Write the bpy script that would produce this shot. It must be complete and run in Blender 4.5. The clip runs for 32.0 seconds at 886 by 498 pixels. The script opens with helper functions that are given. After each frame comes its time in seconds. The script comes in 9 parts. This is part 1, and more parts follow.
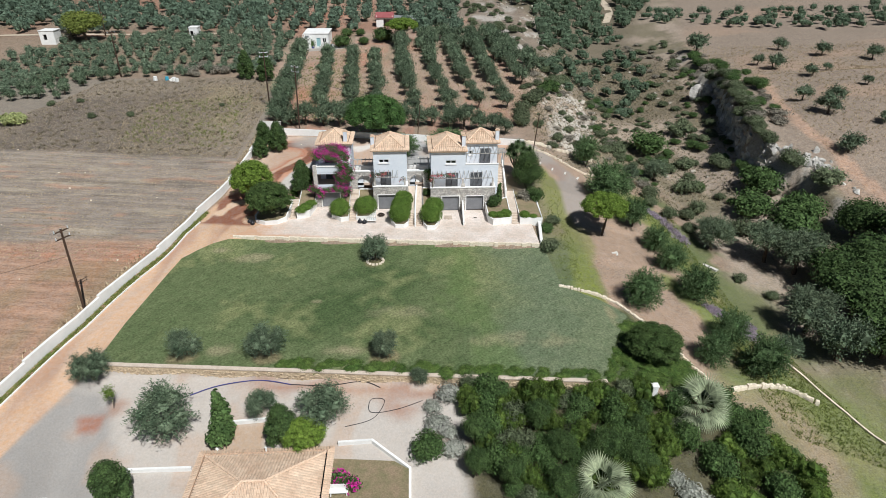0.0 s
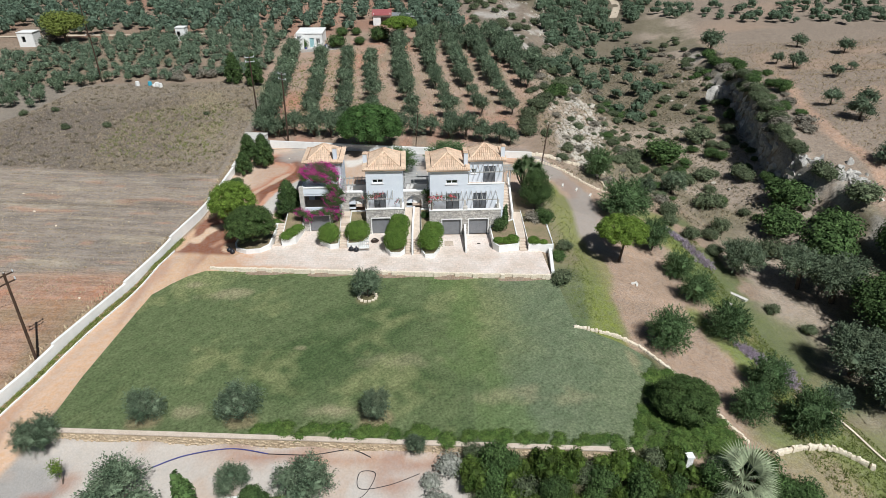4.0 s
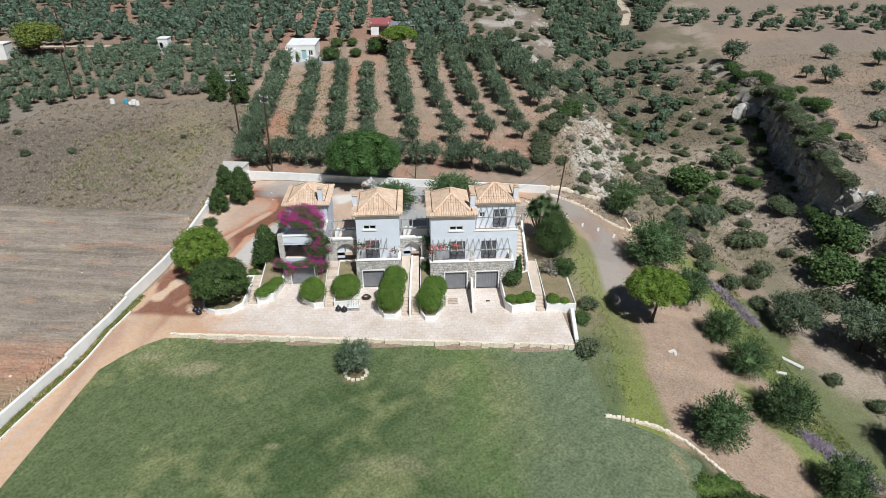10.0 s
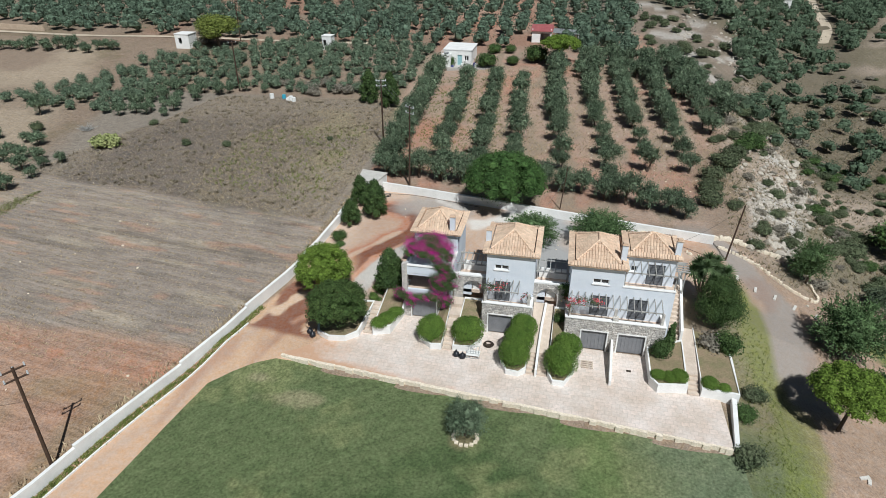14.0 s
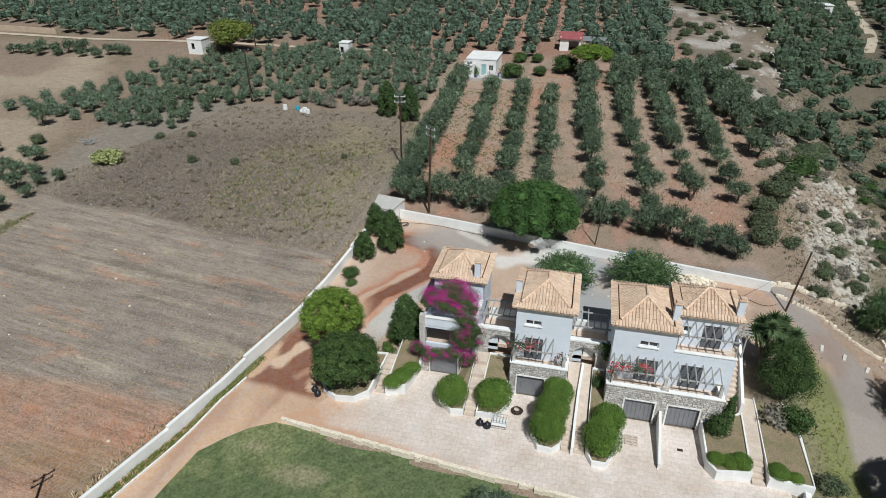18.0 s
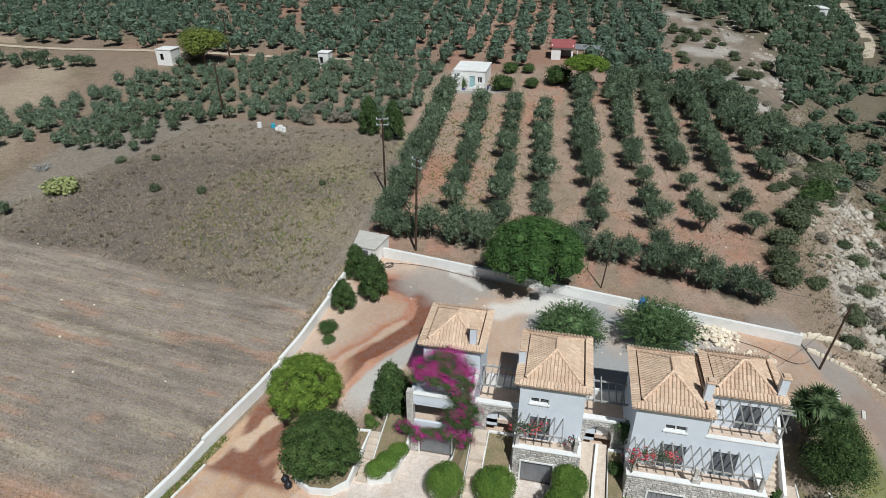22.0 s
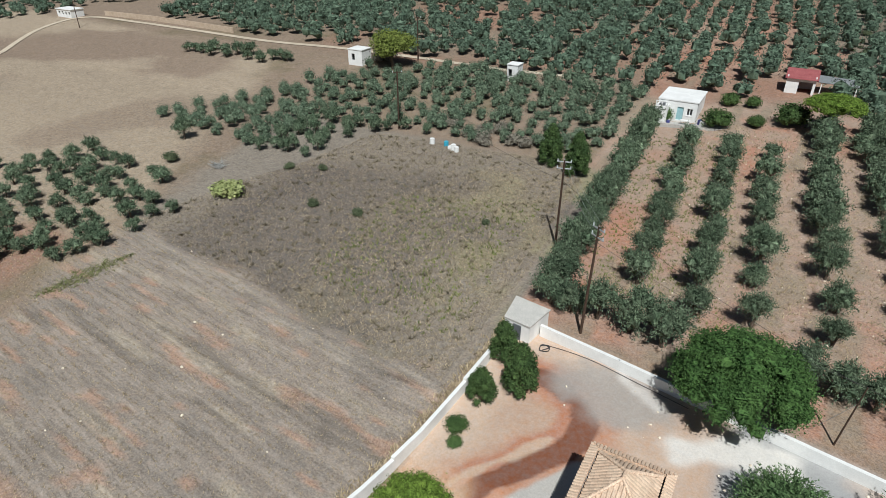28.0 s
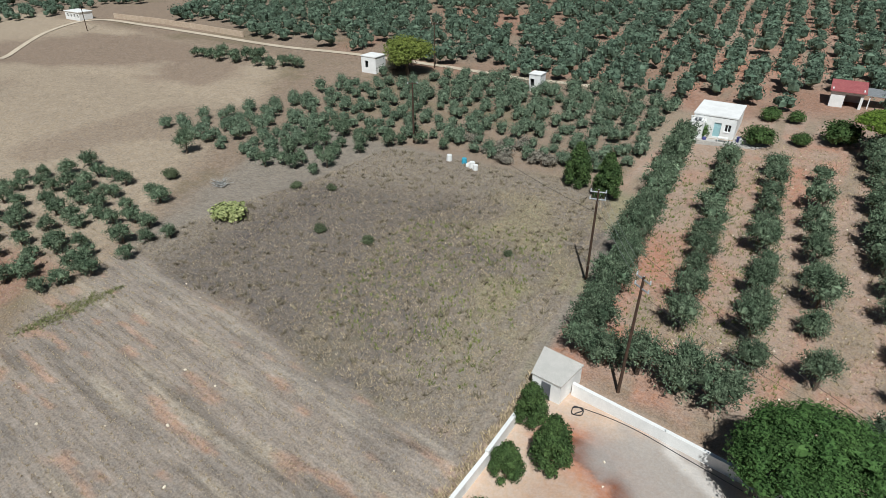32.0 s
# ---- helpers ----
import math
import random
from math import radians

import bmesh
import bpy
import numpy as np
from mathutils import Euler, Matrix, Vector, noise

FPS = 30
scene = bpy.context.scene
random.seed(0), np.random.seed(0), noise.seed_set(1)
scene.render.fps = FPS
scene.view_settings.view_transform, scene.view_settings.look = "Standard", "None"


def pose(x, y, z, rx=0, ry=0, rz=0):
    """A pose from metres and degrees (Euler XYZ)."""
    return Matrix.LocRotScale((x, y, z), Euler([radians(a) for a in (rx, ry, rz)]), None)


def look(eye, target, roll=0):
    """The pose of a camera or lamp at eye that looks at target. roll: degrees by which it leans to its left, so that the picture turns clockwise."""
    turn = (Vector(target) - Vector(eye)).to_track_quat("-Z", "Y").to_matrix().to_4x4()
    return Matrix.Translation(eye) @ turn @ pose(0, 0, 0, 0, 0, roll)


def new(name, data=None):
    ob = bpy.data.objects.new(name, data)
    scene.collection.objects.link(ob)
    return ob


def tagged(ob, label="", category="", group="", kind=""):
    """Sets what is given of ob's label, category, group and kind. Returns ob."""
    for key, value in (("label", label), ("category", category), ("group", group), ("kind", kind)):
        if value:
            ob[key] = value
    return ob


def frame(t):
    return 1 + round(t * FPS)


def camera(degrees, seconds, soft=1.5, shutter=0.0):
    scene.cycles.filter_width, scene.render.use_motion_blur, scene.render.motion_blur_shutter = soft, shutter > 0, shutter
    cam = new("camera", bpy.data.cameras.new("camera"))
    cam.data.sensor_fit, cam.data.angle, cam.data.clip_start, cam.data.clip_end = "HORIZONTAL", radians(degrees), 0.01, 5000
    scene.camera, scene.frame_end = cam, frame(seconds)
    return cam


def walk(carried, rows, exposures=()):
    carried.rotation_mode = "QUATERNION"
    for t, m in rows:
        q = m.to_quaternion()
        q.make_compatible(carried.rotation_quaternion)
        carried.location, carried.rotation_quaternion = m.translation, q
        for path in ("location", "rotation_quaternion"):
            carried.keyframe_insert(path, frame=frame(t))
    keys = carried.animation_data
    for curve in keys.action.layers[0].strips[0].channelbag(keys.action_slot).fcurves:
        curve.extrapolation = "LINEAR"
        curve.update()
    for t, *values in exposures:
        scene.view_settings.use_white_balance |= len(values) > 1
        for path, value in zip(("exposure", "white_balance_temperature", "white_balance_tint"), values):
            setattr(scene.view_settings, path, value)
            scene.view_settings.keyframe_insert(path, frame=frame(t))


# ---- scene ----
cam = camera(71.9, 32.0, soft=0.35)
PATH = [
    (0, (21.299, -68.768, 35.215), (21.402, -67.017, 34.254), 0.4),
    (0.5, (21.309, -67.752, 35.243), (21.413, -66.001, 34.283), 0.4),
    (1, (21.36, -66.618, 35.28), (21.462, -64.879, 34.298), 0.4),
    (1.5, (21.335, -65.602, 35.316), (21.439, -63.863, 34.334), 0.5),
    (2, (21.37, -64.461, 35.31), (21.475, -62.721, 34.328), 0.4),
    (2.5, (21.581, -63.338, 35.322), (21.682, -61.599, 34.34), 0.2),
    (3, (21.882, -62.197, 35.278), (21.977, -60.457, 34.297), 0.1),
    (3.5, (21.979, -61.059, 35.31), (22.074, -59.319, 34.329), -0.0),
    (5.5, (22.257, -56.753, 35.332), (22.35, -55.012, 34.351), -0.1),
    (6, (22.242, -55.73, 35.225), (22.338, -53.988, 34.247), -0.1),
    (6.5, (22.395, -54.763, 35.209), (22.488, -53.022, 34.23), -0.2),
    (7, (22.398, -53.726, 35.164), (22.492, -51.984, 34.187), -0.2),
    (7.5, (22.456, -52.761, 35.204), (22.55, -51.019, 34.225), -0.2),
    (8, (22.491, -51.778, 35.2), (22.584, -50.036, 34.222), -0.2),
    (8.5, (22.481, -50.868, 35.178), (22.576, -49.125, 34.201), -0.1),
    (9, (22.513, -49.873, 35.264), (22.608, -48.131, 34.286), -0.1),
    (9.5, (22.53, -48.946, 35.202), (22.626, -47.202, 34.226), -0.1),
    (10, (22.57, -47.881, 35.156), (22.659, -46.137, 34.18), -0.1),
    (10.5, (22.63, -46.907, 35.172), (22.713, -45.163, 34.196), -0.1),
    (11, (22.696, -45.878, 35.212), (22.747, -44.133, 34.237), -0.2),
    (11.5, (22.61, -44.909, 35.217), (22.613, -43.163, 34.242), -0.1),
    (12, (22.569, -43.805, 35.188), (22.472, -42.061, 34.213), -0.1),
    (12.5, (22.537, -42.89, 35.203), (22.339, -41.155, 34.228), -0.0),
    (13, (22.538, -41.8, 35.191), (22.251, -40.078, 34.216), -0.1),
    (13.5, (22.39, -40.85, 35.234), (22.064, -39.135, 34.258), -0.1),
    (14, (22.133, -39.86, 35.263), (21.787, -38.149, 34.288), 0.0),
    (14.5, (21.886, -38.953, 35.289), (21.527, -37.245, 34.313), 0.1),
    (16.5, (20.873, -35.135, 35.442), (20.485, -33.433, 34.466), 0.1),
    (17, (20.554, -34.088, 35.496), (20.162, -32.387, 34.52), 0.2),
    (17.5, (20.206, -33.1, 35.537), (19.811, -31.4, 34.56), 0.2),
    (18, (19.904, -32.08, 35.641), (19.505, -30.382, 34.663), 0.1),
    (18.5, (19.601, -31.098, 35.647), (19.201, -29.4, 34.669), 0.2),
    (19, (19.319, -30.01, 35.672), (18.916, -28.313, 34.694), 0.1),
    (19.5, (19.052, -28.956, 35.561), (18.645, -27.258, 34.586), 0.1),
    (20, (18.794, -27.865, 35.713), (18.385, -26.169, 34.735), -0.0),
    (20.5, (18.472, -26.863, 35.725), (18.063, -25.166, 34.748), 0.1),
    (21, (18.222, -25.745, 35.734), (17.815, -24.048, 34.757), -0.0),
    (21.5, (18.039, -24.878, 36.096), (17.644, -23.18, 35.116), 0.1),
    (22, (17.772, -23.707, 36.229), (17.415, -22.002, 35.247), 0.1),
    (22.5, (17.559, -22.714, 36.406), (17.229, -21.005, 35.421), -0.1),
    (23, (17.165, -21.625, 36.387), (16.839, -19.914, 35.404), 0.0),
    (23.5, (17.009, -20.545, 36.522), (16.681, -18.836, 35.536), -0.1),
    (24, (16.813, -19.494, 36.579), (16.479, -17.786, 35.594), -0.1),
    (24.5, (16.613, -18.416, 36.561), (16.263, -16.711, 35.576), -0.1),
    (25, (16.287, -17.294, 36.646), (15.878, -15.603, 35.66), -0.0),
    (25.5, (16.034, -16.262, 36.716), (15.537, -14.594, 35.729), -0.1),
    (26, (15.699, -15.122, 36.702), (15.06, -13.504, 35.715), 0.0),
    (26.5, (15.359, -14.032, 36.68), (14.594, -12.47, 35.692), -0.0),
    (28.5, (13.132, -10.124, 36.613), (12.269, -8.617, 35.622), 0.2),
    (29, (12.608, -9.248, 36.675), (11.736, -7.745, 35.683), 0.2),
    (29.5, (12.06, -8.391, 36.644), (11.182, -6.892, 35.653), 0.1),
    (30, (11.452, -7.612, 36.644), (10.57, -6.116, 35.652), 0.1),
    (30.5, (10.855, -6.822, 36.719), (9.971, -5.329, 35.725), 0.1),
    (31, (10.386, -6.007, 36.737), (9.496, -4.517, 35.743), 0.1),
    (31.5, (9.84, -5.413, 36.682), (8.95, -3.922, 35.689), 0.1),
    (32, (9.575, -4.905, 36.665), (8.681, -3.417, 35.672), 0.1),
]
walk(cam, [(t, look(eye, target, roll)) for t, eye, target, roll in PATH], exposures=[(0, -0.02, 6320, 8.5), (6, 0.01, 6250, 8), (11, -0.04, 6200, 8), (14, -0.15, 6190, 7), (17, -0.23, 6190, 6.2), (21, -0.25, 6190, 6.2), (25, -0.15, 6190, 6.2), (29, -0.08, 6220, 6.2), (32, -0.05, 6220, 6.2)])

# ---- light ----
SUN_ELEV, SUN_AZ = 54.0, -61.0          # height, and turn from +x of the way to the sun
world = bpy.data.worlds.new("world")
scene.world = world
world.use_nodes = True
wn = world.node_tree.nodes
sky = wn.new("ShaderNodeTexSky")
sky.sky_type, sky.sun_disc = "NISHITA", False
sky.sun_elevation, sky.sun_rotation = radians(SUN_ELEV), radians(90.0 - SUN_AZ)
wn["Background"].inputs["Strength"].default_value = 0.027
world.node_tree.links.new(sky.outputs[0], wn["Background"].inputs["Color"])
lamp = bpy.data.lights.new("sun", "SUN")
lamp.energy, lamp.angle, lamp.color = 4.5, radians(0.53), (1.0, 0.985, 0.955)
sun = new("sun", lamp)
sun_way = Vector((math.cos(radians(SUN_ELEV)) * math.cos(radians(SUN_AZ)), math.cos(radians(SUN_ELEV)) * math.sin(radians(SUN_AZ)), math.sin(radians(SUN_ELEV))))
sun.matrix_world = look(sun_way * 200, (0, 0, 0))

# ---- small tools ----
def srgb(r, g, b):
    return tuple(((c / 255) / 12.92 if c < 10.3 else ((c / 255 + 0.055) / 1.055) ** 2.4) for c in (r, g, b))


def material(name, a, b, scale=2.0, rough=0.85, bump=0.25, grain=14.0, metal=0.0, attribute="", island=0.0, obrand=0.0, spec=0.3, stretch=(1, 1, 1), fine=0.35, bump_dist=0.05):
    """A surface of two colours mixed by coarse and fine noise in world space; a colour attribute may give the base."""
    m = bpy.data.materials.new(name)
    m.use_nodes = True
    n, l = m.node_tree.nodes, m.node_tree.links
    bsdf = n["Principled BSDF"]
    bsdf.inputs["Roughness"].default_value, bsdf.inputs["Metallic"].default_value = rough, metal
    bsdf.inputs["Specular IOR Level"].default_value = spec
    geo = n.new("ShaderNodeNewGeometry")
    mapping = n.new("ShaderNodeMapping")
    mapping.inputs["Scale"].default_value = stretch
    l.new(geo.outputs["Position"], mapping.inputs["Vector"])
    big, small = n.new("ShaderNodeTexNoise"), n.new("ShaderNodeTexNoise")
    for tex, size, detail in ((big, scale, 5.0), (small, grain, 6.0)):
        tex.inputs["Scale"].default_value, tex.inputs["Detail"].default_value = size, detail
        tex.inputs["Roughness"].default_value = 0.62
        l.new(mapping.outputs[0], tex.inputs["Vector"])
    spread = n.new("ShaderNodeMapRange")
    spread.inputs["From Min"].default_value, spread.inputs["From Max"].default_value = 0.33, 0.67
    l.new(big.outputs["Fac"], spread.inputs["Value"])
    mix = n.new("ShaderNodeMix")
    mix.data_type = "RGBA"
    mix.inputs["A"].default_value, mix.inputs["B"].default_value = (*a, 1), (*b, 1)
    l.new(spread.outputs[0], mix.inputs["Factor"])
    colour = mix.outputs["Result"]
    if attribute:
        att = n.new("ShaderNodeAttribute")
        att.attribute_name = attribute
        mul = n.new("ShaderNodeMix")
        mul.data_type, mul.blend_type = "RGBA", "MULTIPLY"
        mul.inputs["Factor"].default_value = 1.0
        l.new(att.outputs["Color"], mul.inputs["A"])
        l.new(colour, mul.inputs["B"])
        colour = mul.outputs["Result"]
    hsv = n.new("ShaderNodeHueSaturation")
    l.new(colour, hsv.inputs["Color"])
    value = n.new("ShaderNodeMapRange")
    value.inputs["From Min"].default_value, value.inputs["From Max"].default_value = 0.3, 0.7
    value.inputs["To Min"].default_value, value.inputs["To Max"].default_value = 1 - fine, 1 + fine
    l.new(small.outputs["Fac"], value.inputs["Value"])
    out = value.outputs[0]
    for amount, socket in ((island, geo.outputs["Random Per Island"]), (obrand, n.new("ShaderNodeObjectInfo").outputs["Random"] if obrand else None)):
        if amount:
            rng = n.new("ShaderNodeMapRange")
            rng.inputs["To Min"].default_value, rng.inputs["To Max"].default_value = 1 - amount, 1 + amount
            l.new(socket, rng.inputs["Value"])
            times = n.new("ShaderNodeMath")
            times.operation = "MULTIPLY"
            l.new(out, times.inputs[0]), l.new(rng.outputs[0], times.inputs[1])
            out = times.outputs[0]
    l.new(out, hsv.inputs["Value"])
    l.new(hsv.outputs[0], bsdf.inputs["Base Color"])
    if bump:
        bm = n.new("ShaderNodeBump")
        bm.inputs["Strength"].default_value, bm.inputs["Distance"].default_value = bump, bump_dist
        l.new(small.outputs["Fac"], bm.inputs["Height"])
        l.new(bm.outputs[0], bsdf.inputs["Normal"])
    return m


class Solid:
    """Gathers boxes, prisms, rods and quads into one mesh."""

    def __init__(self):
        self.v, self.f = [], []

    def add(self, verts, faces):
        k = len(self.v)
        self.v += [tuple(p) for p in verts]
        self.f += [tuple(k + i for i in face) for face in faces]
        return self

    def box(self, x0, y0, z0, x1, y1, z1, m=None):
        ps = [(x, y, z) for z in (z0, z1) for x, y in ((x0, y0), (x1, y0), (x1, y1), (x0, y1))]
        if m is not None:
            ps = [tuple(m @ Vector(p)) for p in ps]
        return self.add(ps, [(3, 2, 1, 0), (4, 5, 6, 7), (0, 1, 5, 4), (1, 2, 6, 5), (2, 3, 7, 6), (3, 0, 4, 7)])

    def prism(self, outline, z0, z1):
        """outline: points counter-clockwise; z0, z1: heights, or one for each point."""
        n = len(outline)
        lo = z0 if hasattr(z0, "__len__") else [z0] * n
        hi = z1 if hasattr(z1, "__len__") else [z1] * n
        ps = [(*p, z) for p, z in zip(outline, lo)] + [(*p, z) for p, z in zip(outline, hi)]
        return self.add(ps, [tuple(range(n - 1, -1, -1)), tuple(range(n, 2 * n))] + [(i, (i + 1) % n, n + (i + 1) % n, n + i) for i in range(n)])

    def rod(self, a, b, r0, r1=None, sides=8):
        a, b = Vector(a), Vector(b)
        r1 = r0 if r1 is None else r1
        q = (b - a).to_track_quat("Z", "Y")
        ps = [tuple(c + q @ Vector((r * math.cos(t), r * math.sin(t), 0))) for c, r in ((a, r0), (b, r1)) for t in (2 * math.pi * i / sides for i in range(sides))]
        return self.add(ps, [tuple(range(sides - 1, -1, -1)), tuple(range(sides, 2 * sides))] + [(i, (i + 1) % sides, sides + (i + 1) % sides, sides + i) for i in range(sides)])

    def mesh(self, name, mat, smooth=False):
        me = bpy.data.meshes.new(name)
        me.from_pydata(self.v, [], self.f)
        me.materials.append(mat)
        if smooth:
            me.polygons.foreach_set("use_smooth", [True] * len(me.polygons))
        me.update()
        return me


def part(name, solid, mat, parent=None, label="", smooth=False):
    me = solid if isinstance(solid, bpy.types.Mesh) else solid.mesh(name, mat, smooth)
    ob = new(name, me)
    if parent is not None:
        ob.parent = parent
    if label:
        ob["label"] = label
    return ob


def thing(name, label, category, group="", at=(0, 0, 0), kind=""):
    ob = new(name)
    ob.location = at
    ob.empty_display_size = 0.3
    return tagged(ob, label, category, group, kind)


def single(name, solid, mat, label, category, group="", kind="", smooth=False):
    return tagged(part(name, solid, mat, None, "", smooth), label, category, group, kind)


def ramp(a, b, t):
    t = np.clip((t - a) / (b - a), 0, 1)
    return t * t * (3 - 2 * t)


def wobble(x, y, size, seed=0):
    """Smooth value noise in -1..1 over arrays."""
    x, y = np.asarray(x, float) / size + 17.3 * seed, np.asarray(y, float) / size + 5.7 * seed
    xi, yi = np.floor(x), np.floor(y)
    fx, fy = x - xi, y - yi
    fx, fy = fx * fx * (3 - 2 * fx), fy * fy * (3 - 2 * fy)

    def h(i, j):
        s = np.sin(i * 127.1 + j * 311.7 + seed * 74.7) * 43758.5453
        return 2 * (s - np.floor(s)) - 1

    return (h(xi, yi) * (1 - fx) + h(xi + 1, yi) * fx) * (1 - fy) + (h(xi, yi + 1) * (1 - fx) + h(xi + 1, yi + 1) * fx) * fy


# ---- the lie of the land ----
def wall_x(y):
    """Middle of the boundary wall."""
    return np.interp(y, [-40, -30, -22.9, -19.8, -16.8, -13, -8.2, -3.4, 1.85, 5.5, 10.8, 16.5, 22.5, 30.6], [-19.2, -16.5, -14.5, -13.6, -12.5, -11.5, -10.2, -8.85, -7.1, -6.2, -4.85, -3.8, -3.2, -2.9])


def ledge_x(y):
    """Edge of the rock ledge beyond the gully."""
    return np.interp(y, [-60, 5, 17, 21, 27, 40, 63, 90, 130, 300], [87, 84.5, 83, 79.5, 78.6, 82.8, 89, 93, 105, 160])


def line_gap(x, y, pts):
    """Distance from a line through points."""
    best = np.full(np.shape(x), 1e9)
    for (ax, ay), (bx, by) in zip(pts, pts[1:]):
        dx, dy = bx - ax, by - ay
        t = np.clip(((x - ax) * dx + (y - ay) * dy) / (dx * dx + dy * dy), 0, 1)
        best = np.minimum(best, np.hypot(x - ax - t * dx, y - ay - t * dy))
    return best


def height(x, y):
    """Ground level; v runs square to the terrace's front edge."""
    x, y = np.asarray(x, float), np.asarray(y, float)
    v = y + 0.1 * x
    main = np.interp(v, [-120, -60, -40, -32, -28, -23.3, -22.95, -6, -0.35, -0.05, 9.5, 15, 36, 62, 100, 118, 160, 260, 420, 900],
                     [-16, -10, -7.2, -5.8, -4.1, -2.6, -1.75, -1.0, -0.55, -0.08, -0.08, 2.6, 2.8, 3.6, 6.7, 7.3, 9.5, 15, 26, 60])
    left = np.interp(y, [-120, -40, -25, -5, 14, 24, 47, 72, 98, 118, 160, 260, 420, 900], [-9, -4.0, -2.3, -0.3, 1.0, 2.1, 3.0, 3.2, 6.4, 7.3, 9.5, 14, 24, 55])
    k = ramp(6, -7, x) * ramp(-4.5, 1, v) + (1 - ramp(-4.5, 1, v)) * ramp(-7.5, -11.5, x)
    z = main * (1 - k) + left * k
    xg = np.interp(y, [-60, -25, 0, 47, 90, 180, 400], [64, 67, 69, 67, 71, 96, 140])
    zg = np.interp(y, [-120, -60, -25, 0, 47, 90, 180, 300, 900], [-16, -11, -7.4, -6.8, -4.4, -1.5, 2, 8, 50])
    rim = np.interp(y, [-40, -10, 15, 30, 60, 100, 180], [40, 37, 36.5, 42, 47, 50, 70])
    s = np.clip((x - rim) / (xg - 3 - rim), 0, 1)
    z = z * (1 - s) + zg * s
    xc = ledge_x(y)
    ch = np.interp(y, [-60, -5, 12, 22, 30, 60, 66, 75, 95, 130], [0.3, 0.8, 2.2, 5.0, 6.2, 6.0, 3.4, 1.8, 0.8, 0.3])
    z = z + np.where(x > xg + 3, np.clip((x - xg - 3) / (xc - xg - 4), 0, 1) * 2.8, 0)
    z = z + ch * ramp(-0.45, 0.45, x - xc) + np.clip(x - xc, 0, 400) * 0.05
    wild = ramp(44, 52, x) + ramp(-22, -40, y) * ramp(44, 50, x)
    z = z + np.clip(wild, 0, 1) * (0.5 * wobble(x, y, 9, 1) + 0.25 * wobble(x, y, 3.5, 2))
    return z + 0.05 * wobble(x, y, 4, 3) * ramp(100, 60, np.abs(x)) * ramp(30, 36, y)


def ground_z(x, y):
    return float(height(x, y))


def spread_grid(core0, core1, step, far0, far1, grow=1.09):
    mid = list(np.arange(core0, core1, step))
    lo, hi, s = [], [], step
    p = core0
    while p > far0:
        s *= grow
        p -= s
        lo.append(p)
    p, s = mid[-1], step
    while p < far1:
        s *= grow
        p += s
        hi.append(p)
    return np.array(lo[::-1] + mid + hi)


def mixed(base, colour, mask):
    return base * (1 - mask[..., None]) + np.array(colour) * mask[..., None]


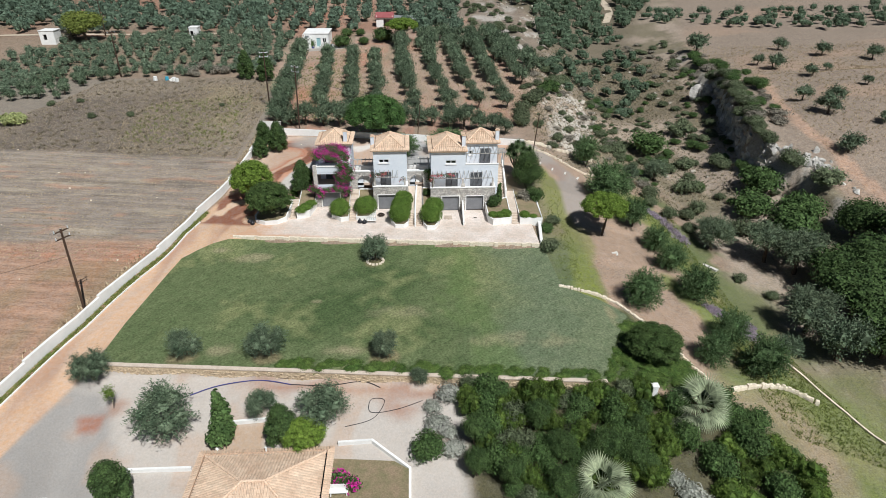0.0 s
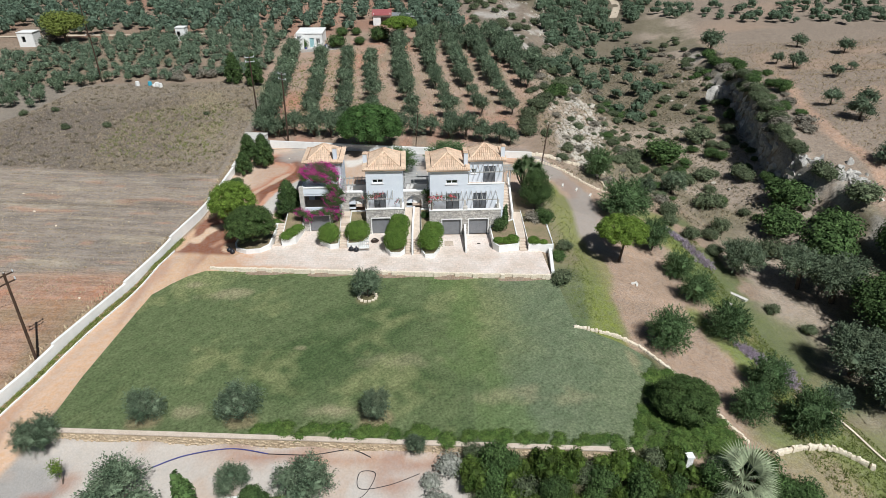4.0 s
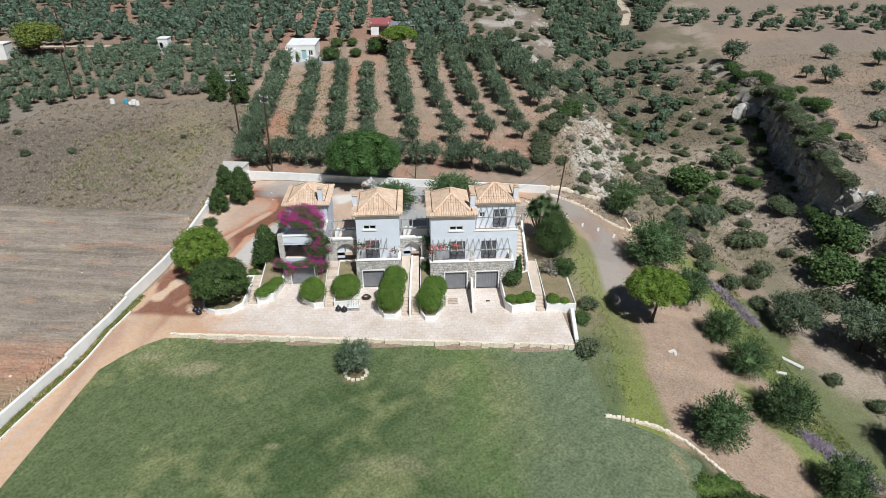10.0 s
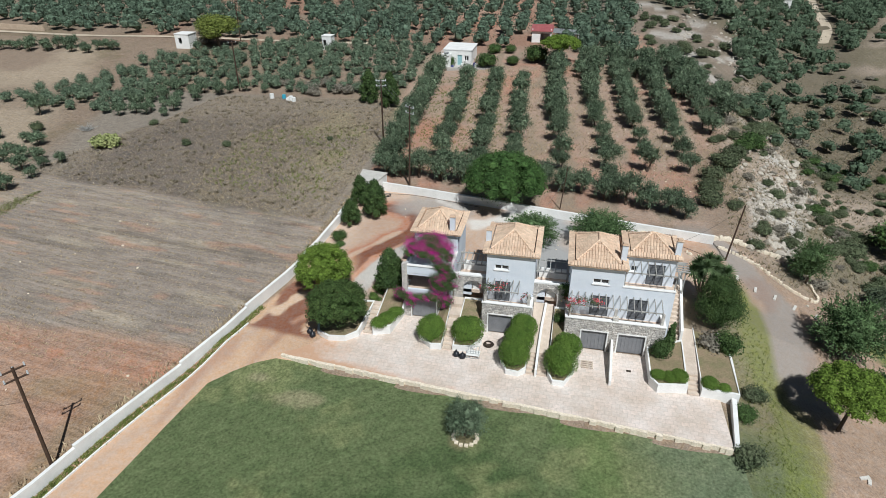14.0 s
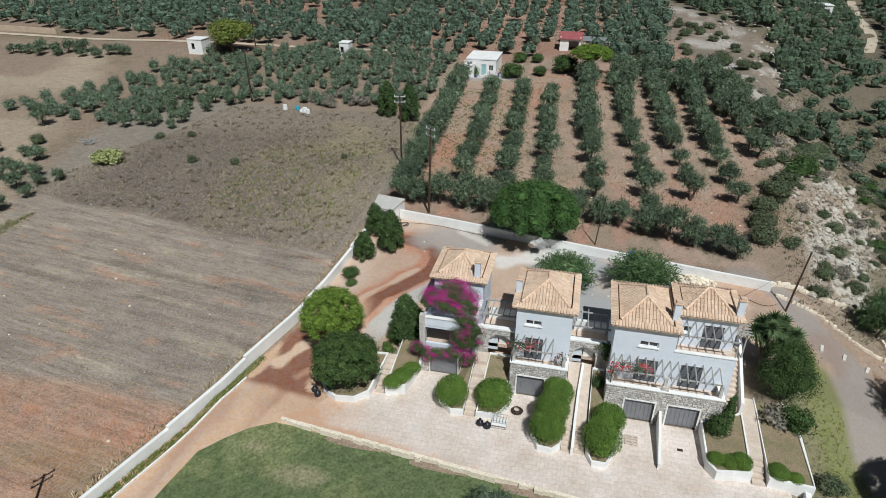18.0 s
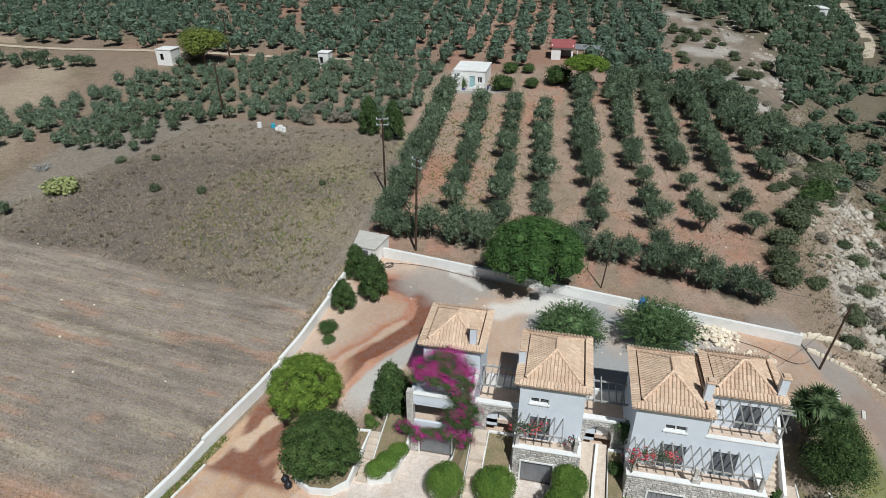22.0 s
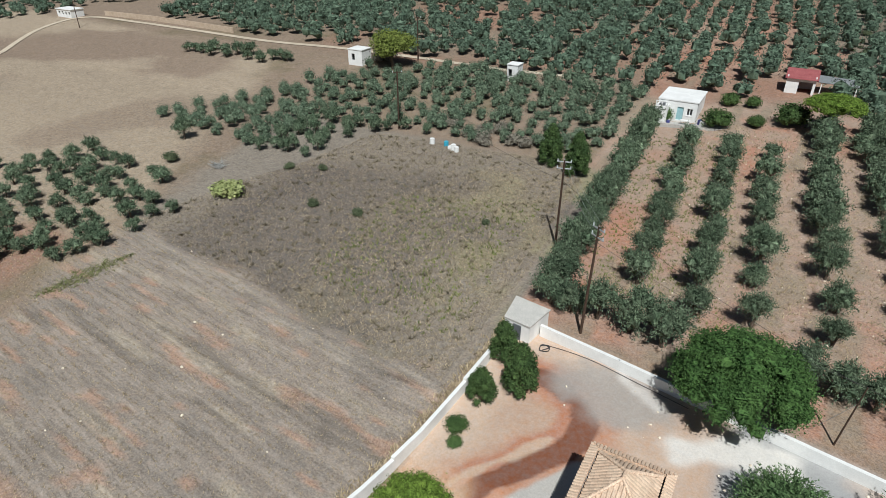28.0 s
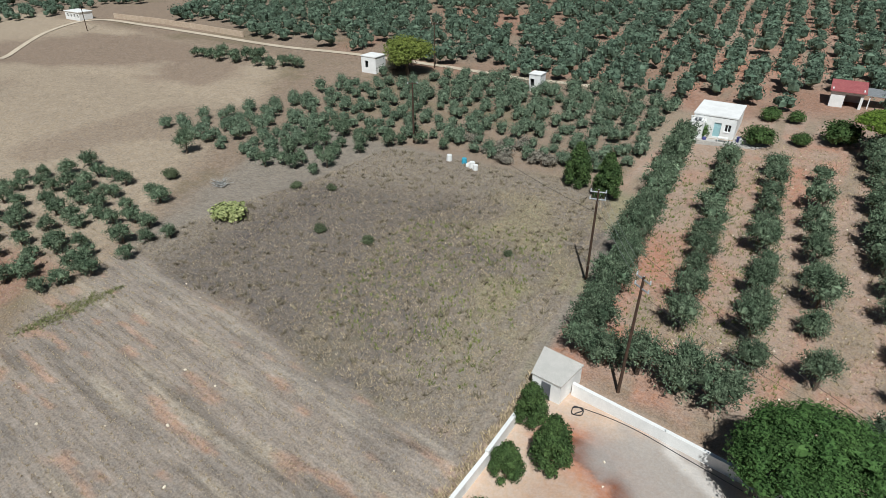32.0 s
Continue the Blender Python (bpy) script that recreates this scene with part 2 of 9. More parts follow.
def ground_colours(x, y):
    v = y + 0.1 * x
    n1, n2, n3 = wobble(x, y, 14, 4), wobble(x, y, 5, 5), wobble(x, y, 1.8, 6)
    jag = 1.2 * n2 + 0.7 * n3
    c = np.zeros(x.shape + (3,)) + np.array(srgb(146, 124, 102))
    c = mixed(c, srgb(112, 104, 70), np.clip(0.5 * n1 + 0.3 * n3, 0, 0.6))
    # orchard soil and far groves
    orchard = ramp(33, 35, y + 0.18 * x + jag) * ramp(-7.5, -6, x + 0.06 * (y - 35) + 0.5 * jag) * ramp(2, -2, x - np.interp(y, [30, 43, 54, 69, 84, 100], [40, 40.5, 44.5, 52, 47, 42]) + jag)
    c = mixed(c, srgb(168, 140, 118), orchard)
    c = mixed(c, srgb(176, 114, 80), orchard * np.clip(0.22 + 0.7 * wobble(x, y, 13, 7) + 0.4 * n3, 0, 0.9))
    c = mixed(c, srgb(150, 132, 108), orchard * ramp(0.1, 0.5, wobble(x * 1.5, y * 0.5, 3, 8)) * 0.8)
    far = ramp(98, 106, y + jag) * ramp(-95, -80, x)* ramp(30, 24, x - (y - 107) * 0.1)
    c = mixed(c, srgb(156, 114, 88), far * np.clip(0.4 + n1, 0, 1))
    # the open field west of the wall: stubble below, dry weeds above
    edge = 22.6 - 0.13 * (x + 6.3) + jag * 0.9
    west = ramp(-4.0, -5.0, x - np.interp(y, [-40, 8, 30, 60], [-13, -1.2, 0.6, 0.2]))
    west = west * ramp(-58, -54, x + jag + 0.25 * (y - 40))
    west = west * ramp(72, 68, y + 0.5 * jag)
    stubble = west * ramp(0.8, -0.8, y - edge)
    along, across = 0.3 * (x - 0.13 * y), y + 0.13 * x
    c = mixed(c, srgb(150, 136, 122), stubble)
    c = mixed(c, srgb(136, 125, 114), stubble * ramp(0.0, 0.6, wobble(along, across * 1.3, 2.4, 9)) * 0.6)
    c = mixed(c, srgb(170, 155, 132), stubble * ramp(0.2, 0.7, wobble(along, across * 1.6, 2.2, 19)) * 0.6)
    c = mixed(c, srgb(182, 128, 90), stubble * ramp(0.42, 0.75, wobble(along * 1.8, across * 2.8, 1.9, 10) + 0.3 * n3) * 0.48)
    c = mixed(c, srgb(112, 102, 92), stubble * ramp(0.45, 0.8, wobble(along * 0.6, across * 2.0, 1.5, 25) + 0.2 * n3) * 0.6)
    c = mixed(c, srgb(184, 172, 152), stubble * ramp(0.9, 0.3, np.abs(y - edge + 1.6) + 0.4 * n3) * 0.2)
    south = west * ramp(0.8, -0.8, y + 0.9 + 0.5 * jag)
    c = mixed(c, srgb(172, 128, 96), south * (0.85 + 0.15 * n2))
    c = mixed(c, srgb(180, 114, 76), south * ramp(-0.1, 0.5, wobble(along, across * 1.2, 3.0, 28) + 0.3 * n3) * ramp(-14, -6, y + 2 * n2) * 0.75)
    c = mixed(c, srgb(140, 122, 88), west * ramp(0, -3, y - 0.1 * x + 2 * jag) * np.clip(1.2 * n2 + 0.5 * n3, 0, 0.6))
    weeds = west * ramp(-0.8, 0.8, y - edge)
    c = mixed(c, srgb(144, 132, 117), weeds)
    c = mixed(c, srgb(104, 95, 91), weeds * np.clip(ramp(0.0, 0.6, n1 + 0.4 * n3) * 0.6 + ramp(-12, -26, x + 5 * n2) * 0.7, 0, 0.9) * ramp(-50, -42, x) * ramp(58, 50, y - 0.3 * (x + 40)))
    c = mixed(c, srgb(152, 142, 104), weeds * ramp(-0.2, 0.5, wobble(x, y, 5, 11) + 0.3 * n3) * ramp(-28, -14, x + 4 * n2) * 0.85)
    c = mixed(c, srgb(152, 136, 118), ramp(0.5, 0.1, np.abs(np.abs(x + 6.3 + 0.03 * (y - 40)) - 0.75)) * ramp(21, 25, y) * ramp(66, 60, y) * 0.7)
    c = mixed(c, srgb(168, 108, 84), weeds * ramp(1.6, 0.4, np.hypot(x + 7.6, y - 22.6) + 0.4 * n3))
    # pale stubble fields further west
    pale = ramp(-62, -70, x + jag + 0.55 * (y - 50)) * ramp(16, 26, y + jag)
    pale = np.clip(pale + ramp(-92, -100, x + jag), 0, 1) * ramp(97, 92, y + 0.06 * (x + 100) + jag)
    c = mixed(c, srgb(168, 148, 122), pale)
    c = mixed(c, srgb(160, 141, 118), pale * ramp(0.0, 0.7, 0.6 * wobble(x, y * 2.2, 9, 26) + 0.5 * n2 + 0.3 * n3) * 0.55)
    c = mixed(c, srgb(140, 118, 98), pale * np.clip(ramp(0.35, 0.7, wobble(x, y, 16, 12)) * 0.5 + ramp(30, 24, np.hypot((x + 142) * 0.8, (y - 84 - 0.3 * (x + 142)) * 2.2) + 3 * jag) + ramp(14, 10, np.hypot(x + 107, (y - 84) * 1.2) + 2 * jag) * 0.8, 0, 0.9))
    c = mixed(c, srgb(156, 114, 90), ramp(-52, -56, x + jag) * ramp(32, 26, y + jag) * ramp(0.0, 0.5, n1) * 0.8)
    # yard behind the houses: sandy earth, gravel, a wet red streak, chalky patches
    yard = ramp(10, 12.5, v) * ramp(33.5, 32, y + 0.18 * x) * ramp(-4.4, -3.4, x) * ramp(46, 42, x)
    c = mixed(c, srgb(202, 172, 146), yard)
    c = mixed(c, srgb(186, 148, 120), yard * np.clip(0.2 + 0.9 * n2 + 0.4 * n3, 0, 0.8))
    gravel = np.clip(ramp(15.5, 17.5, x + jag) * ramp(35, 32, x + jag) * ramp(17, 18, y + 0.18 * x + jag * 0.4) + ramp(1.5, 0.9, np.abs(x - np.interp(y, [6, 11, 14, 16], [3.0, 3.0, 3.6, 6.0]) + 0.2 * n3)) * ramp(15.5, 14, y + jag * 0.3) * ramp(7, 8, y), 0, 1)
    c = mixed(c, srgb(168, 167, 166), yard * gravel * np.clip(0.8 + 0.6 * n2 + 0.4 * n3, 0.2, 1))
    fine = 0.5 * n3 + 0.35 * wobble(x, y, 0.9, 21)
    track = [(-2.8, 10.8), (-0.6, 11.4), (0.6, 12.5), (2.1, 14.3), (3.9, 16.6), (5.4, 18.7), (6.7, 21.2), (6.6, 23.0), (5.6, 24.9), (3.5, 26.0), (1.6, 26.6)]
    near = line_gap(x, y, track)
    c = mixed(c, srgb(190, 130, 92), yard * ramp(3.8, 1.4, near + 0.9 * fine + 0.4 * n2) * ramp(30, 27, y))
    c = mixed(c, srgb(182, 112, 72), yard * ramp(1.7, 1.0, line_gap(x, y, [(px - 0.9, py + 0.5) for px, py in track]) + 0.6 * fine) * 0.8)
    c = mixed(c, srgb(132, 76, 47), yard * ramp(1.0, 0.75, near + 0.4 * fine + 0.25 * wobble(x, y, 3.1, 22)))
    c = mixed(c, srgb(204, 178, 150), yard * ramp(0.5, 0.2, line_gap(x, y, [(px - 0.6, py + 1.6) for px, py in track[2:6]]) + 0.5 * fine) * 0.7)
    c = mixed(c, srgb(186, 180, 172), yard * ramp(1.2, 0.8, line_gap(x, y, [(2.6, 9.6), (3.4, 12.0), (5.0, 14.2), (6.5, 16.4), (8.0, 18.4)]) + 0.4 * fine))
    c = mixed(c, srgb(168, 160, 152), yard * ramp(4.6, 2.6, np.hypot((x - 8.0) * 0.75, y - 27.4) + 1.2 * fine + 0.6 * n2) * 0.85)
    c = mixed(c, srgb(222, 216, 208), yard * ramp(1.5, 0.4, line_gap(x, y, [(13.2, 24.0), (16.0, 25.4), (19.8, 26.4)]) * 0.7 + 0.9 * fine) * 0.9)
    c = mixed(c, srgb(206, 198, 190), yard * ramp(0.6, 0.1, line_gap(x, y, [(7.0, 30.2), (9.6, 28.2), (10.8, 27.4)]) + 0.9 * fine) * 0.8)
    c = mixed(c, srgb(188, 140, 104), yard * ramp(0.1, 0.5, wobble(x, y, 2.2, 23) + 0.5 * fine) * ramp(29, 33, x) * 0.7)
    # red earth bend and the sandy road along the wall
    xw = wall_x(y)
    road = ramp(0.2, 0.6, x - xw) * ramp(5.6, 5.0, x - xw) * ramp(9, 5, y)
    bend = ramp(0.3, 0.8, x - xw) * ramp(2.5, 1.0, x + 0.3 * jag) * ramp(-4, -2, y) * ramp(16, 13, y)
    c = mixed(c, srgb(204, 162, 124), np.clip(road, 0, 1))
    c = mixed(c, srgb(198, 158, 120), np.clip(bend, 0, 1))
    c = mixed(c, srgb(192, 160, 134), road * ramp(0.7, 0.2, np.abs(x - xw - 2.2 + 0.5 * n2)) * 0.7)
    c = mixed(c, srgb(168, 122, 92), road * ramp(0.1, 0.6, wobble(x * 2.0, y * 0.4, 3.0, 20)) * 0.7)
    patch = ramp(2.4, 3.2, y + 0.25 * (x + 2) * 0.3 + 0.25 * fine) * ramp(13.0, 11.0, y) * ramp(1.6, 0.6, x + 0.3 * fine)
    c = mixed(c, srgb(132, 74, 45), np.clip(bend * patch * ramp(-0.42, -0.15, wobble(x, y * 0.8, 1.9, 13) + 0.2 + 0.5 * fine), 0, 1) * 0.92)
    c = mixed(c, srgb(206, 172, 138), bend * ramp(0.75, 0.5, line_gap(x, y, [(-3.9, 5.8), (-2.5, 9.0)]) + 0.4 * fine))
    c = mixed(c, srgb(186, 134, 98), bend * ramp(0.6, 0.3, line_gap(x, y, [(-1.6, 4.6), (-0.2, 7.2), (-0.6, 9.0)]) + 0.5 * fine) * 0.7)
    # front gardens right of the houses
    garden = ramp(33.2, 33.8, x) * ramp(43, 40.5, x + 0.4 * jag) * ramp(1.2, 2.2, y) * ramp(15, 12.5, y)
    c = mixed(c, srgb(140, 122, 98), garden)
    # east side: path, bare orchard soil, grass
    east = ramp(36.8, 38, x + 0.3 * jag) * ramp(64, 58, x + jag) * ramp(26, 18, y + jag)
    c = mixed(c, srgb(168, 139, 114), east)
    c = mixed(c, srgb(154, 130, 108), east * ramp(-0.1, 0.5, wobble(x, y, 4, 14) + 0.4 * fine) * 0.7)
    mid = ramp(3.4, 2.2, np.abs(x - 40.2) + 0.7 * n3) * ramp(17, 13, y) * ramp(-16, -12, y)
    c = mixed(c, srgb(126, 122, 84), east * mid * 0.85)
    c = mixed(c, srgb(94, 110, 66), ramp(36.8, 37.6, x) * ramp(44.0, 41.6, x + 0.9 * fine + 0.5 * n2) * ramp(0.5, -2.5, y) * ramp(-13.5, -12.0, y) * np.clip(0.85 + 0.3 * n2, 0, 1))
    c = mixed(c, srgb(98, 108, 60), east * ramp(52.5, 55.5, x + jag - 0.08 * y) * ramp(-0.25, 0.3, n2 + 0.3 * n3) * ramp(8, 4, y) * 0.8)
    lush = np.clip(ramp(2.1, 1.2, np.abs(x - np.interp(y, [-14, -6, -1, 3, 6, 12, 17], [41, 41.8, 43, 43, 42.2, 41.6, 40.4])) + 0.6 * fine) + ramp(2.2, 1.0, np.hypot(x - 42, (y + 3) * 0.5) + 0.6 * n3) + ramp(2.4, 1.2, np.abs(x - np.interp(y, [-30, -20, -5, 8], [61, 56.5, 57.5, 56.5])) + 0.8 * n3), 0, 1) * ramp(19, 16, y)
    c = mixed(c, srgb(122, 132, 50), east * lush * np.clip(0.75 + 0.4 * n2, 0, 1))
    verge = np.minimum(line_gap(x, y, [(52.6, 17.0), (54.8, 13.6), (57.0, 9.4), (58.6, 4.6), (60.4, 2.0)]), line_gap(x, y, [(52.8, -6.5), (54.4, -11.9), (55.6, -14.4), (57.4, -19.0), (59.5, -24.0)]))
    c = mixed(c, srgb(118, 132, 56), east * ramp(1.5, 0.7, verge + 0.7 * fine) * 0.9)
    c = mixed(c, srgb(100, 114, 62), ramp(56, 59, x + 0.5 * jag) * ramp(68, 64, x + jag) * ramp(22, 17, y + jag) * ramp(-20, -16, y) * ramp(-0.2, 0.2, wobble(x, y, 3.4, 24) + 0.5 * fine) * 0.85)
    path = ramp(2.3, 1.7, np.abs(x - np.interp(y, [4, 8, 12, 16, 19, 24, 27], [45.6, 44.6, 44.8, 45.2, 44, 41, 38])) + 0.3 * n3) * ramp(2, 5, y) * ramp(30, 26, y)
    c = mixed(c, srgb(156, 144, 134), path)
    c = mixed(c, srgb(150, 120, 102), path * ramp(0.0, 0.5, n2 + 0.4 * n3) * 0.6)
    lowgreen = ramp(62, 65, x + jag) * ramp(72, 68, x + jag) * ramp(-2, -8, y)
    c = mixed(c, srgb(96, 108, 58), lowgreen * 0.6)
    c = mixed(c, srgb(110, 132, 58), ramp(-20, -24, y + jag) * ramp(50, 53, x + jag) * ramp(70, 64, x) * (0.6 + 0.4 * n2))
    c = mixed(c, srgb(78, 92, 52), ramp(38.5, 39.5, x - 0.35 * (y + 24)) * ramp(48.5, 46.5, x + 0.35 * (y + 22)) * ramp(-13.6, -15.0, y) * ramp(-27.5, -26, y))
    # bottom of the estate: gravel drive, earth, planted slope
    low = ramp(-22.9, -23.2, v) * ramp(27, 25.5, x + 0.4 * jag) * ramp(5.0, 5.6, x - xw)
    c = mixed(c, srgb(186, 176, 166), low)
    c = mixed(c, srgb(160, 112, 84), low * np.clip(ramp(2.2, 0.5, np.hypot((x - 20), (v + 26) * 1.3) + 0.8 * n3) + ramp(1.7, 0.3, np.hypot(x + 5.6, y + 26.5) + 0.7 * n3) + ramp(0.9, 0.2, np.abs(v + 24.1) + 0.5 * n3) * ramp(2, 9, x), 0, 1) * 0.8)
    c = mixed(c, srgb(150, 146, 142), low * ramp(-4.6, -6.4, x + 0.35 * (y + 27) + 1.2 * fine + 0.5 * n2) * ramp(-23.5, -25.0, y) * 0.85)
    c = mixed(c, srgb(182, 148, 120), low * ramp(0.15, 0.5, wobble(x, y, 2.6, 27) + 0.5 * fine) * 0.45)
    c = mixed(c, srgb(158, 96, 66), low * ramp(1.5, 0.7, np.hypot(x + 7.0, (y + 27.4) * 1.3) + 0.8 * fine) * 0.85)
    c = mixed(c, srgb(176, 146, 116), low * ramp(0.2, -0.2, np.maximum(np.abs(x - 6.5) - 1.8, np.abs(y + 29.8) - 1.3)) * 0.9)
    bed = ramp(-22.9, -23.3, v) * ramp(25, 27, x + 0.4 * jag) * ramp(56, 52, x + jag)
    c = mixed(c, srgb(92, 88, 62), bed)
    c = mixed(c, srgb(98, 116, 62), bed * ramp(-33, -35, v + jag))
    # gully, banks and the plateau beyond
    wild = ramp(43, 49, x + jag) * ramp(20, 28, y + jag) + ramp(62, 66, x + jag)
    wild = np.clip(wild, 0, 1)
    c = mixed(c, srgb(168, 149, 129), wild)
    c = mixed(c, srgb(120, 112, 84), wild * ramp(-0.1, 0.5, wobble(x, y, 8, 15) + 0.3 * n3) * 0.8)
    chalk = np.clip(ramp(4.5, 2.0, np.abs(x - np.interp(y, [22, 34, 46, 58, 70], [46, 49, 53, 57, 55]))) * ramp(24, 30, y) * ramp(78, 66, y), 0, 1)
    c = mixed(c, srgb(190, 183, 172), wild * chalk * ramp(-0.1, 0.3, wobble(x, y, 3.2, 16) + 0.35 * n3 + 0.3 * fine))
    c = mixed(c, srgb(116, 126, 62), ramp(-20, -23, y + jag) * ramp(56.5, 58.5, x + 0.6 * jag + 0.15 * (y + 25)) * ramp(74, 68, x) * np.clip(0.85 + 0.6 * n2 + 0.4 * n3, 0, 0.95))
    c = mixed(c, srgb(110, 118, 70), ramp(-2, -5, y + jag) * ramp(55.5, 57.5, x + jag) * ramp(70, 64, x) * ramp(-24, -18, y) * np.clip(0.35 + 0.7 * n2 + 0.4 * n3, 0, 0.85))
    xc = ledge_x(y)
    c = mixed(c, srgb(168, 160, 148), ramp(2.2, 0.8, np.abs(x - xc + 0.4)) * ramp(-2, 6, y) * ramp(110, 95, y) * ramp(-0.35, 0.1, n2 + 0.4 * n3))
    plateau = ramp(1.5, 4, x - xc + jag)
    c = mixed(c, srgb(148, 130, 112), plateau)
    c = mixed(c, srgb(182, 142, 112), plateau * ramp(1.5, 0.7, line_gap(x, y, [(96.5, 62), (95.4, 56.1), (91.0, 42), (88.6, 30), (89.5, 18), (93, 4)]) + 0.4 * n3) * 0.8)
    c = mixed(c, srgb(164, 136, 112), plateau * ramp(0.1, 0.6, wobble(x, y, 11, 17)) * 0.8)
    hill = ramp(74, 82, y + jag) * ramp(0, 5, x - np.interp(y, [78, 99, 126, 134, 169, 240], [49, 42, 36, 20, 18, 25]) + jag) * ramp(6, 0, x - np.interp(y, [78, 88, 102, 125, 138, 180], [51, 53, 56, 62, 55, 36]) + jag)
    c = mixed(c, srgb(142, 125, 107), hill)
    c = mixed(c, srgb(128, 116, 98), hill * ramp(-0.1, 0.4, n1 + 0.4 * n3))
    c = mixed(c, srgb(186, 178, 168), hill * ramp(0.2, 0.5, wobble(x, y, 4, 18)) * ramp(30, 40, x) * 0.8)
    wood = ramp(56, 62, x - np.interp(y, [60, 102, 125, 138, 180, 300], [0, 0, 5, -2, -20, -10]) + jag) * ramp(52, 60, y) * ramp(-2, -6, x - xc)
    c = mixed(c, srgb(112, 102, 80), wood * 0.85 * ramp(96, 84, x - 0.5 * np.clip(y - 130, 0, 200)))
    return c


def ground_rows(x, y):
    """Strength of furrows, of dry weeds and of stones, for the earth material."""
    edge = 22.6 - 0.13 * (x + 6.3) + 1.2 * wobble(x, y, 5, 5)
    west = ramp(-4.0, -5.0, x - np.interp(y, [-40, 8, 30, 60], [-13, -1.2, 0.6, 0.2])) * ramp(72, 68, y)
    furrow = west * ramp(1.0, -1.0, y - edge) * ramp(-58, -54, x + 0.25 * (y - 40))
    weeds = west * ramp(-1.0, 1.0, y - edge) + ramp(43, 49, x) * ramp(16, 24, y) + ramp(66, 70, x) + ramp(100, 110, y) + ramp(-60, -66, x)
    smooth = ramp(-22.9, -23.2, y + 0.1 * x) * ramp(27, 25.5, x) * ramp(-16, -12, x) + ramp(10, 12.5, y + 0.1 * x) * ramp(33.5, 32, y + 0.18 * x) * ramp(-4.4, -3.4, x) * ramp(46, 42, x) + ramp(3, 6, y) * ramp(30, 26, y) * ramp(2.3, 1.7, np.abs(x - np.interp(y, [4, 8, 12, 16, 19, 24, 27], [45.6, 44.6, 44.8, 45.2, 44, 41, 38]))) + ramp(12, 8, y) * ramp(0.2, 0.6, x - wall_x(y)) * ramp(2, 0, x)
    return np.stack([np.clip(furrow, 0, 1), np.clip(weeds, 0, 1), np.clip(smooth, 0, 1)], -1)


def sheet(name, xs, ys, mat, label, category):
    gx, gy = np.meshgrid(xs, ys)
    gz = height(gx, gy)
    nx, ny = len(xs), len(ys)
    idx = np.arange(nx * ny).reshape(ny, nx)
    quads = np.stack([idx[:-1, :-1], idx[:-1, 1:], idx[1:, 1:], idx[1:, :-1]], -1).reshape(-1, 4)
    me = bpy.data.meshes.new(name)
    me.from_pydata(np.stack([gx, gy, gz], -1).reshape(-1, 3).tolist(), [], quads.tolist())
    col = me.color_attributes.new("zone", "FLOAT_COLOR", "POINT")
    rgba = np.concatenate([ground_colours(gx, gy), np.ones(gx.shape + (1,))], -1)
    col.data.foreach_set("color", rgba.astype(np.float32).ravel())
    rows = me.color_attributes.new("rows", "FLOAT_COLOR", "POINT")
    rows.data.foreach_set("color", np.concatenate([ground_rows(gx, gy), np.ones(gx.shape + (1,))], -1).astype(np.float32).ravel())
    me.polygons.foreach_set("use_smooth", [True] * len(me.polygons))
    me.materials.append(mat)
    me.update()
    return tagged(new(name, me), label, category, kind="structure")


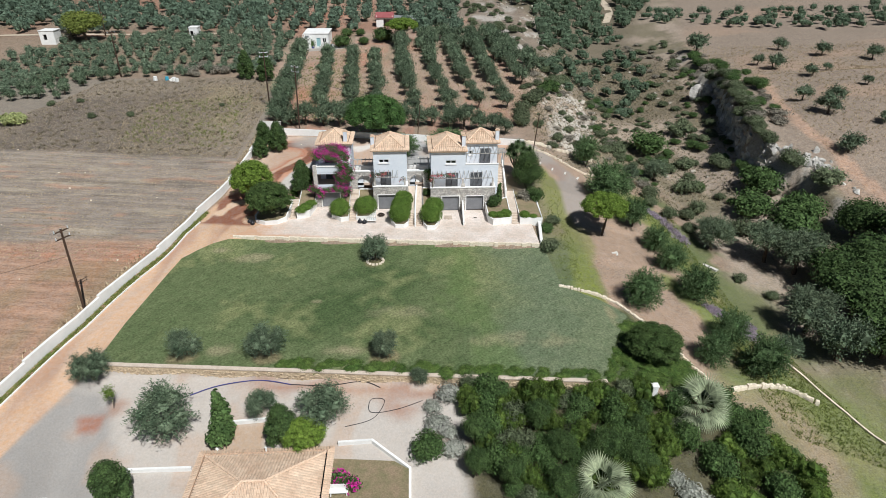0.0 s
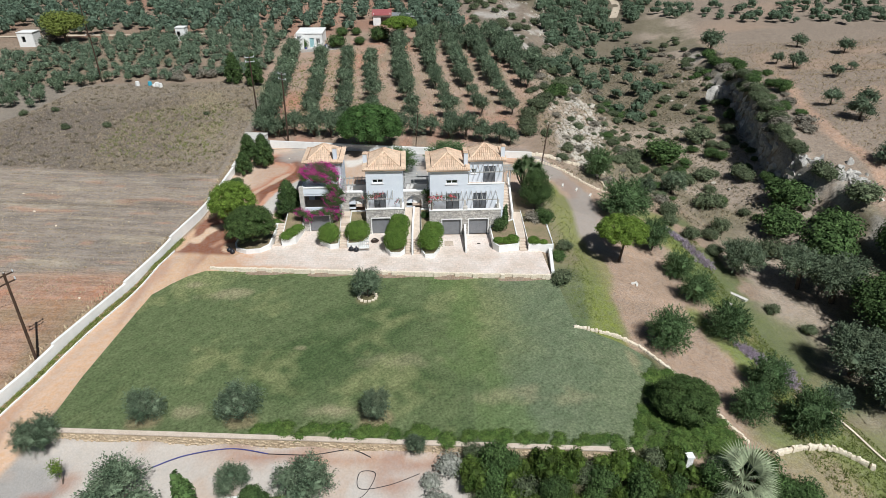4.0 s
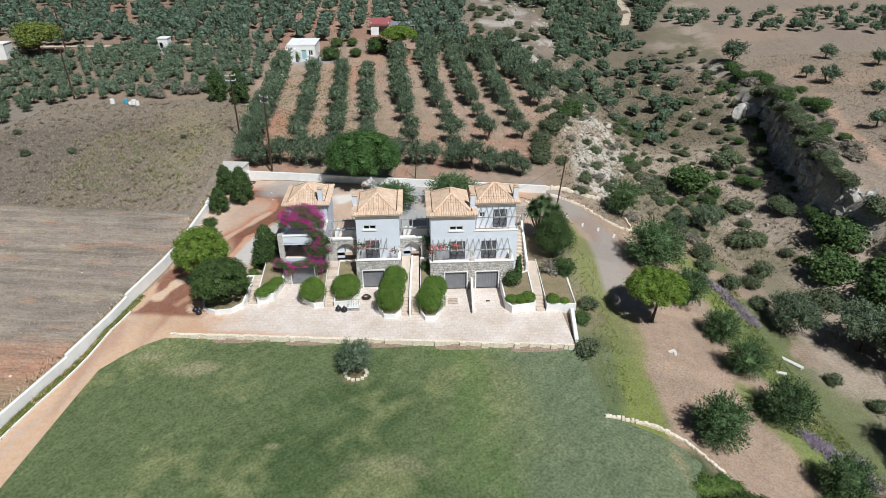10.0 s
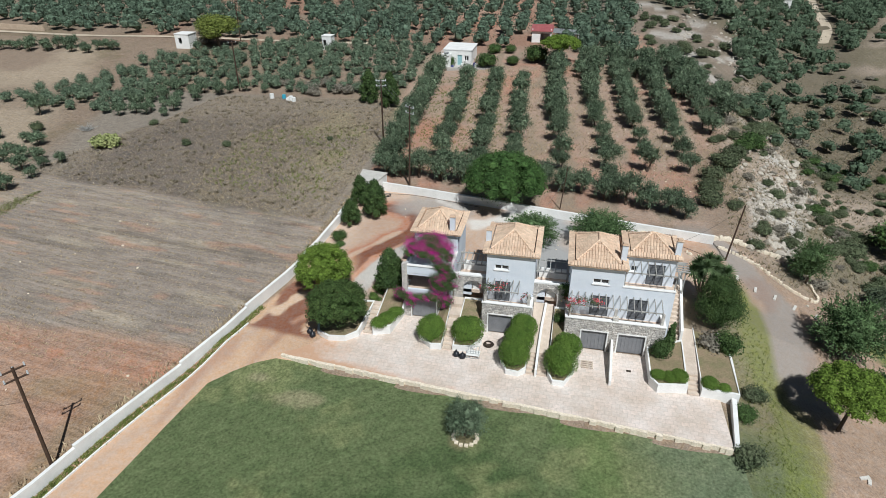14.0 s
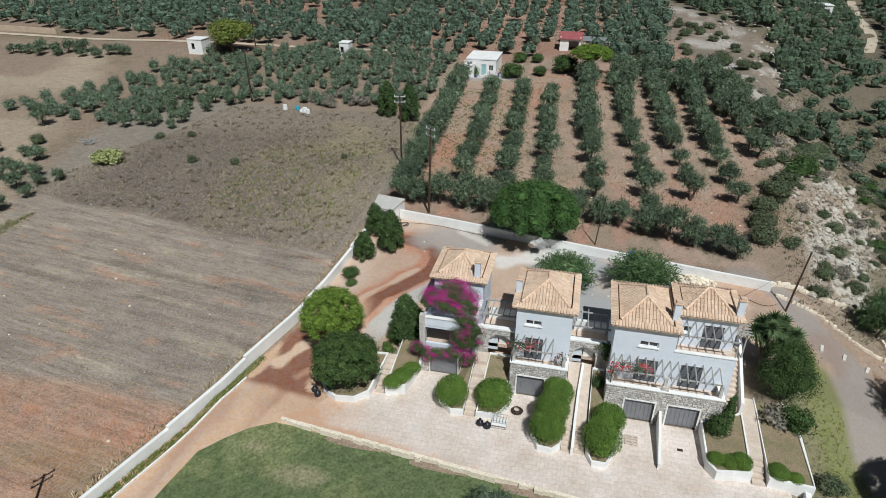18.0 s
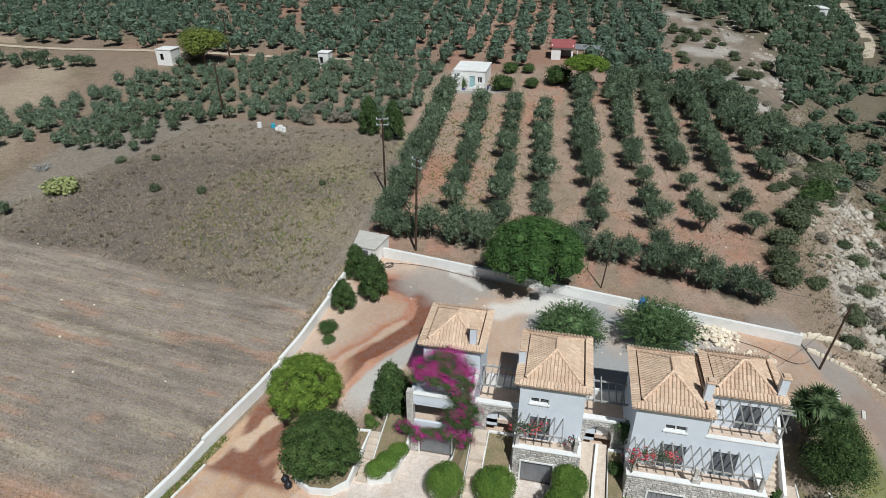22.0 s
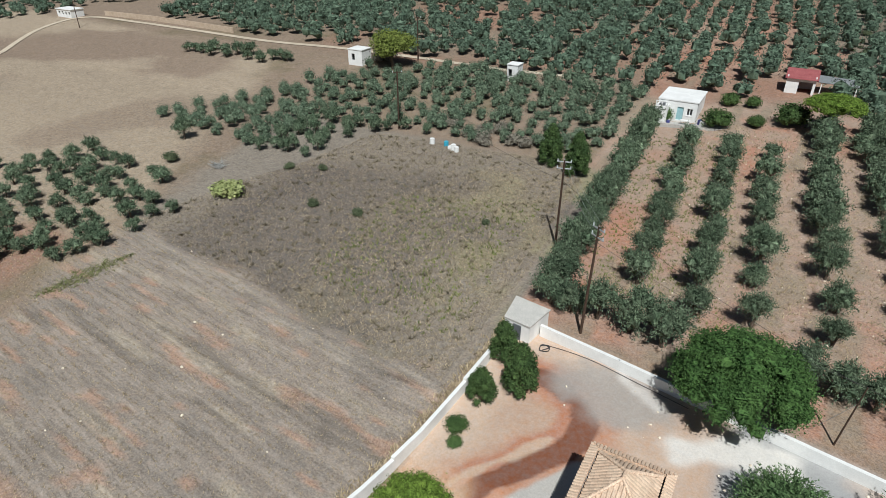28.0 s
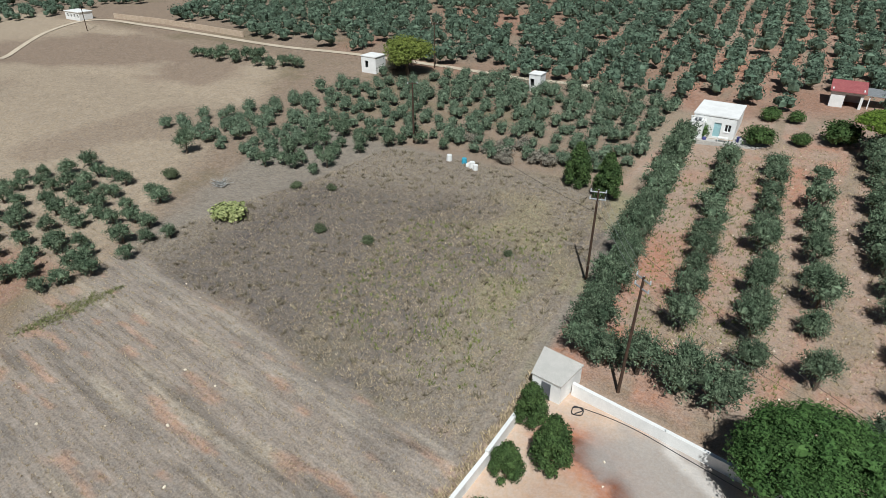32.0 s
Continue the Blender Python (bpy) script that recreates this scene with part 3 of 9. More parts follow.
def earth_material():
    """Zone colours with clods, dry weeds, furrows and grit laid over them."""
    m = bpy.data.materials.new("earth")
    m.use_nodes = True
    n, l = m.node_tree.nodes, m.node_tree.links
    bsdf = n["Principled BSDF"]
    bsdf.inputs["Roughness"].default_value, bsdf.inputs["Specular IOR Level"].default_value = 0.95, 0.1
    geo = n.new("ShaderNodeNewGeometry")
    zone, rows = n.new("ShaderNodeAttribute"), n.new("ShaderNodeAttribute")
    zone.attribute_name, rows.attribute_name = "zone", "rows"
    split = n.new("ShaderNodeSeparateColor")
    l.new(rows.outputs["Color"], split.inputs[0])

    def noise(scale, detail, rough, lo, hi, turned=None):
        t, r = n.new("ShaderNodeTexNoise"), n.new("ShaderNodeMapRange")
        t.inputs["Scale"].default_value, t.inputs["Detail"].default_value, t.inputs["Roughness"].default_value = scale, detail, rough
        l.new(turned or geo.outputs["Position"], t.inputs["Vector"])
        r.inputs["From Min"].default_value, r.inputs["From Max"].default_value = 0.3, 0.7
        r.inputs["To Min"].default_value, r.inputs["To Max"].default_value = lo, hi
        l.new(t.outputs["Fac"], r.inputs["Value"])
        return r.outputs[0], t.outputs["Fac"]

    def calc(op, a, b):
        k = n.new("ShaderNodeMath")
        k.operation = op
        for i, q in enumerate((a, b)):
            if isinstance(q, (int, float)):
                k.inputs[i].default_value = q
            else:
                l.new(q, k.inputs[i])
        return k.outputs[0]

    turned = n.new("ShaderNodeMapping")
    turned.vector_type = "TEXTURE"
    turned.inputs["Rotation"].default_value = (0, 0, radians(-7.5))
    turned.inputs["Scale"].default_value = (9.0, 1.0, 1.0)
    l.new(geo.outputs["Position"], turned.inputs["Vector"])
    clods, _ = noise(0.8, 8.0, 0.75, -0.14, 0.14)
    grit, relief = noise(6.0, 7.0, 0.85, -0.62, 0.5)
    lines, _ = noise(2.0, 7.0, 0.8, -0.3, 0.3, turned.outputs[0])
    patch, _ = noise(2.4, 7.0, 0.8, -0.34, 0.3)
    calm = calc("SUBTRACT", 1.0, calc("MULTIPLY", split.outputs[2], 0.7))
    value = calc("ADD", 1.0, calc("MULTIPLY", calc("ADD", clods, grit), calm))
    wave = n.new("ShaderNodeTexWave")
    wave.bands_direction = "Y"
    wave.inputs["Scale"].default_value, wave.inputs["Distortion"].default_value, wave.inputs["Detail"].default_value = 0.16, 2.5, 3.0
    l.new(turned.outputs[0], wave.inputs["Vector"])
    ridge = calc("MULTIPLY", calc("SUBTRACT", wave.outputs["Fac"], 0.5), 0.1)
    value = calc("ADD", value, calc("MULTIPLY", calc("ADD", lines, ridge), split.outputs[0]))
    value = calc("ADD", value, calc("MULTIPLY", patch, split.outputs[1]))
    hsv = n.new("ShaderNodeHueSaturation")
    l.new(zone.outputs["Color"], hsv.inputs["Color"]), l.new(calc("MAXIMUM", value, 0.3), hsv.inputs["Value"])
    tint, _ = noise(2.2, 5.0, 0.7, 0.62, 0.95)
    l.new(tint, hsv.inputs["Saturation"])
    l.new(hsv.outputs[0], bsdf.inputs["Base Color"])
    bm = n.new("ShaderNodeBump")
    bm.inputs["Strength"].default_value, bm.inputs["Distance"].default_value = 0.3, 0.07
    l.new(relief, bm.inputs["Height"]), l.new(bm.outputs[0], bsdf.inputs["Normal"])
    return m


earth = earth_material()
def graded(grid, lo, hi, step):
    """A grid with finer steps between lo and hi."""
    return np.concatenate([grid[grid < lo - 0.1], np.arange(lo, hi, step), grid[grid > hi + 0.1]])


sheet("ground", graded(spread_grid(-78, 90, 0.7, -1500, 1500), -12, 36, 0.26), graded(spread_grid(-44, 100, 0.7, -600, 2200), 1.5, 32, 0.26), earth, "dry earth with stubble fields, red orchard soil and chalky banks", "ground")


def draped(name, rows, mat, lift, label, category, thick=0.0):
    """A sheet laid on the ground: rows of points across it."""
    pts = np.array(rows, float)
    z = height(pts[..., 0], pts[..., 1]) + lift
    ny, nx = pts.shape[:2]
    idx = np.arange(nx * ny).reshape(ny, nx)
    quads = np.stack([idx[:-1, :-1], idx[:-1, 1:], idx[1:, 1:], idx[1:, :-1]], -1).reshape(-1, 4)
    me = bpy.data.meshes.new(name)
    me.from_pydata(np.concatenate([pts, z[..., None]], -1).reshape(-1, 3).tolist(), [], quads.tolist())
    me.polygons.foreach_set("use_smooth", [True] * len(me.polygons))
    me.materials.append(mat)
    return tagged(new(name, me), label, category, kind="structure")


def lawn_material():
    m = material("lawn_grass", (0.86, 0.9, 0.86), (1.14, 1.1, 1.12), 1.1, 0.95, 0.6, 4.5, fine=0.42, spec=0.1, bump_dist=0.08, attribute="zone")
    n, l = m.node_tree.nodes, m.node_tree.links
    bsdf = n["Principled BSDF"]
    old = bsdf.inputs["Base Color"].links[0].from_socket
    geo = n.new("ShaderNodeNewGeometry")
    turn = n.new("ShaderNodeMapping")
    turn.vector_type = "TEXTURE"
    turn.inputs["Rotation"].default_value, turn.inputs["Scale"].default_value = (0, 0, radians(38)), (5, 1, 1)
    l.new(geo.outputs["Position"], turn.inputs["Vector"])
    brushed = n.new("ShaderNodeTexNoise")
    brushed.inputs["Scale"].default_value, brushed.inputs["Detail"].default_value, brushed.inputs["Roughness"].default_value = 2.2, 5.0, 0.7
    l.new(turn.outputs[0], brushed.inputs["Vector"])
    vr = n.new("ShaderNodeMapRange")
    vr.inputs["From Min"].default_value, vr.inputs["From Max"].default_value = 0.3, 0.7
    vr.inputs["To Min"].default_value, vr.inputs["To Max"].default_value = 0.84, 1.16
    l.new(brushed.outputs["Fac"], vr.inputs["Value"])
    hsv = n.new("ShaderNodeHueSaturation")
    l.new(vr.outputs[0], hsv.inputs["Value"])
    l.new(old, hsv.inputs["Color"]), l.new(hsv.outputs[0], bsdf.inputs["Base Color"])
    return m


def lawn_colours(x, y):
    """Greener and duller drifts, yellowed swathes and worn patches."""
    u, w = x * 0.8 + y * 0.6, y * 0.8 - x * 0.6
    n1, n2, n3 = wobble(u * 0.5, w, 5.5, 31), wobble(u * 0.6, w, 2.4, 32), wobble(u, w, 1.0, 33)
    c = np.zeros(x.shape + (3,)) + np.array(srgb(95, 107, 74))
    c = mixed(c, srgb(76, 92, 60), ramp(0.0, 0.7, 0.8 * n1 + 0.5 * n2))
    c = mixed(c, srgb(120, 126, 88), ramp(0.05, 0.8, 0.6 * wobble(x, y * 1.3, 7, 34) + 0.6 * n2 + 0.4 * n3) * 0.85)
    c = mixed(c, srgb(106, 117, 94), ramp(25, 33, x + 3 * n1) * 0.75)
    c = mixed(c, srgb(94, 114, 68), ramp(3.2, 1.2, np.abs(x - 26.5 + 0.1 * y) + 1.6 * n2 + 0.8 * n3) * 0.5)
    worn = [(-2.0, -2.6, 2.2, 0.8), (1.5, -4.4, 2.6, 0.9), (2.8, -21.0, 1.5, 0.8), (14.8, -21.6, 2.4, 0.9), (30.0, -20.4, 5.0, 1.2), (35.0, -21.2, 4.0, 0.9), (11.0, -13.5, 0.8, 0.4), (42.5, -15.8, 0.6, 2.0), (20.0, -16.0, 3.0, 1.2)]
    for px, py, rx, ry in worn:
        q = np.hypot((x - px) / rx, (y - py) / ry)
        c = mixed(c, srgb(146, 140, 112), ramp(1.25, 0.3, q + 0.45 * n3 + 0.35 * n2) * (0.75 if rx < 2.9 else 0.45))
    for px, py in ((17.0, -5.6), (-0.4, -21.4), (7.2, -21.8), (18.6, -22.4)):
        c = mixed(c, srgb(138, 122, 98), ramp(1.7, 0.9, np.hypot(x - px, (y - py + 0.3) * 1.2) + 0.4 * n3) * 0.6)
    return c


lawn_rows = []
for vv in np.concatenate([np.linspace(-0.32, -6, 26), np.linspace(-6.25, -22.93, 68)]):
    xa = np.interp(vv, [-23, -17, -7.4, -4.6, -3, -1.6, -0.3], [-8.4, -7.9, -6.5, -6.0, -4.6, -3.0, -0.9])
    xb = np.interp(vv, [-23, -21, -17, -12.8, -11.2, -10, -8.9, -8.1, -7.3, -0.3], [38.6, 39.5, 41.3, 43.4, 44.4, 43.4, 41.6, 38.8, 38.0, 37.6])
    lawn_rows.append([(xx, vv - 0.1 * xx) for xx in np.linspace(xa, xb, 170)])
lawn = draped("lawn", lawn_rows, lawn_material(), 0.06, "large mown lawn with dry patches and faint mowing stripes", "lawn")

pts = np.array(lawn_rows, float)
rgb = lawn_colours(pts[..., 0], pts[..., 1])
lawn.data.color_attributes.new("zone", "FLOAT_COLOR", "POINT").data.foreach_set("color", np.concatenate([rgb, np.ones(rgb.shape[:2] + (1,))], -1).astype(np.float32).ravel())

pave = material("stamped_paving", srgb(202, 187, 174), srgb(226, 217, 211), 0.35, 0.9, 0.4, 4.0, fine=0.12, spec=0.2)


def paving_lines(m, size=0.45):
    """Joints of a stamped concrete floor, as a fine relief and a darker line."""
    n, l = m.node_tree.nodes, m.node_tree.links
    bsdf = n["Principled BSDF"]
    old = bsdf.inputs["Base Color"].links[0].from_socket
    geo = n.new("ShaderNodeNewGeometry")
    brick = n.new("ShaderNodeTexBrick")
    brick.inputs["Scale"].default_value = 1.0
    brick.inputs["Brick Width"].default_value, brick.inputs["Row Height"].default_value, brick.inputs["Mortar Size"].default_value = size * 1.3, size, 0.025
    brick.inputs["Color1"].default_value, brick.inputs["Color2"].default_value, brick.inputs["Mortar"].default_value = (1.06, 1.02, 1.0, 1), (0.94, 0.94, 0.93, 1), (0.86, 0.83, 0.8, 1)
    warp = n.new("ShaderNodeTexNoise")
    warp.inputs["Scale"].default_value = 1.2
    add = n.new("ShaderNodeVectorMath")
    add.operation = "MULTIPLY_ADD"
    add.inputs[1].default_value = (0.35, 0.35, 0)
    l.new(geo.outputs["Position"], warp.inputs["Vector"]), l.new(warp.outputs["Color"], add.inputs[0]), l.new(geo.outputs["Position"], add.inputs[2])
    l.new(add.outputs[0], brick.inputs["Vector"])
    mul = n.new("ShaderNodeMix")
    mul.data_type, mul.blend_type = "RGBA", "MULTIPLY"
    mul.inputs["Factor"].default_value = 0.8
    l.new(old, mul.inputs["A"]), l.new(brick.outputs["Color"], mul.inputs["B"])
    l.new(mul.outputs["Result"], bsdf.inputs["Base Color"])


paving_lines(pave)


def dusty(m):
    """Red dust trodden in from the road and washed along the kerb."""
    n, l = m.node_tree.nodes, m.node_tree.links
    bsdf = n["Principled BSDF"]
    old = bsdf.inputs["Base Color"].links[0].from_socket
    geo, sep = n.new("ShaderNodeNewGeometry"), n.new("ShaderNodeSeparateXYZ")
    l.new(geo.outputs["Position"], sep.inputs[0])
    noise = n.new("ShaderNodeTexNoise")
    noise.inputs["Scale"].default_value, noise.inputs["Detail"].default_value, noise.inputs["Roughness"].default_value = 0.7, 6.0, 0.7
    l.new(geo.outputs["Position"], noise.inputs["Vector"])

    def calc(op, a, b):
        k = n.new("ShaderNodeMath")
        k.operation = op
        for i, q in enumerate((a, b)):
            if isinstance(q, (int, float)):
                k.inputs[i].default_value = q
            else:
                l.new(q, k.inputs[i])
        return k.outputs[0]

    def slope(value, lo, hi):
        r = n.new("ShaderNodeMapRange")
        r.inputs["From Min"].default_value, r.inputs["From Max"].default_value = lo, hi
        l.new(value, r.inputs["Value"])
        return r.outputs[0]

    across = calc("ADD", sep.outputs[1], calc("MULTIPLY", sep.outputs[0], 0.1))
    west, kerbside = slope(sep.outputs[0], 8.5, 0.5), calc("MULTIPLY", slope(across, 1.6, 0.1), slope(sep.outputs[0], 22.0, 4.0))
    amount = calc("ADD", calc("MAXIMUM", west, kerbside), calc("MULTIPLY", calc("SUBTRACT", noise.outputs["Fac"], 0.62), 1.6))
    mix = n.new("ShaderNodeMix")
    mix.data_type = "RGBA"
    mix.inputs["B"].default_value = (*srgb(196, 152, 118), 1)
    l.new(calc("MULTIPLY", slope(amount, 0.15, 0.7), 0.8), mix.inputs["Factor"])
    l.new(old, mix.inputs["A"]), l.new(mix.outputs["Result"], bsdf.inputs["Base Color"])


dusty(pave)

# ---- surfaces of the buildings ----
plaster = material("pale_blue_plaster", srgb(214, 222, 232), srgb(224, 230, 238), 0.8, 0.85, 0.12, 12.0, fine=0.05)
white = material("white_limewash", srgb(226, 226, 224), srgb(240, 240, 238), 0.7, 0.85, 0.15, 9.0, fine=0.06)
stone_face = material("rubble_stone", srgb(166, 163, 160), srgb(208, 203, 196), 2.2, 0.9, 0.6, 9.0, island=0.22, fine=0.22)
mortar = material("mortar", srgb(150, 146, 140), srgb(170, 164, 156), 2.0, 0.95, 0.3, 12.0)
tile_clay = material("clay_tile", srgb(202, 174, 150), srgb(218, 195, 172), 0.9, 0.85, 0.2, 10.0, island=0.13, fine=0.14)
ridge_clay = material("pale_ridge_tile", srgb(216, 186, 160), srgb(226, 200, 176), 2.0, 0.85, 0.2, 10.0, island=0.08)
grey_metal = material("grey_painted_metal", srgb(120, 122, 126), srgb(132, 134, 138), 1.5, 0.55, 0.1, 20.0, fine=0.06, spec=0.4)
shutter_grey = material("grey_shutter_paint", srgb(86, 90, 96), srgb(104, 106, 110), 2.0, 0.6, 0.2, 20.0, fine=0.1)
glass_dark = material("window_glass", (0.012, 0.015, 0.02), (0.02, 0.025, 0.03), 1.0, 0.06, 0.0, 5.0, spec=0.8, fine=0.0)
timber = material("grey_weathered_timber", srgb(176, 176, 172), srgb(150, 150, 148), 3.0, 0.8, 0.2, 25.0, fine=0.12)
terracotta = material("terracotta_floor", srgb(198, 176, 158), srgb(212, 194, 178), 1.4, 0.85, 0.2, 8.0, fine=0.12)
step_stone = material("tan_step_stone", srgb(196, 180, 164), srgb(212, 198, 184), 1.4, 0.9, 0.3, 10.0, fine=0.15)
dark_void = material("unlit_room", (0.02, 0.02, 0.022), (0.03, 0.03, 0.032), 1.0, 0.9, 0.0)
soil = material("garden_soil", srgb(146, 128, 106), srgb(120, 116, 86), 0.9, 0.95, 0.5, 8.0, fine=0.25)
iron = material("brown_iron", srgb(52, 44, 40), srgb(70, 58, 50), 3.0, 0.6, 0.1, 20.0)
black_plastic = material("black_plastic", (0.015, 0.016, 0.02), (0.03, 0.032, 0.04), 3.0, 0.35, 0.05, 20.0)
cream_stone = material("cream_rubble", srgb(220, 207, 186), srgb(232, 221, 203), 1.6, 0.95, 0.25, 7.0, island=0.15, fine=0.2)


def wall_with_holes(x0, x1, z0, z1, y, depth, holes):
    """A wall in the xz plane with its face at y and its back at y + depth; holes: (x0, x1, z0, z1)."""
    s = Solid()
    xs = sorted({x0, x1, *[h[0] for h in holes], *[h[1] for h in holes]})
    zs = sorted({z0, z1, *[h[2] for h in holes], *[h[3] for h in holes]})
    inside = lambda cx, cz: any(h[0] < cx < h[1] and h[2] < cz < h[3] for h in holes)
    for xa, xb in zip(xs, xs[1:]):
        run = None
        for za, zb in zip(zs, zs[1:]):
            if inside((xa + xb) / 2, (za + zb) / 2):
                if run:
                    s.box(xa, y, run[0], xb, y + depth, run[1])
                run = None
            else:
                run = (run[0], zb) if run else (za, zb)
        if run:
            s.box(xa, y, run[0], xb, y + depth, run[1])
    return s


def rubble_facing(x0, x1, z0, z1, y, holes, rng, size=0.27):
    """Uneven stones laid over a wall face at y, each a little proud."""
    s = Solid()
    z = z0
    while z < z1 - 0.05:
        h = min(rng.uniform(0.7, 1.15) * size * 0.75, z1 - z)
        x = x0
        while x < x1 - 0.05:
            w = min(rng.uniform(0.7, 1.7) * size, x1 - x)
            cx, cz = x + w / 2, z + h / 2
            if not any(a - 0.02 < cx < b + 0.02 and c - 0.02 < cz < d + 0.02 for a, b, c, d in holes):
                g = 0.018
                o = rng.uniform(0.02, 0.06)
                pts = [(x + g, z + g), (x + w - g, z + g), (x + w - g, z + h - g), (x + g, z + h - g)]
                pts = [(px + rng.uniform(-0.04, 0.04), pz + rng.uniform(-0.035, 0.035)) for px, pz in pts]
                s.add([(px, y, pz) for px, pz in pts] + [(cx + (px - cx) * 0.8, y - o, cz + (pz - cz) * 0.8) for px, pz in pts], [(4, 5, 6, 7), (0, 1, 5, 4), (1, 2, 6, 5), (2, 3, 7, 6), (3, 0, 4, 7)])
            x += w
        z += h
    return s


def tile_slope(s, a, b, c, d, col=0.25, row=0.38):
    """Barrel tiles on a roof face: eave a to b, ridge d to c above them (d may equal c)."""
    a, b, c, d = (Vector(p) for p in (a, b, c, d))
    along = (b - a)
    width = along.length
    u = along.normalized()
    mid = (c + d) / 2
    up = mid - a
    up = up - u * up.dot(u)
    length = up.length
    w = up.normalized()
    nrm = u.cross(w)
    n = max(2, round(width / col))
    step = width / n
    rngt = random.Random(round(a.x * 31 + a.y * 17 + a.z * 7))
    for i in range(n):
        pos = (i + 0.5) * step
        # how far up this column reaches before it meets the hips
        lo_l, lo_r = (d - a).dot(u), width - (c - a).dot(u)
        reach = length
        if pos < lo_l:
            reach = min(reach, length * pos / max(lo_l, 1e-4))
        if width - pos < lo_r:
            reach = min(reach, length * (width - pos) / max(lo_r, 1e-4))
        k, t = 0, 0.0
        while t < reach - 0.08:
            t1 = min(t + row, reach)
            r = step * 0.42
            off = rngt.uniform(-0.012, 0.012)
            o0, o1 = a + u * (pos + off) + w * (t - 0.03), a + u * (pos + off) + w * t1
            ps = []
            for o, lift, rr in ((o0, 0.045, r), (o1, 0.01, r * 0.86)):
                for ang in (0, 60, 120, 180):
                    ps.append(o + u * (-rr * math.cos(radians(ang))) + nrm * (lift + rr * 0.75 * math.sin(radians(ang))))
            s.add(ps, [(0, 1, 5, 4), (1, 2, 6, 5), (2, 3, 7, 6), (3, 2, 1, 0)])
            t += row
    return s


def hip_roof(house, x0, y0, x1, y1, z, rise, over=0.35, name="roof"):
    """A tiled hip inside a gutter, with one row of tiles sloping out over the eaves."""
    gut = 0.32
    ox0, oy0, ox1, oy1 = x0 - over, y0 - over, x1 + over, y1 + over
    x0, y0, x1, y1 = x0 + gut, y0 + gut, x1 - gut, y1 - gut
    w, d = x1 - x0, y1 - y0
    cx, cy = (x0 + x1) / 2, (y0 + y1) / 2
    z = z + 0.06
    if w >= d:
        r0, r1 = Vector((cx - (w - d) / 2 - 0.05, cy, z + rise)), Vector((cx + (w - d) / 2 + 0.05, cy, z + rise))
    else:
        r0, r1 = Vector((cx, cy - (d - w) / 2 - 0.05, z + rise)), Vector((cx, cy + (d - w) / 2 + 0.05, z + rise))
    p = [Vector((x0, y0, z)), Vector((x1, y0, z)), Vector((x1, y1, z)), Vector((x0, y1, z))]
    base = Solid()
    if w >= d:
        faces = [(p[0], p[1], r1, r0), (p[1], p[2], r1, r1), (p[2], p[3], r0, r1), (p[3], p[0], r0, r0)]
    else:
        faces = [(p[0], p[1], r0, r0), (p[1], p[2], r1, r0), (p[2], p[3], r1, r1), (p[3], p[0], r0, r1)]
    for a, b, c, e in faces:
        base.add([a, b, c, e], [(0, 1, 2, 3)] if (c - e).length > 0.01 else [(0, 1, 2)])
    base.box(x0 + 0.02, y0 + 0.02, z - 0.2, x1 - 0.02, y1 - 0.02, z - 0.01)
    roof = part(name, base, tile_clay, house, "hipped roof of sand-orange barrel tiles")
    tiles = Solid()
    for a, b, c, e in faces:
        tile_slope(tiles, a, b, c, e)
    # the outer row over the eaves
    q = [Vector((ox0, oy0, z - 0.1)), Vector((ox1, oy0, z - 0.1)), Vector((ox1, oy1, z - 0.1)), Vector((ox0, oy1, z - 0.1))]
    inn = [Vector((ox0 + 0.5, oy0 + 0.5, z + 0.12)), Vector((ox1 - 0.5, oy0 + 0.5, z + 0.12)), Vector((ox1 - 0.5, oy1 - 0.5, z + 0.12)), Vector((ox0 + 0.5, oy1 - 0.5, z + 0.12))]
    rim = Solid()
    for i in range(4):
        j = (i + 1) % 4
        rim.add([q[i], q[j], inn[j], inn[i]], [(0, 1, 2, 3)])
        rim.add([inn[i], inn[j], inn[j] - Vector((0, 0, 0.3)), inn[i] - Vector((0, 0, 0.3))], [(0, 1, 2, 3)])
        rim.add([q[i], q[j], q[j] - Vector((0, 0, 0.08)), q[i] - Vector((0, 0, 0.08))], [(3, 2, 1, 0)])
        tile_slope(tiles, q[i], q[j], inn[j], inn[i], 0.23, 0.6)
    rim.box(ox0 + 0.04, oy0 + 0.04, z - 0.24, ox1 - 0.04, oy1 - 0.04, z - 0.19)
    part("eave", rim, ridge_clay, roof)
    tagged(part("tiling", tiles, tile_clay, roof), kind="stuff")
    caps = Solid()
    hips = [(p[0], r0), (p[1], r1 if w >= d else r0), (p[2], r1), (p[3], r0 if w >= d else r1), (r0, r1)]
    for a, b in hips:
        n = max(1, int((b - a).length / 0.4))
        for i in range(n):
            caps.rod(a.lerp(b, i / n) + Vector((0, 0, 0.08)), a.lerp(b, (i + 1.1) / n) + Vector((0, 0, 0.06)), 0.12, 0.1, 7)
    tagged(part("ridge_capping", caps, ridge_clay, roof, "pale mortared ridge and hip tiles"), kind="stuff")
    part("gutter", Solid().box(ox0 + 0.52, oy0 + 0.52, z - 0.18, ox1 - 0.52, oy1 - 0.52, z - 0.13), iron, roof, "dark hidden gutter")
    return roof


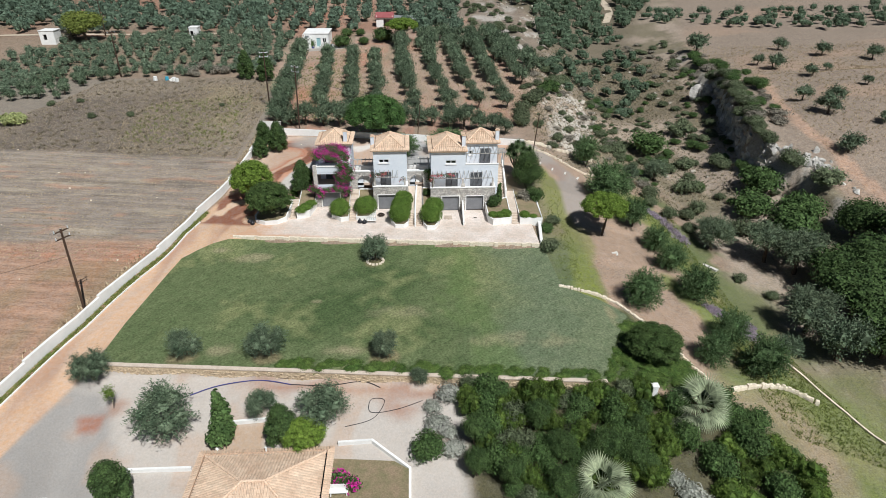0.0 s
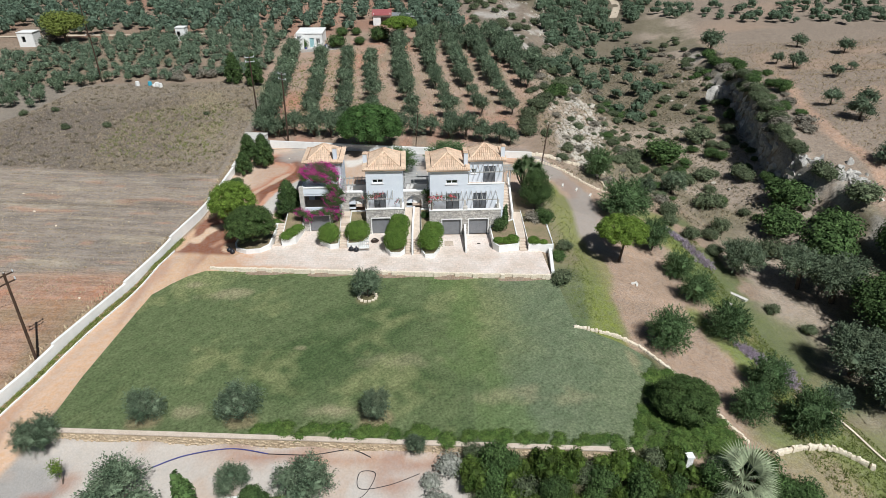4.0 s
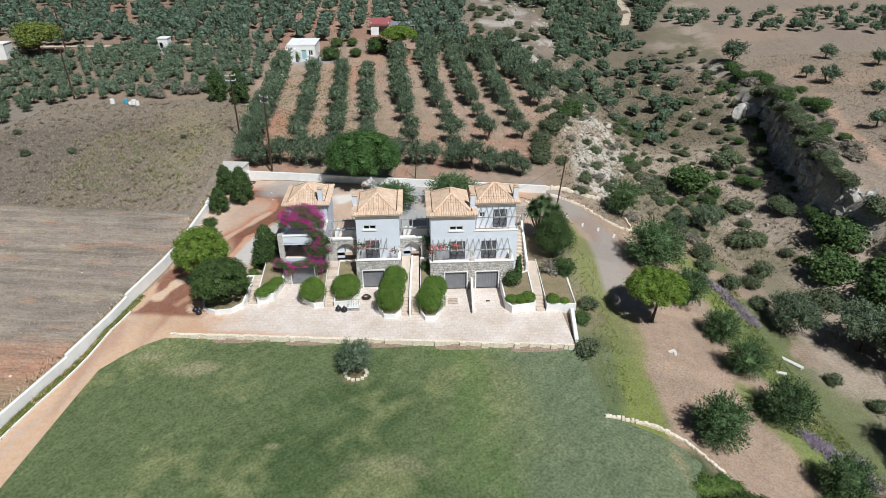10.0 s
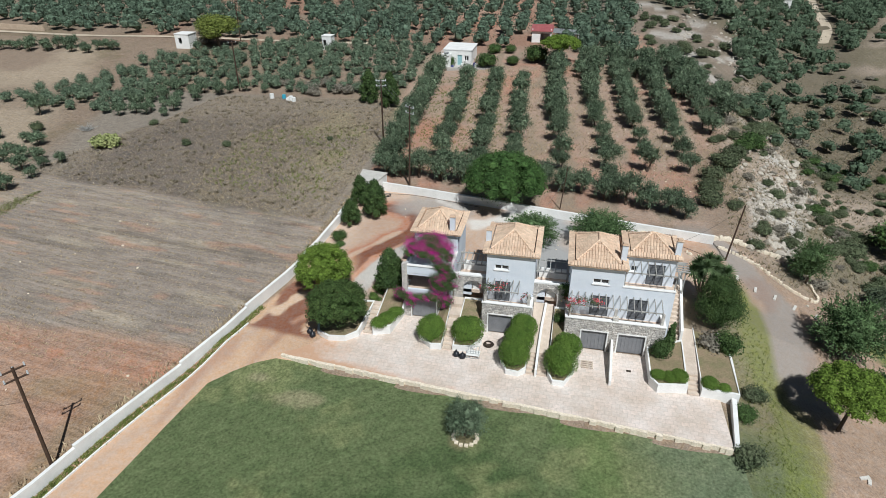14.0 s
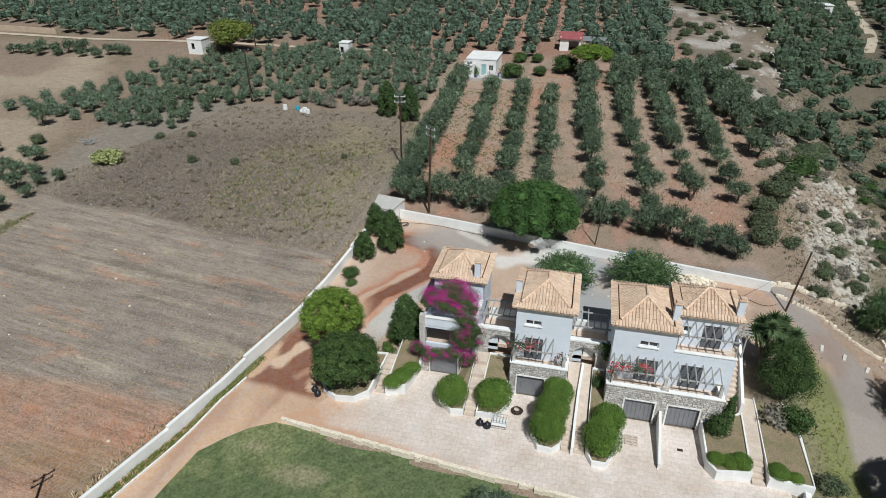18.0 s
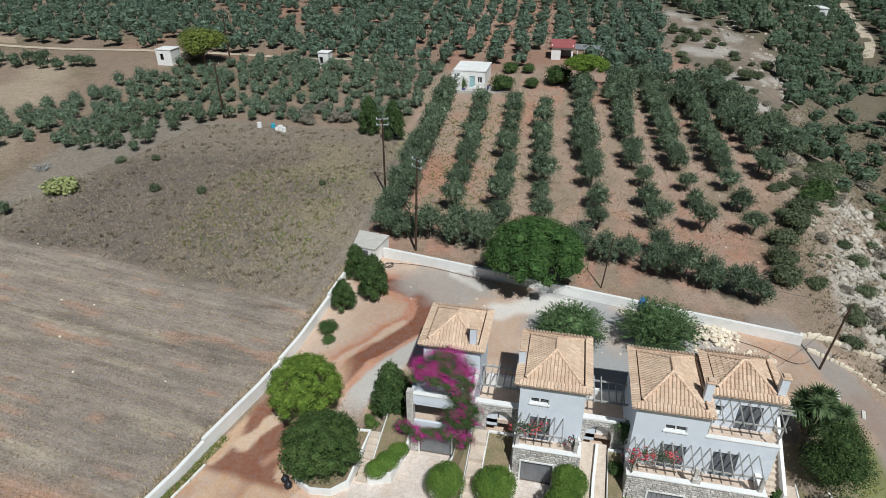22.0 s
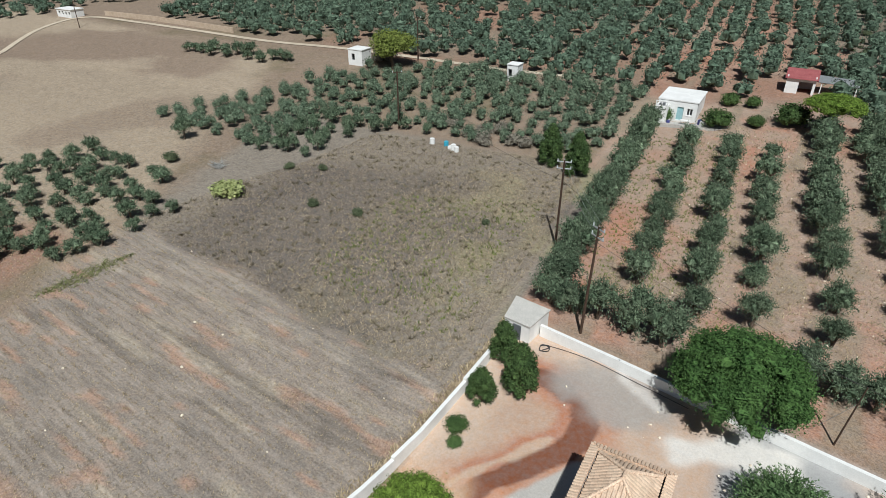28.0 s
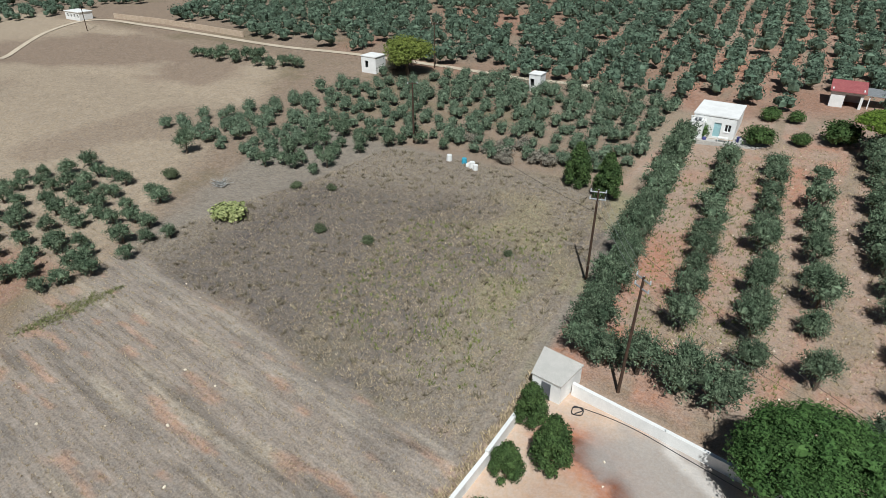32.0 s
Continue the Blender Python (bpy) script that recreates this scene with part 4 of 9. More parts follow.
def chimney(house, x, y, z0, z1):
    s = Solid().box(x - 0.24, y - 0.24, z0, x + 0.24, y + 0.24, z1)
    c = part("chimney", s, plaster, house, "square rendered chimney with a clay cap")
    cap = Solid().box(x - 0.3, y - 0.3, z1, x + 0.3, y + 0.3, z1 + 0.08).box(x - 0.2, y - 0.2, z1 + 0.08, x + 0.2, y + 0.2, z1 + 0.2)
    part("cap", cap, tile_clay, c)


def window(house, x0, x1, z0, z1, y, panes=2):
    w = part("window", Solid().box(x0, y + 0.2, z0, x1, y + 0.22, z1), glass_dark, house, "small white-framed window")
    f = Solid()
    t = 0.07
    f.box(x0, y + 0.1, z0, x1, y + 0.18, z0 + t).box(x0, y + 0.1, z1 - t, x1, y + 0.18, z1).box(x0, y + 0.1, z0 + t, x0 + t, y + 0.18, z1 - t).box(x1 - t, y + 0.1, z0 + t, x1, y + 0.18, z1 - t)
    for i in range(1, panes):
        c = x0 + (x1 - x0) * i / panes
        f.box(c - 0.05, y + 0.1, z0 + t, c + 0.05, y + 0.18, z1 - t)
    part("frame", f, white, w)
    part("sill", Solid().box(x0 - 0.08, y - 0.08, z0 - 0.1, x1 + 0.08, y + 0.1, z0 - 0.01), white, w)


def shutters(house, x0, x1, z0, z1, y):
    part("french_door", Solid().box(x0, y + 0.2, z0, x1, y + 0.22, z1), glass_dark, house, "balcony door behind grey louvred shutters")
    half = (x1 - x0) / 2
    for i in range(2):
        a = x0 + i * half
        rim = Solid().prism([(a + 0.02, y + 0.08), (a + half - 0.02, y + 0.08), (a + half - 0.02, y + 0.1), (a + 0.02, y + 0.1)], z0, z1)
        leaf = part("shutter", rim, shutter_grey, house, "grey louvred shutter")
        for xa, xb, za, zb in ((a + 0.02, a + 0.09, z0, z1), (a + half - 0.09, a + half - 0.02, z0, z1), (a + 0.09, a + half - 0.09, z0, z0 + 0.1), (a + 0.09, a + half - 0.09, z1 - 0.1, z1)):
            part("rail", Solid().box(xa, y + 0.04, za, xb, y + 0.078, zb), shutter_grey, leaf)
        n = 12
        for k in range(n):
            zz = z0 + 0.12 + (z1 - z0 - 0.24) * k / n
            part("slat", Solid().add([(a + 0.09, y + 0.042, zz), (a + half - 0.09, y + 0.042, zz), (a + half - 0.09, y + 0.078, zz + 0.1), (a + 0.09, y + 0.078, zz + 0.1), (a + 0.09, y + 0.055, zz - 0.015), (a + half - 0.09, y + 0.055, zz - 0.015), (a + half - 0.09, y + 0.079, zz + 0.06), (a + 0.09, y + 0.079, zz + 0.06)], [(0, 1, 2, 3), (4, 7, 6, 5), (0, 4, 5, 1), (3, 2, 6, 7), (0, 3, 7, 4), (1, 5, 6, 2)]), shutter_grey, leaf)


def garage_door(house, x0, x1, z1, y):
    g = part("garage_door", Solid().box(x0, y + 0.2, 0.0, x1, y + 0.24, z1), grey_metal, house, "grey roller garage door in a white surround")
    n = 7
    for i in range(n):
        a = x0 + (x1 - x0) * i / n
        part("panel", Solid().box(a + 0.015, y + 0.17, 0.03, a + (x1 - x0) / n - 0.015, y + 0.2, z1 - 0.03), grey_metal, g)
    f = Solid().box(x0 - 0.12, y - 0.07, 0, x0, y + 0.1, z1 + 0.12).box(x1, y - 0.07, 0, x1 + 0.12, y + 0.1, z1 + 0.12).box(x0, y - 0.07, z1, x1, y + 0.1, z1 + 0.12)
    part("surround", f, white, g)


def pergola(house, x0, x1, y0, y1, z, n, wall_z=None):
    """Slanting timbers from the wall to a front beam on short posts."""
    p = part("pergola", Solid().box(x0 - 0.1, y0, z - 0.06, x1 + 0.1, y0 + 0.08, z + 0.04), timber, house, "open pergola of pale grey timbers")
    wz = wall_z or z + 0.25
    for i in range(n):
        x = x0 + (x1 - x0) * i / (n - 1)
        part("rafter", Solid().rod((x, y0 - 0.35, z + 0.04), (x, y1, wz), 0.045, 0.045, 4), timber, p)
    return p


FLOOR1, FLOOR2 = 2.6, 5.35


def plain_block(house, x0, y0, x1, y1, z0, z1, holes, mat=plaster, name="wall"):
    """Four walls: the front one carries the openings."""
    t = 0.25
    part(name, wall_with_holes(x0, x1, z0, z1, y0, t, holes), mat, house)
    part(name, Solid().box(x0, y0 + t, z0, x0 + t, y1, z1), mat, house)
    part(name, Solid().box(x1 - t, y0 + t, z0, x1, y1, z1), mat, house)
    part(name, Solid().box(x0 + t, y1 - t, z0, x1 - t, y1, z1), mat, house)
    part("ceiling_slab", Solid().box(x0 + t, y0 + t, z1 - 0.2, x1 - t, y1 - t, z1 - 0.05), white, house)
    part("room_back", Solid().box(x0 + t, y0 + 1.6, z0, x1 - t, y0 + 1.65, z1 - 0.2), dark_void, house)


def stone_base(house, x0, x1, y0, y1, z1, doors, rng, parapet=0.75):
    holes = [(a, b, 0.0, zt) for a, b, zt in doors]
    b = part("stone_base", wall_with_holes(x0, x1, -0.3, z1, y0, 0.3, [(a, bb, -0.3, zt) for a, bb, zt in doors]), mortar, house, "grey rubble stone base with a terrace parapet")
    part("side_wall", Solid().box(x0, y0 + 0.3, -0.3, x0 + 0.3, y1, z1), stone_face, b)
    part("side_wall", Solid().box(x1 - 0.3, y0 + 0.3, -0.3, x1, y1, z1), stone_face, b)
    tagged(part("stone_facing", rubble_facing(x0, x1, -0.05, z1, y0, [(a - 0.12, bb + 0.12, -0.2, zt + 0.12) for a, bb, zt in doors], rng), stone_face, b), kind="stuff")
    part("balcony_floor", Solid().box(x0 + 0.3, y0 + 0.3, FLOOR1 - 0.2, x1 - 0.3, y1, FLOOR1), terracotta, b, "terracotta tiled balcony floor")
    cap = Solid().box(x0 - 0.04, y0 - 0.08, z1, x1 + 0.04, y0 + 0.34, z1 + 0.07).box(x0 - 0.04, y0 + 0.34, z1, x0 + 0.34, y1, z1 + 0.07).box(x1 - 0.34, y0 + 0.34, z1, x1 + 0.04, y1, z1 + 0.07)
    part("coping", cap, white, b)
    for a, bb, zt in doors:
        garage_door(house, a, bb, zt, y0)
    return b


rs = random.Random(5)

# the eastern house, of two blocks
villa_c = thing("villa", "pale blue two-block villa with stone garages and pergolas", "house", "villas", (28, 10, 0))


def settle(house):
    """Parts are drawn in world places; hang them under their house without moving them."""
    inv = Matrix.Translation(-house.location)
    for o in house.children:
        o.matrix_parent_inverse = inv


stone_base(villa_c, 24.0, 32.65, 6.2, 8.0, 3.3, [(25.55, 27.8, 2.1), (28.8, 31.1, 2.1)], rs)
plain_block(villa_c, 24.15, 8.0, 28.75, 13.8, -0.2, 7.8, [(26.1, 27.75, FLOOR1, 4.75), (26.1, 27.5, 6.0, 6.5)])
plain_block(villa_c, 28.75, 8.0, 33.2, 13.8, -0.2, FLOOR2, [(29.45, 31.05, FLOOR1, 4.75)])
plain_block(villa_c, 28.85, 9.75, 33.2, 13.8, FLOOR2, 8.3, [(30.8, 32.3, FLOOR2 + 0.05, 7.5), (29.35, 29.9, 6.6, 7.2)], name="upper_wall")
shutters(villa_c, 26.1, 27.75, FLOOR1, 4.75, 8.0)
shutters(villa_c, 29.45, 31.05, FLOOR1, 4.75, 8.0)
shutters(villa_c, 30.8, 32.3, FLOOR2 + 0.05, 7.5, 9.75)
window(villa_c, 26.1, 27.5, 6.0, 6.5, 8.0)
window(villa_c, 29.35, 29.9, 6.6, 7.2, 9.75, 1)
part("roof_terrace_floor", Solid().box(28.75, 8.25, FLOOR2, 33.2, 9.75, FLOOR2 + 0.06), terracotta, villa_c, "terracotta roof terrace floor")
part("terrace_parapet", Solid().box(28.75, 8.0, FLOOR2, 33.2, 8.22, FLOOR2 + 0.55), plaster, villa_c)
part("coping", Solid().box(28.7, 7.94, FLOOR2 + 0.55, 33.25, 8.28, FLOOR2 + 0.62), white, villa_c)
hip_roof(villa_c, 24.15, 8.0, 28.6, 13.8, 7.9, 1.25)
hip_roof(villa_c, 28.95, 9.75, 33.2, 13.8, 8.4, 1.15)
chimney(villa_c, 28.55, 9.3, 7.6, 9.5)
chimney(villa_c, 33.15, 10.2, 8.0, 9.9)
pergola(villa_c, 24.4, 28.0, 6.45, 8.0, 4.55, 7, 5.0)
pergola(villa_c, 28.6, 32.2, 6.45, 8.0, 4.55, 7, 5.0)
pergola(villa_c, 28.9, 33.2, 8.2, 9.75, 7.35, 8, 7.75)
for px in (24.3, 28.3, 32.3):
    part("pergola_post", Solid().box(px - 0.12, 6.4, 3.3, px + 0.12, 6.64, 4.5), stone_face, villa_c)
for px in (28.85, 33.1):
    part("pergola_post", Solid().rod((px, 8.24, FLOOR2 + 0.6), (px, 8.24, 7.3), 0.05), timber, villa_c)
part("balcony_pier", Solid().box(28.1, 6.25, 3.3, 28.6, 6.6, 3.75), stone_face, villa_c)
settle(villa_c)

# the middle house
villa_b = thing("villa", "pale blue villa with a stone garage base and one balcony", "house", "villas", (18.6, 10, 0))
stone_base(villa_b, 16.35, 20.95, 7.0, 8.7, 3.3, [(17.0, 19.2, 2.1)], rs)
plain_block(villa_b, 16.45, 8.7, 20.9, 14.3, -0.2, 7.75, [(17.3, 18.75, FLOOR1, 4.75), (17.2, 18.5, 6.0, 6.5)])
shutters(villa_b, 17.3, 18.75, FLOOR1, 4.75, 8.7)
window(villa_b, 17.2, 18.5, 6.0, 6.5, 8.7)
hip_roof(villa_b, 16.45, 8.7, 20.9, 14.3, 7.85, 1.25)
chimney(villa_b, 16.35, 10.6, 7.5, 9.1)
pergola(villa_b, 16.7, 19.6, 7.25, 8.7, 4.55, 6, 5.0)
for px in (16.6, 20.6):
    part("pergola_post", Solid().box(px - 0.12, 7.2, 3.3, px + 0.12, 7.44, 4.5), stone_face, villa_b)
settle(villa_b)

# the western house with two loggias
villa_a = thing("villa", "white and pale blue villa with loggias under a bougainvillea", "house", "villas", (11, 12, 0))
stone_base(villa_a, 8.6, 13.2, 8.1, 9.0, FLOOR1, [(9.35, 11.75, 2.1)], rs)
part("loggia_floor", Solid().box(8.7, 8.2, FLOOR1, 13.1, 11.6, FLOOR1 + 0.08), terracotta, villa_a)
part("pillar", Solid().box(8.45, 8.0, FLOOR1, 8.95, 8.5, 5.95), stone_face, villa_a, "stone corner pillar")
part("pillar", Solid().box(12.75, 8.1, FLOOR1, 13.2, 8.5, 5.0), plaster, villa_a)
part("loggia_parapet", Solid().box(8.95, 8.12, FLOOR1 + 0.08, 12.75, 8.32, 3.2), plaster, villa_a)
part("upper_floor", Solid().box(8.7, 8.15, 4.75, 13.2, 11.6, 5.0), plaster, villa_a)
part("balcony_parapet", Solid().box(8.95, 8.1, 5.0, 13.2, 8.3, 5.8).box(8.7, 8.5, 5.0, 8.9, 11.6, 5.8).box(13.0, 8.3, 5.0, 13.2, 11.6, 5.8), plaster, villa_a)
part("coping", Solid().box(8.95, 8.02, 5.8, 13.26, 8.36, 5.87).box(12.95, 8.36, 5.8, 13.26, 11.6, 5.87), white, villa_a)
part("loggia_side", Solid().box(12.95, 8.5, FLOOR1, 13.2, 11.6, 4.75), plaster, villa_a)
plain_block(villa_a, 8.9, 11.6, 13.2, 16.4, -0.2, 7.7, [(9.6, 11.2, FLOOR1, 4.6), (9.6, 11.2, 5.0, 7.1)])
shutters(villa_a, 9.6, 11.2, FLOOR1, 4.6, 11.6)
shutters(villa_a, 9.6, 11.2, 5.0, 7.1, 11.6)
hip_roof(villa_a, 8.9, 11.6, 13.2, 16.4, 7.8, 1.25)
chimney(villa_a, 12.6, 12.0, 7.5, 9.4)
settle(villa_a)


# ---- courts between the houses ----
def arch_wall(x0, x1, z0, z1, y, depth, cx, half, spring):
    """A wall with one round-headed opening."""
    s = Solid().box(x0, y, z0, cx - half, y + depth, z1).box(cx + half, y, z0, x1, y + depth, z1)
    n = 12
    for k in range(n):
        a0, a1 = math.pi * (1 - k / n), math.pi * (1 - (k + 1) / n)
        xa, xb = cx + half * math.cos(a0), cx + half * math.cos(a1)
        za, zb = spring + half * math.sin(a0), spring + half * math.sin(a1)
        s.prism([(xa, y), (xb, y), (xb, y + depth), (xa, y + depth)], [za, zb, zb, za], z1)
    return s


def court(x0, x1, y0, y1, gate_x, half):
    """A small entrance court: a bridge on a round arch, a white door behind, terracotta floor, pergola at the back."""
    c = thing("entrance_court", "walled entrance court with an arched stone bridge and pergola", "courtyard", "entrance courts", (x0, y0, 0))
    part("arch_wall", arch_wall(x0, x1, 1.2, 4.4, y0, 0.35, gate_x, half, 2.9), stone_face, c, "stone arch wall")
    tagged(part("stone_facing", rubble_facing(x0, x1, 2.2, 4.4, y0, [(gate_x - half - 0.1, gate_x + half + 0.1, 0, 2.9 + half)], rs, 0.28), stone_face, c), kind="stuff")
    part("coping", Solid().box(x0, y0 - 0.06, 4.4, x1, y0 + 0.42, 4.55), white, c)
    part("inner_wall", Solid().box(x0 + 0.1, y0 + 0.42, 2.0, gate_x - 0.2, y0 + 0.6, 4.1), plaster, c)
    part("door", Solid().box(gate_x - 0.1, y0 + 0.5, 2.3, gate_x + 0.75, y0 + 0.56, 4.0), white, c, "white panelled door")
    part("court_floor", Solid().box(x0, y0 + 0.42, 2.3, x1, y1, FLOOR1 + 0.05), terracotta, c)
    part("back_wall", Solid().box(x0 + 0.3, y1, 2.3, x1 - 0.2, y1 + 0.25, 3.7), white, c)
    part("seat_wall", Solid().box(x0 + 0.9, y0 + 1.2, FLOOR1 + 0.05, x1 - 0.9, y0 + 1.6, FLOOR1 + 0.7), white, c)
    pr = part("pergola", Solid().box(x0, y1 - 0.2, 4.7, x1, y1 - 0.1, 4.82), timber, c, "white timber pergola")
    part("beam", Solid().box(x0, y0 + 1.6, 4.7, x1, y0 + 1.7, 4.82), timber, pr)
    for i in range(6):
        xx = x0 + 0.3 + (x1 - x0 - 0.6) * i / 5
        part("rafter", Solid().box(xx - 0.04, y0 + 1.4, 4.82, xx + 0.04, y1 + 0.2, 4.92), timber, pr)
    for xx in (x0 + 0.15, x1 - 0.15):
        part("post", Solid().box(xx - 0.06, y1 - 0.21, 2.6, xx + 0.06, y1 - 0.09, 4.7), timber, pr)
    settle(c)
    for o in c.children_recursive:
        if o.parent is not c:
            o.matrix_parent_inverse = Matrix.Identity(4)
    return c


court(13.2, 16.45, 9.6, 13.6, 15.1, 1.0)
court(20.9, 24.15, 9.6, 13.6, 22.2, 0.95)


# ---- terrace, planters and garden walls ----
def v_y(x, v):
    return v - 0.1 * x


terrace_top = [(-0.6, v_y(-0.6, 0.0)), (37.0, v_y(37.0, 0.0)), (36.9, 6.1), (24.0, 6.3), (20.95, 7.1), (16.35, 7.1), (13.2, 8.2), (8.6, 8.2), (6.2, 5.2), (1.2, 3.6), (-1.6, 1.6)]
single("terrace", Solid().prism(terrace_top, -0.7, 0.0), pave, "pale pink stamped concrete terrace in front of the garages", "terrace", kind="structure")

# a rough stone kerb along the terrace's front edge
kerb = thing("terrace_kerb", "cream rubble stone kerb along the lawn", "kerb", kind="structure")
rk = random.Random(11)
x = -0.8
while x < 36.6:
    w = rk.uniform(0.35, 0.7)
    y = v_y(x, -0.02)
    s = Solid()
    d, h = rk.uniform(0.16, 0.36), rk.uniform(0.04, 0.1)
    sk = rk.uniform(-0.05, 0.05)
    s.prism([(x - 0.01, y - d), (x + w + 0.01, y - 0.1 * w - d + sk), (x + w + 0.01, y - 0.1 * w), (x - 0.01, y)], -0.75, h)
    part("stone", s, cream_stone, kerb)
    x += w


def curb_wall(name, pts, thick, top, mat, label, category, base=-0.6, group=""):
    """A wall along points; top: height above ground (number) or heights for each point."""
    s = Solid()
    n = len(pts)
    nor = []
    for i in range(n):
        a, b = Vector(pts[max(i - 1, 0)]), Vector(pts[min(i + 1, n - 1)])
        t = (b - a).normalized()
        nor.append(Vector((-t.y, t.x)) * thick / 2)
    tops = top if hasattr(top, "__len__") else [ground_z(*p) + top for p in pts]
    for i in range(n - 1):
        p, q = Vector(pts[i]), Vector(pts[i + 1])
        o = [p - nor[i], q - nor[i + 1], q + nor[i + 1], p + nor[i]]
        lo = [min(ground_z(*p), ground_z(*q)) + base] * 4
        s.prism([tuple(k) for k in o], lo, [tops[i], tops[i + 1], tops[i + 1], tops[i]])
    return single(name, s, mat, label, category, group)


def bend(pts, steps=8):
    """A smooth line through points."""
    out = []
    for i in range(len(pts) - 1):
        p0, p1, p2, p3 = (Vector(pts[max(min(k, len(pts) - 1), 0)]) for k in (i - 1, i, i + 1, i + 2))
        for j in range(steps):
            t = j / steps
            out.append(tuple(0.5 * ((2 * p1) + (p2 - p0) * t + (2 * p0 - 5 * p1 + 4 * p2 - p3) * t * t + (3 * p1 - p0 - 3 * p2 + p3) * t ** 3)))
    return out + [tuple(pts[-1])]


def planter(outline, wall_h, soil_h, label):
    """A raised bed: a low white wall round earth. soil_h: heights of the earth at each corner."""
    p = thing("planter", label, "planter", "raised planters", (*outline[0], 0))
    n = len(outline)
    tops = [h + wall_h for h in soil_h]
    c = Vector((sum(a for a, _ in outline) / n, sum(b for _, b in outline) / n))
    for i in range(n):
        j = (i + 1) % n
        a, b = Vector(outline[i]), Vector(outline[j])
        ia, ib = a + (c - a).normalized() * 0.22, b + (c - b).normalized() * 0.22
        part("wall", Solid().prism([tuple(a), tuple(b), tuple(ib), tuple(ia)], -0.3, [tops[i], tops[j], tops[j], tops[i]]), white, p)
    inner = [tuple(Vector(a) + (c - Vector(a)).normalized() * 0.2) for a in outline]
    part("soil", Solid().prism(inner, -0.3, soil_h), soil, p)
    settle(p)
    return p


def steps(x0, x1, y0, y1, z0, z1, n, label, group="garden steps"):
    st = thing("steps", label, "steps", group, (x0, y0, z0))
    for i in range(n):
        ya, yb = y0 + (y1 - y0) * i / n, y0 + (y1 - y0) * (i + 1) / n
        part("step", Solid().box(x0, ya, -0.3, x1, yb, z0 + (z1 - z0) * (i + 1) / n), step_stone, st)
    settle(st)
    return st


# western corner bed under the round trees
planter([(0.9, 4.6), (1.3, 3.4), (2.6, 2.75), (4.2, 2.95), (5.2, 3.9), (5.4, 8.6), (1.6, 8.2)], 0.12, [0.4, 0.4, 0.4, 0.4, 0.5, 0.9, 0.9], "curved white planter with two round trees")
steps(5.45, 6.25, 4.5, 8.4, 0.0, 1.1, 7, "tan stone steps between white planters")
planter([(6.4, 4.4), (8.0, 4.9), (8.55, 8.0), (8.4, 11.5), (6.4, 11.0)], 0.12, [0.8, 0.8, 0.8, 2.0, 2.0], "white planter with a clipped hedge beside the drive")
planter([(10.9, 4.6), (12.2, 3.4), (13.2, 3.5), (13.2, 9.4), (12.2, 9.0), (12.0, 7.4)], 0.1, [0.45, 0.45, 0.5, 2.0, 1.6, 0.9], "white planter with a round clipped bush")
steps(13.25, 14.1, 3.6, 5.6, 0.0, 0.9, 5, "tan stone steps up between white planters")
steps(13.25, 14.3, 5.6, 9.4, 0.9, 2.0, 3, "tan stone path rising to an entrance court")
planter([(14.2, 3.6), (15.8, 3.7), (16.7, 5.0), (16.35, 7.0), (16.3, 9.4), (14.35, 9.4)], 0.1, [0.45, 0.45, 0.5, 1.0, 2.0, 2.0], "white planter with a round clipped bush and a hose")
planter([(18.7, 2.6), (19.3, 1.3), (20.4, 1.2), (21.0, 1.75), (21.0, 9.2), (19.9, 6.9)], 0.1, [0.4, 0.35, 0.35, 0.5, 1.9, 1.2], "narrow white planter filled by a clipped hedge")
steps(21.05, 21.75, 1.7, 3.9, 0.0, 1.0, 6, "tan stone steps beside a white dividing wall")
steps(22.0, 22.75, 1.7, 3.9, 0.0, 1.0, 6, "tan stone steps beside a white dividing wall")
single("path", Solid().prism([(21.05, 3.9), (22.75, 3.9), (22.9, 9.5), (21.05, 9.5)], -0.3, [1.0, 1.0, 2.3, 2.3]), step_stone, "tan stone path rising to an entrance court", "path", kind="structure")
curb_wall("dividing_wall", [(21.86, 1.5), (21.9, 3.9), (22.0, 6.5), (22.2, 9.2)], 0.2, [0.75, 1.35, 1.9, 2.6], white, "low white dividing wall between two flights of steps", "wall")
planter([(22.85, 1.7), (23.3, 0.7), (24.3, 0.7), (25.1, 2.4), (25.0, 4.4), (24.0, 6.1), (23.95, 9.3), (23.0, 9.3)], 0.1, [0.45, 0.35, 0.35, 0.4, 0.7, 1.4, 2.1, 2.1], "curved white planter filled by clipped bushes")
curb_wall("drive_wall", [(28.1, 1.6), (28.3, 6.1)], 0.2, [0.5, 1.5], white, "sloping white wall between two garage drives", "wall")
planter([(31.35, 2.3), (31.9, 1.5), (34.35, 1.9), (34.5, 7.6), (31.35, 6.2)], 0.12, [0.75, 0.75, 0.75, 1.2, 1.0], "white planter with clipped bushes on the corner")
steps(34.45, 35.3, 1.7, 3.7, 0.0, 0.9, 5, "tan stone steps between white planters")
single("path", Solid().prism([(34.4, 3.7), (35.35, 3.7), (35.6, 9.4), (34.5, 9.4)], -0.3, [0.9, 0.9, 1.5, 1.5]), step_stone, "tan stone garden path beside the house", "path", kind="structure")
planter([(35.4, 1.7), (38.3, 1.5), (38.6, 6.6), (37.5, 10.5), (35.6, 10.0)], 0.12, [0.75, 0.75, 0.8, 1.4, 1.5], "white walled bed at the end of the terrace")
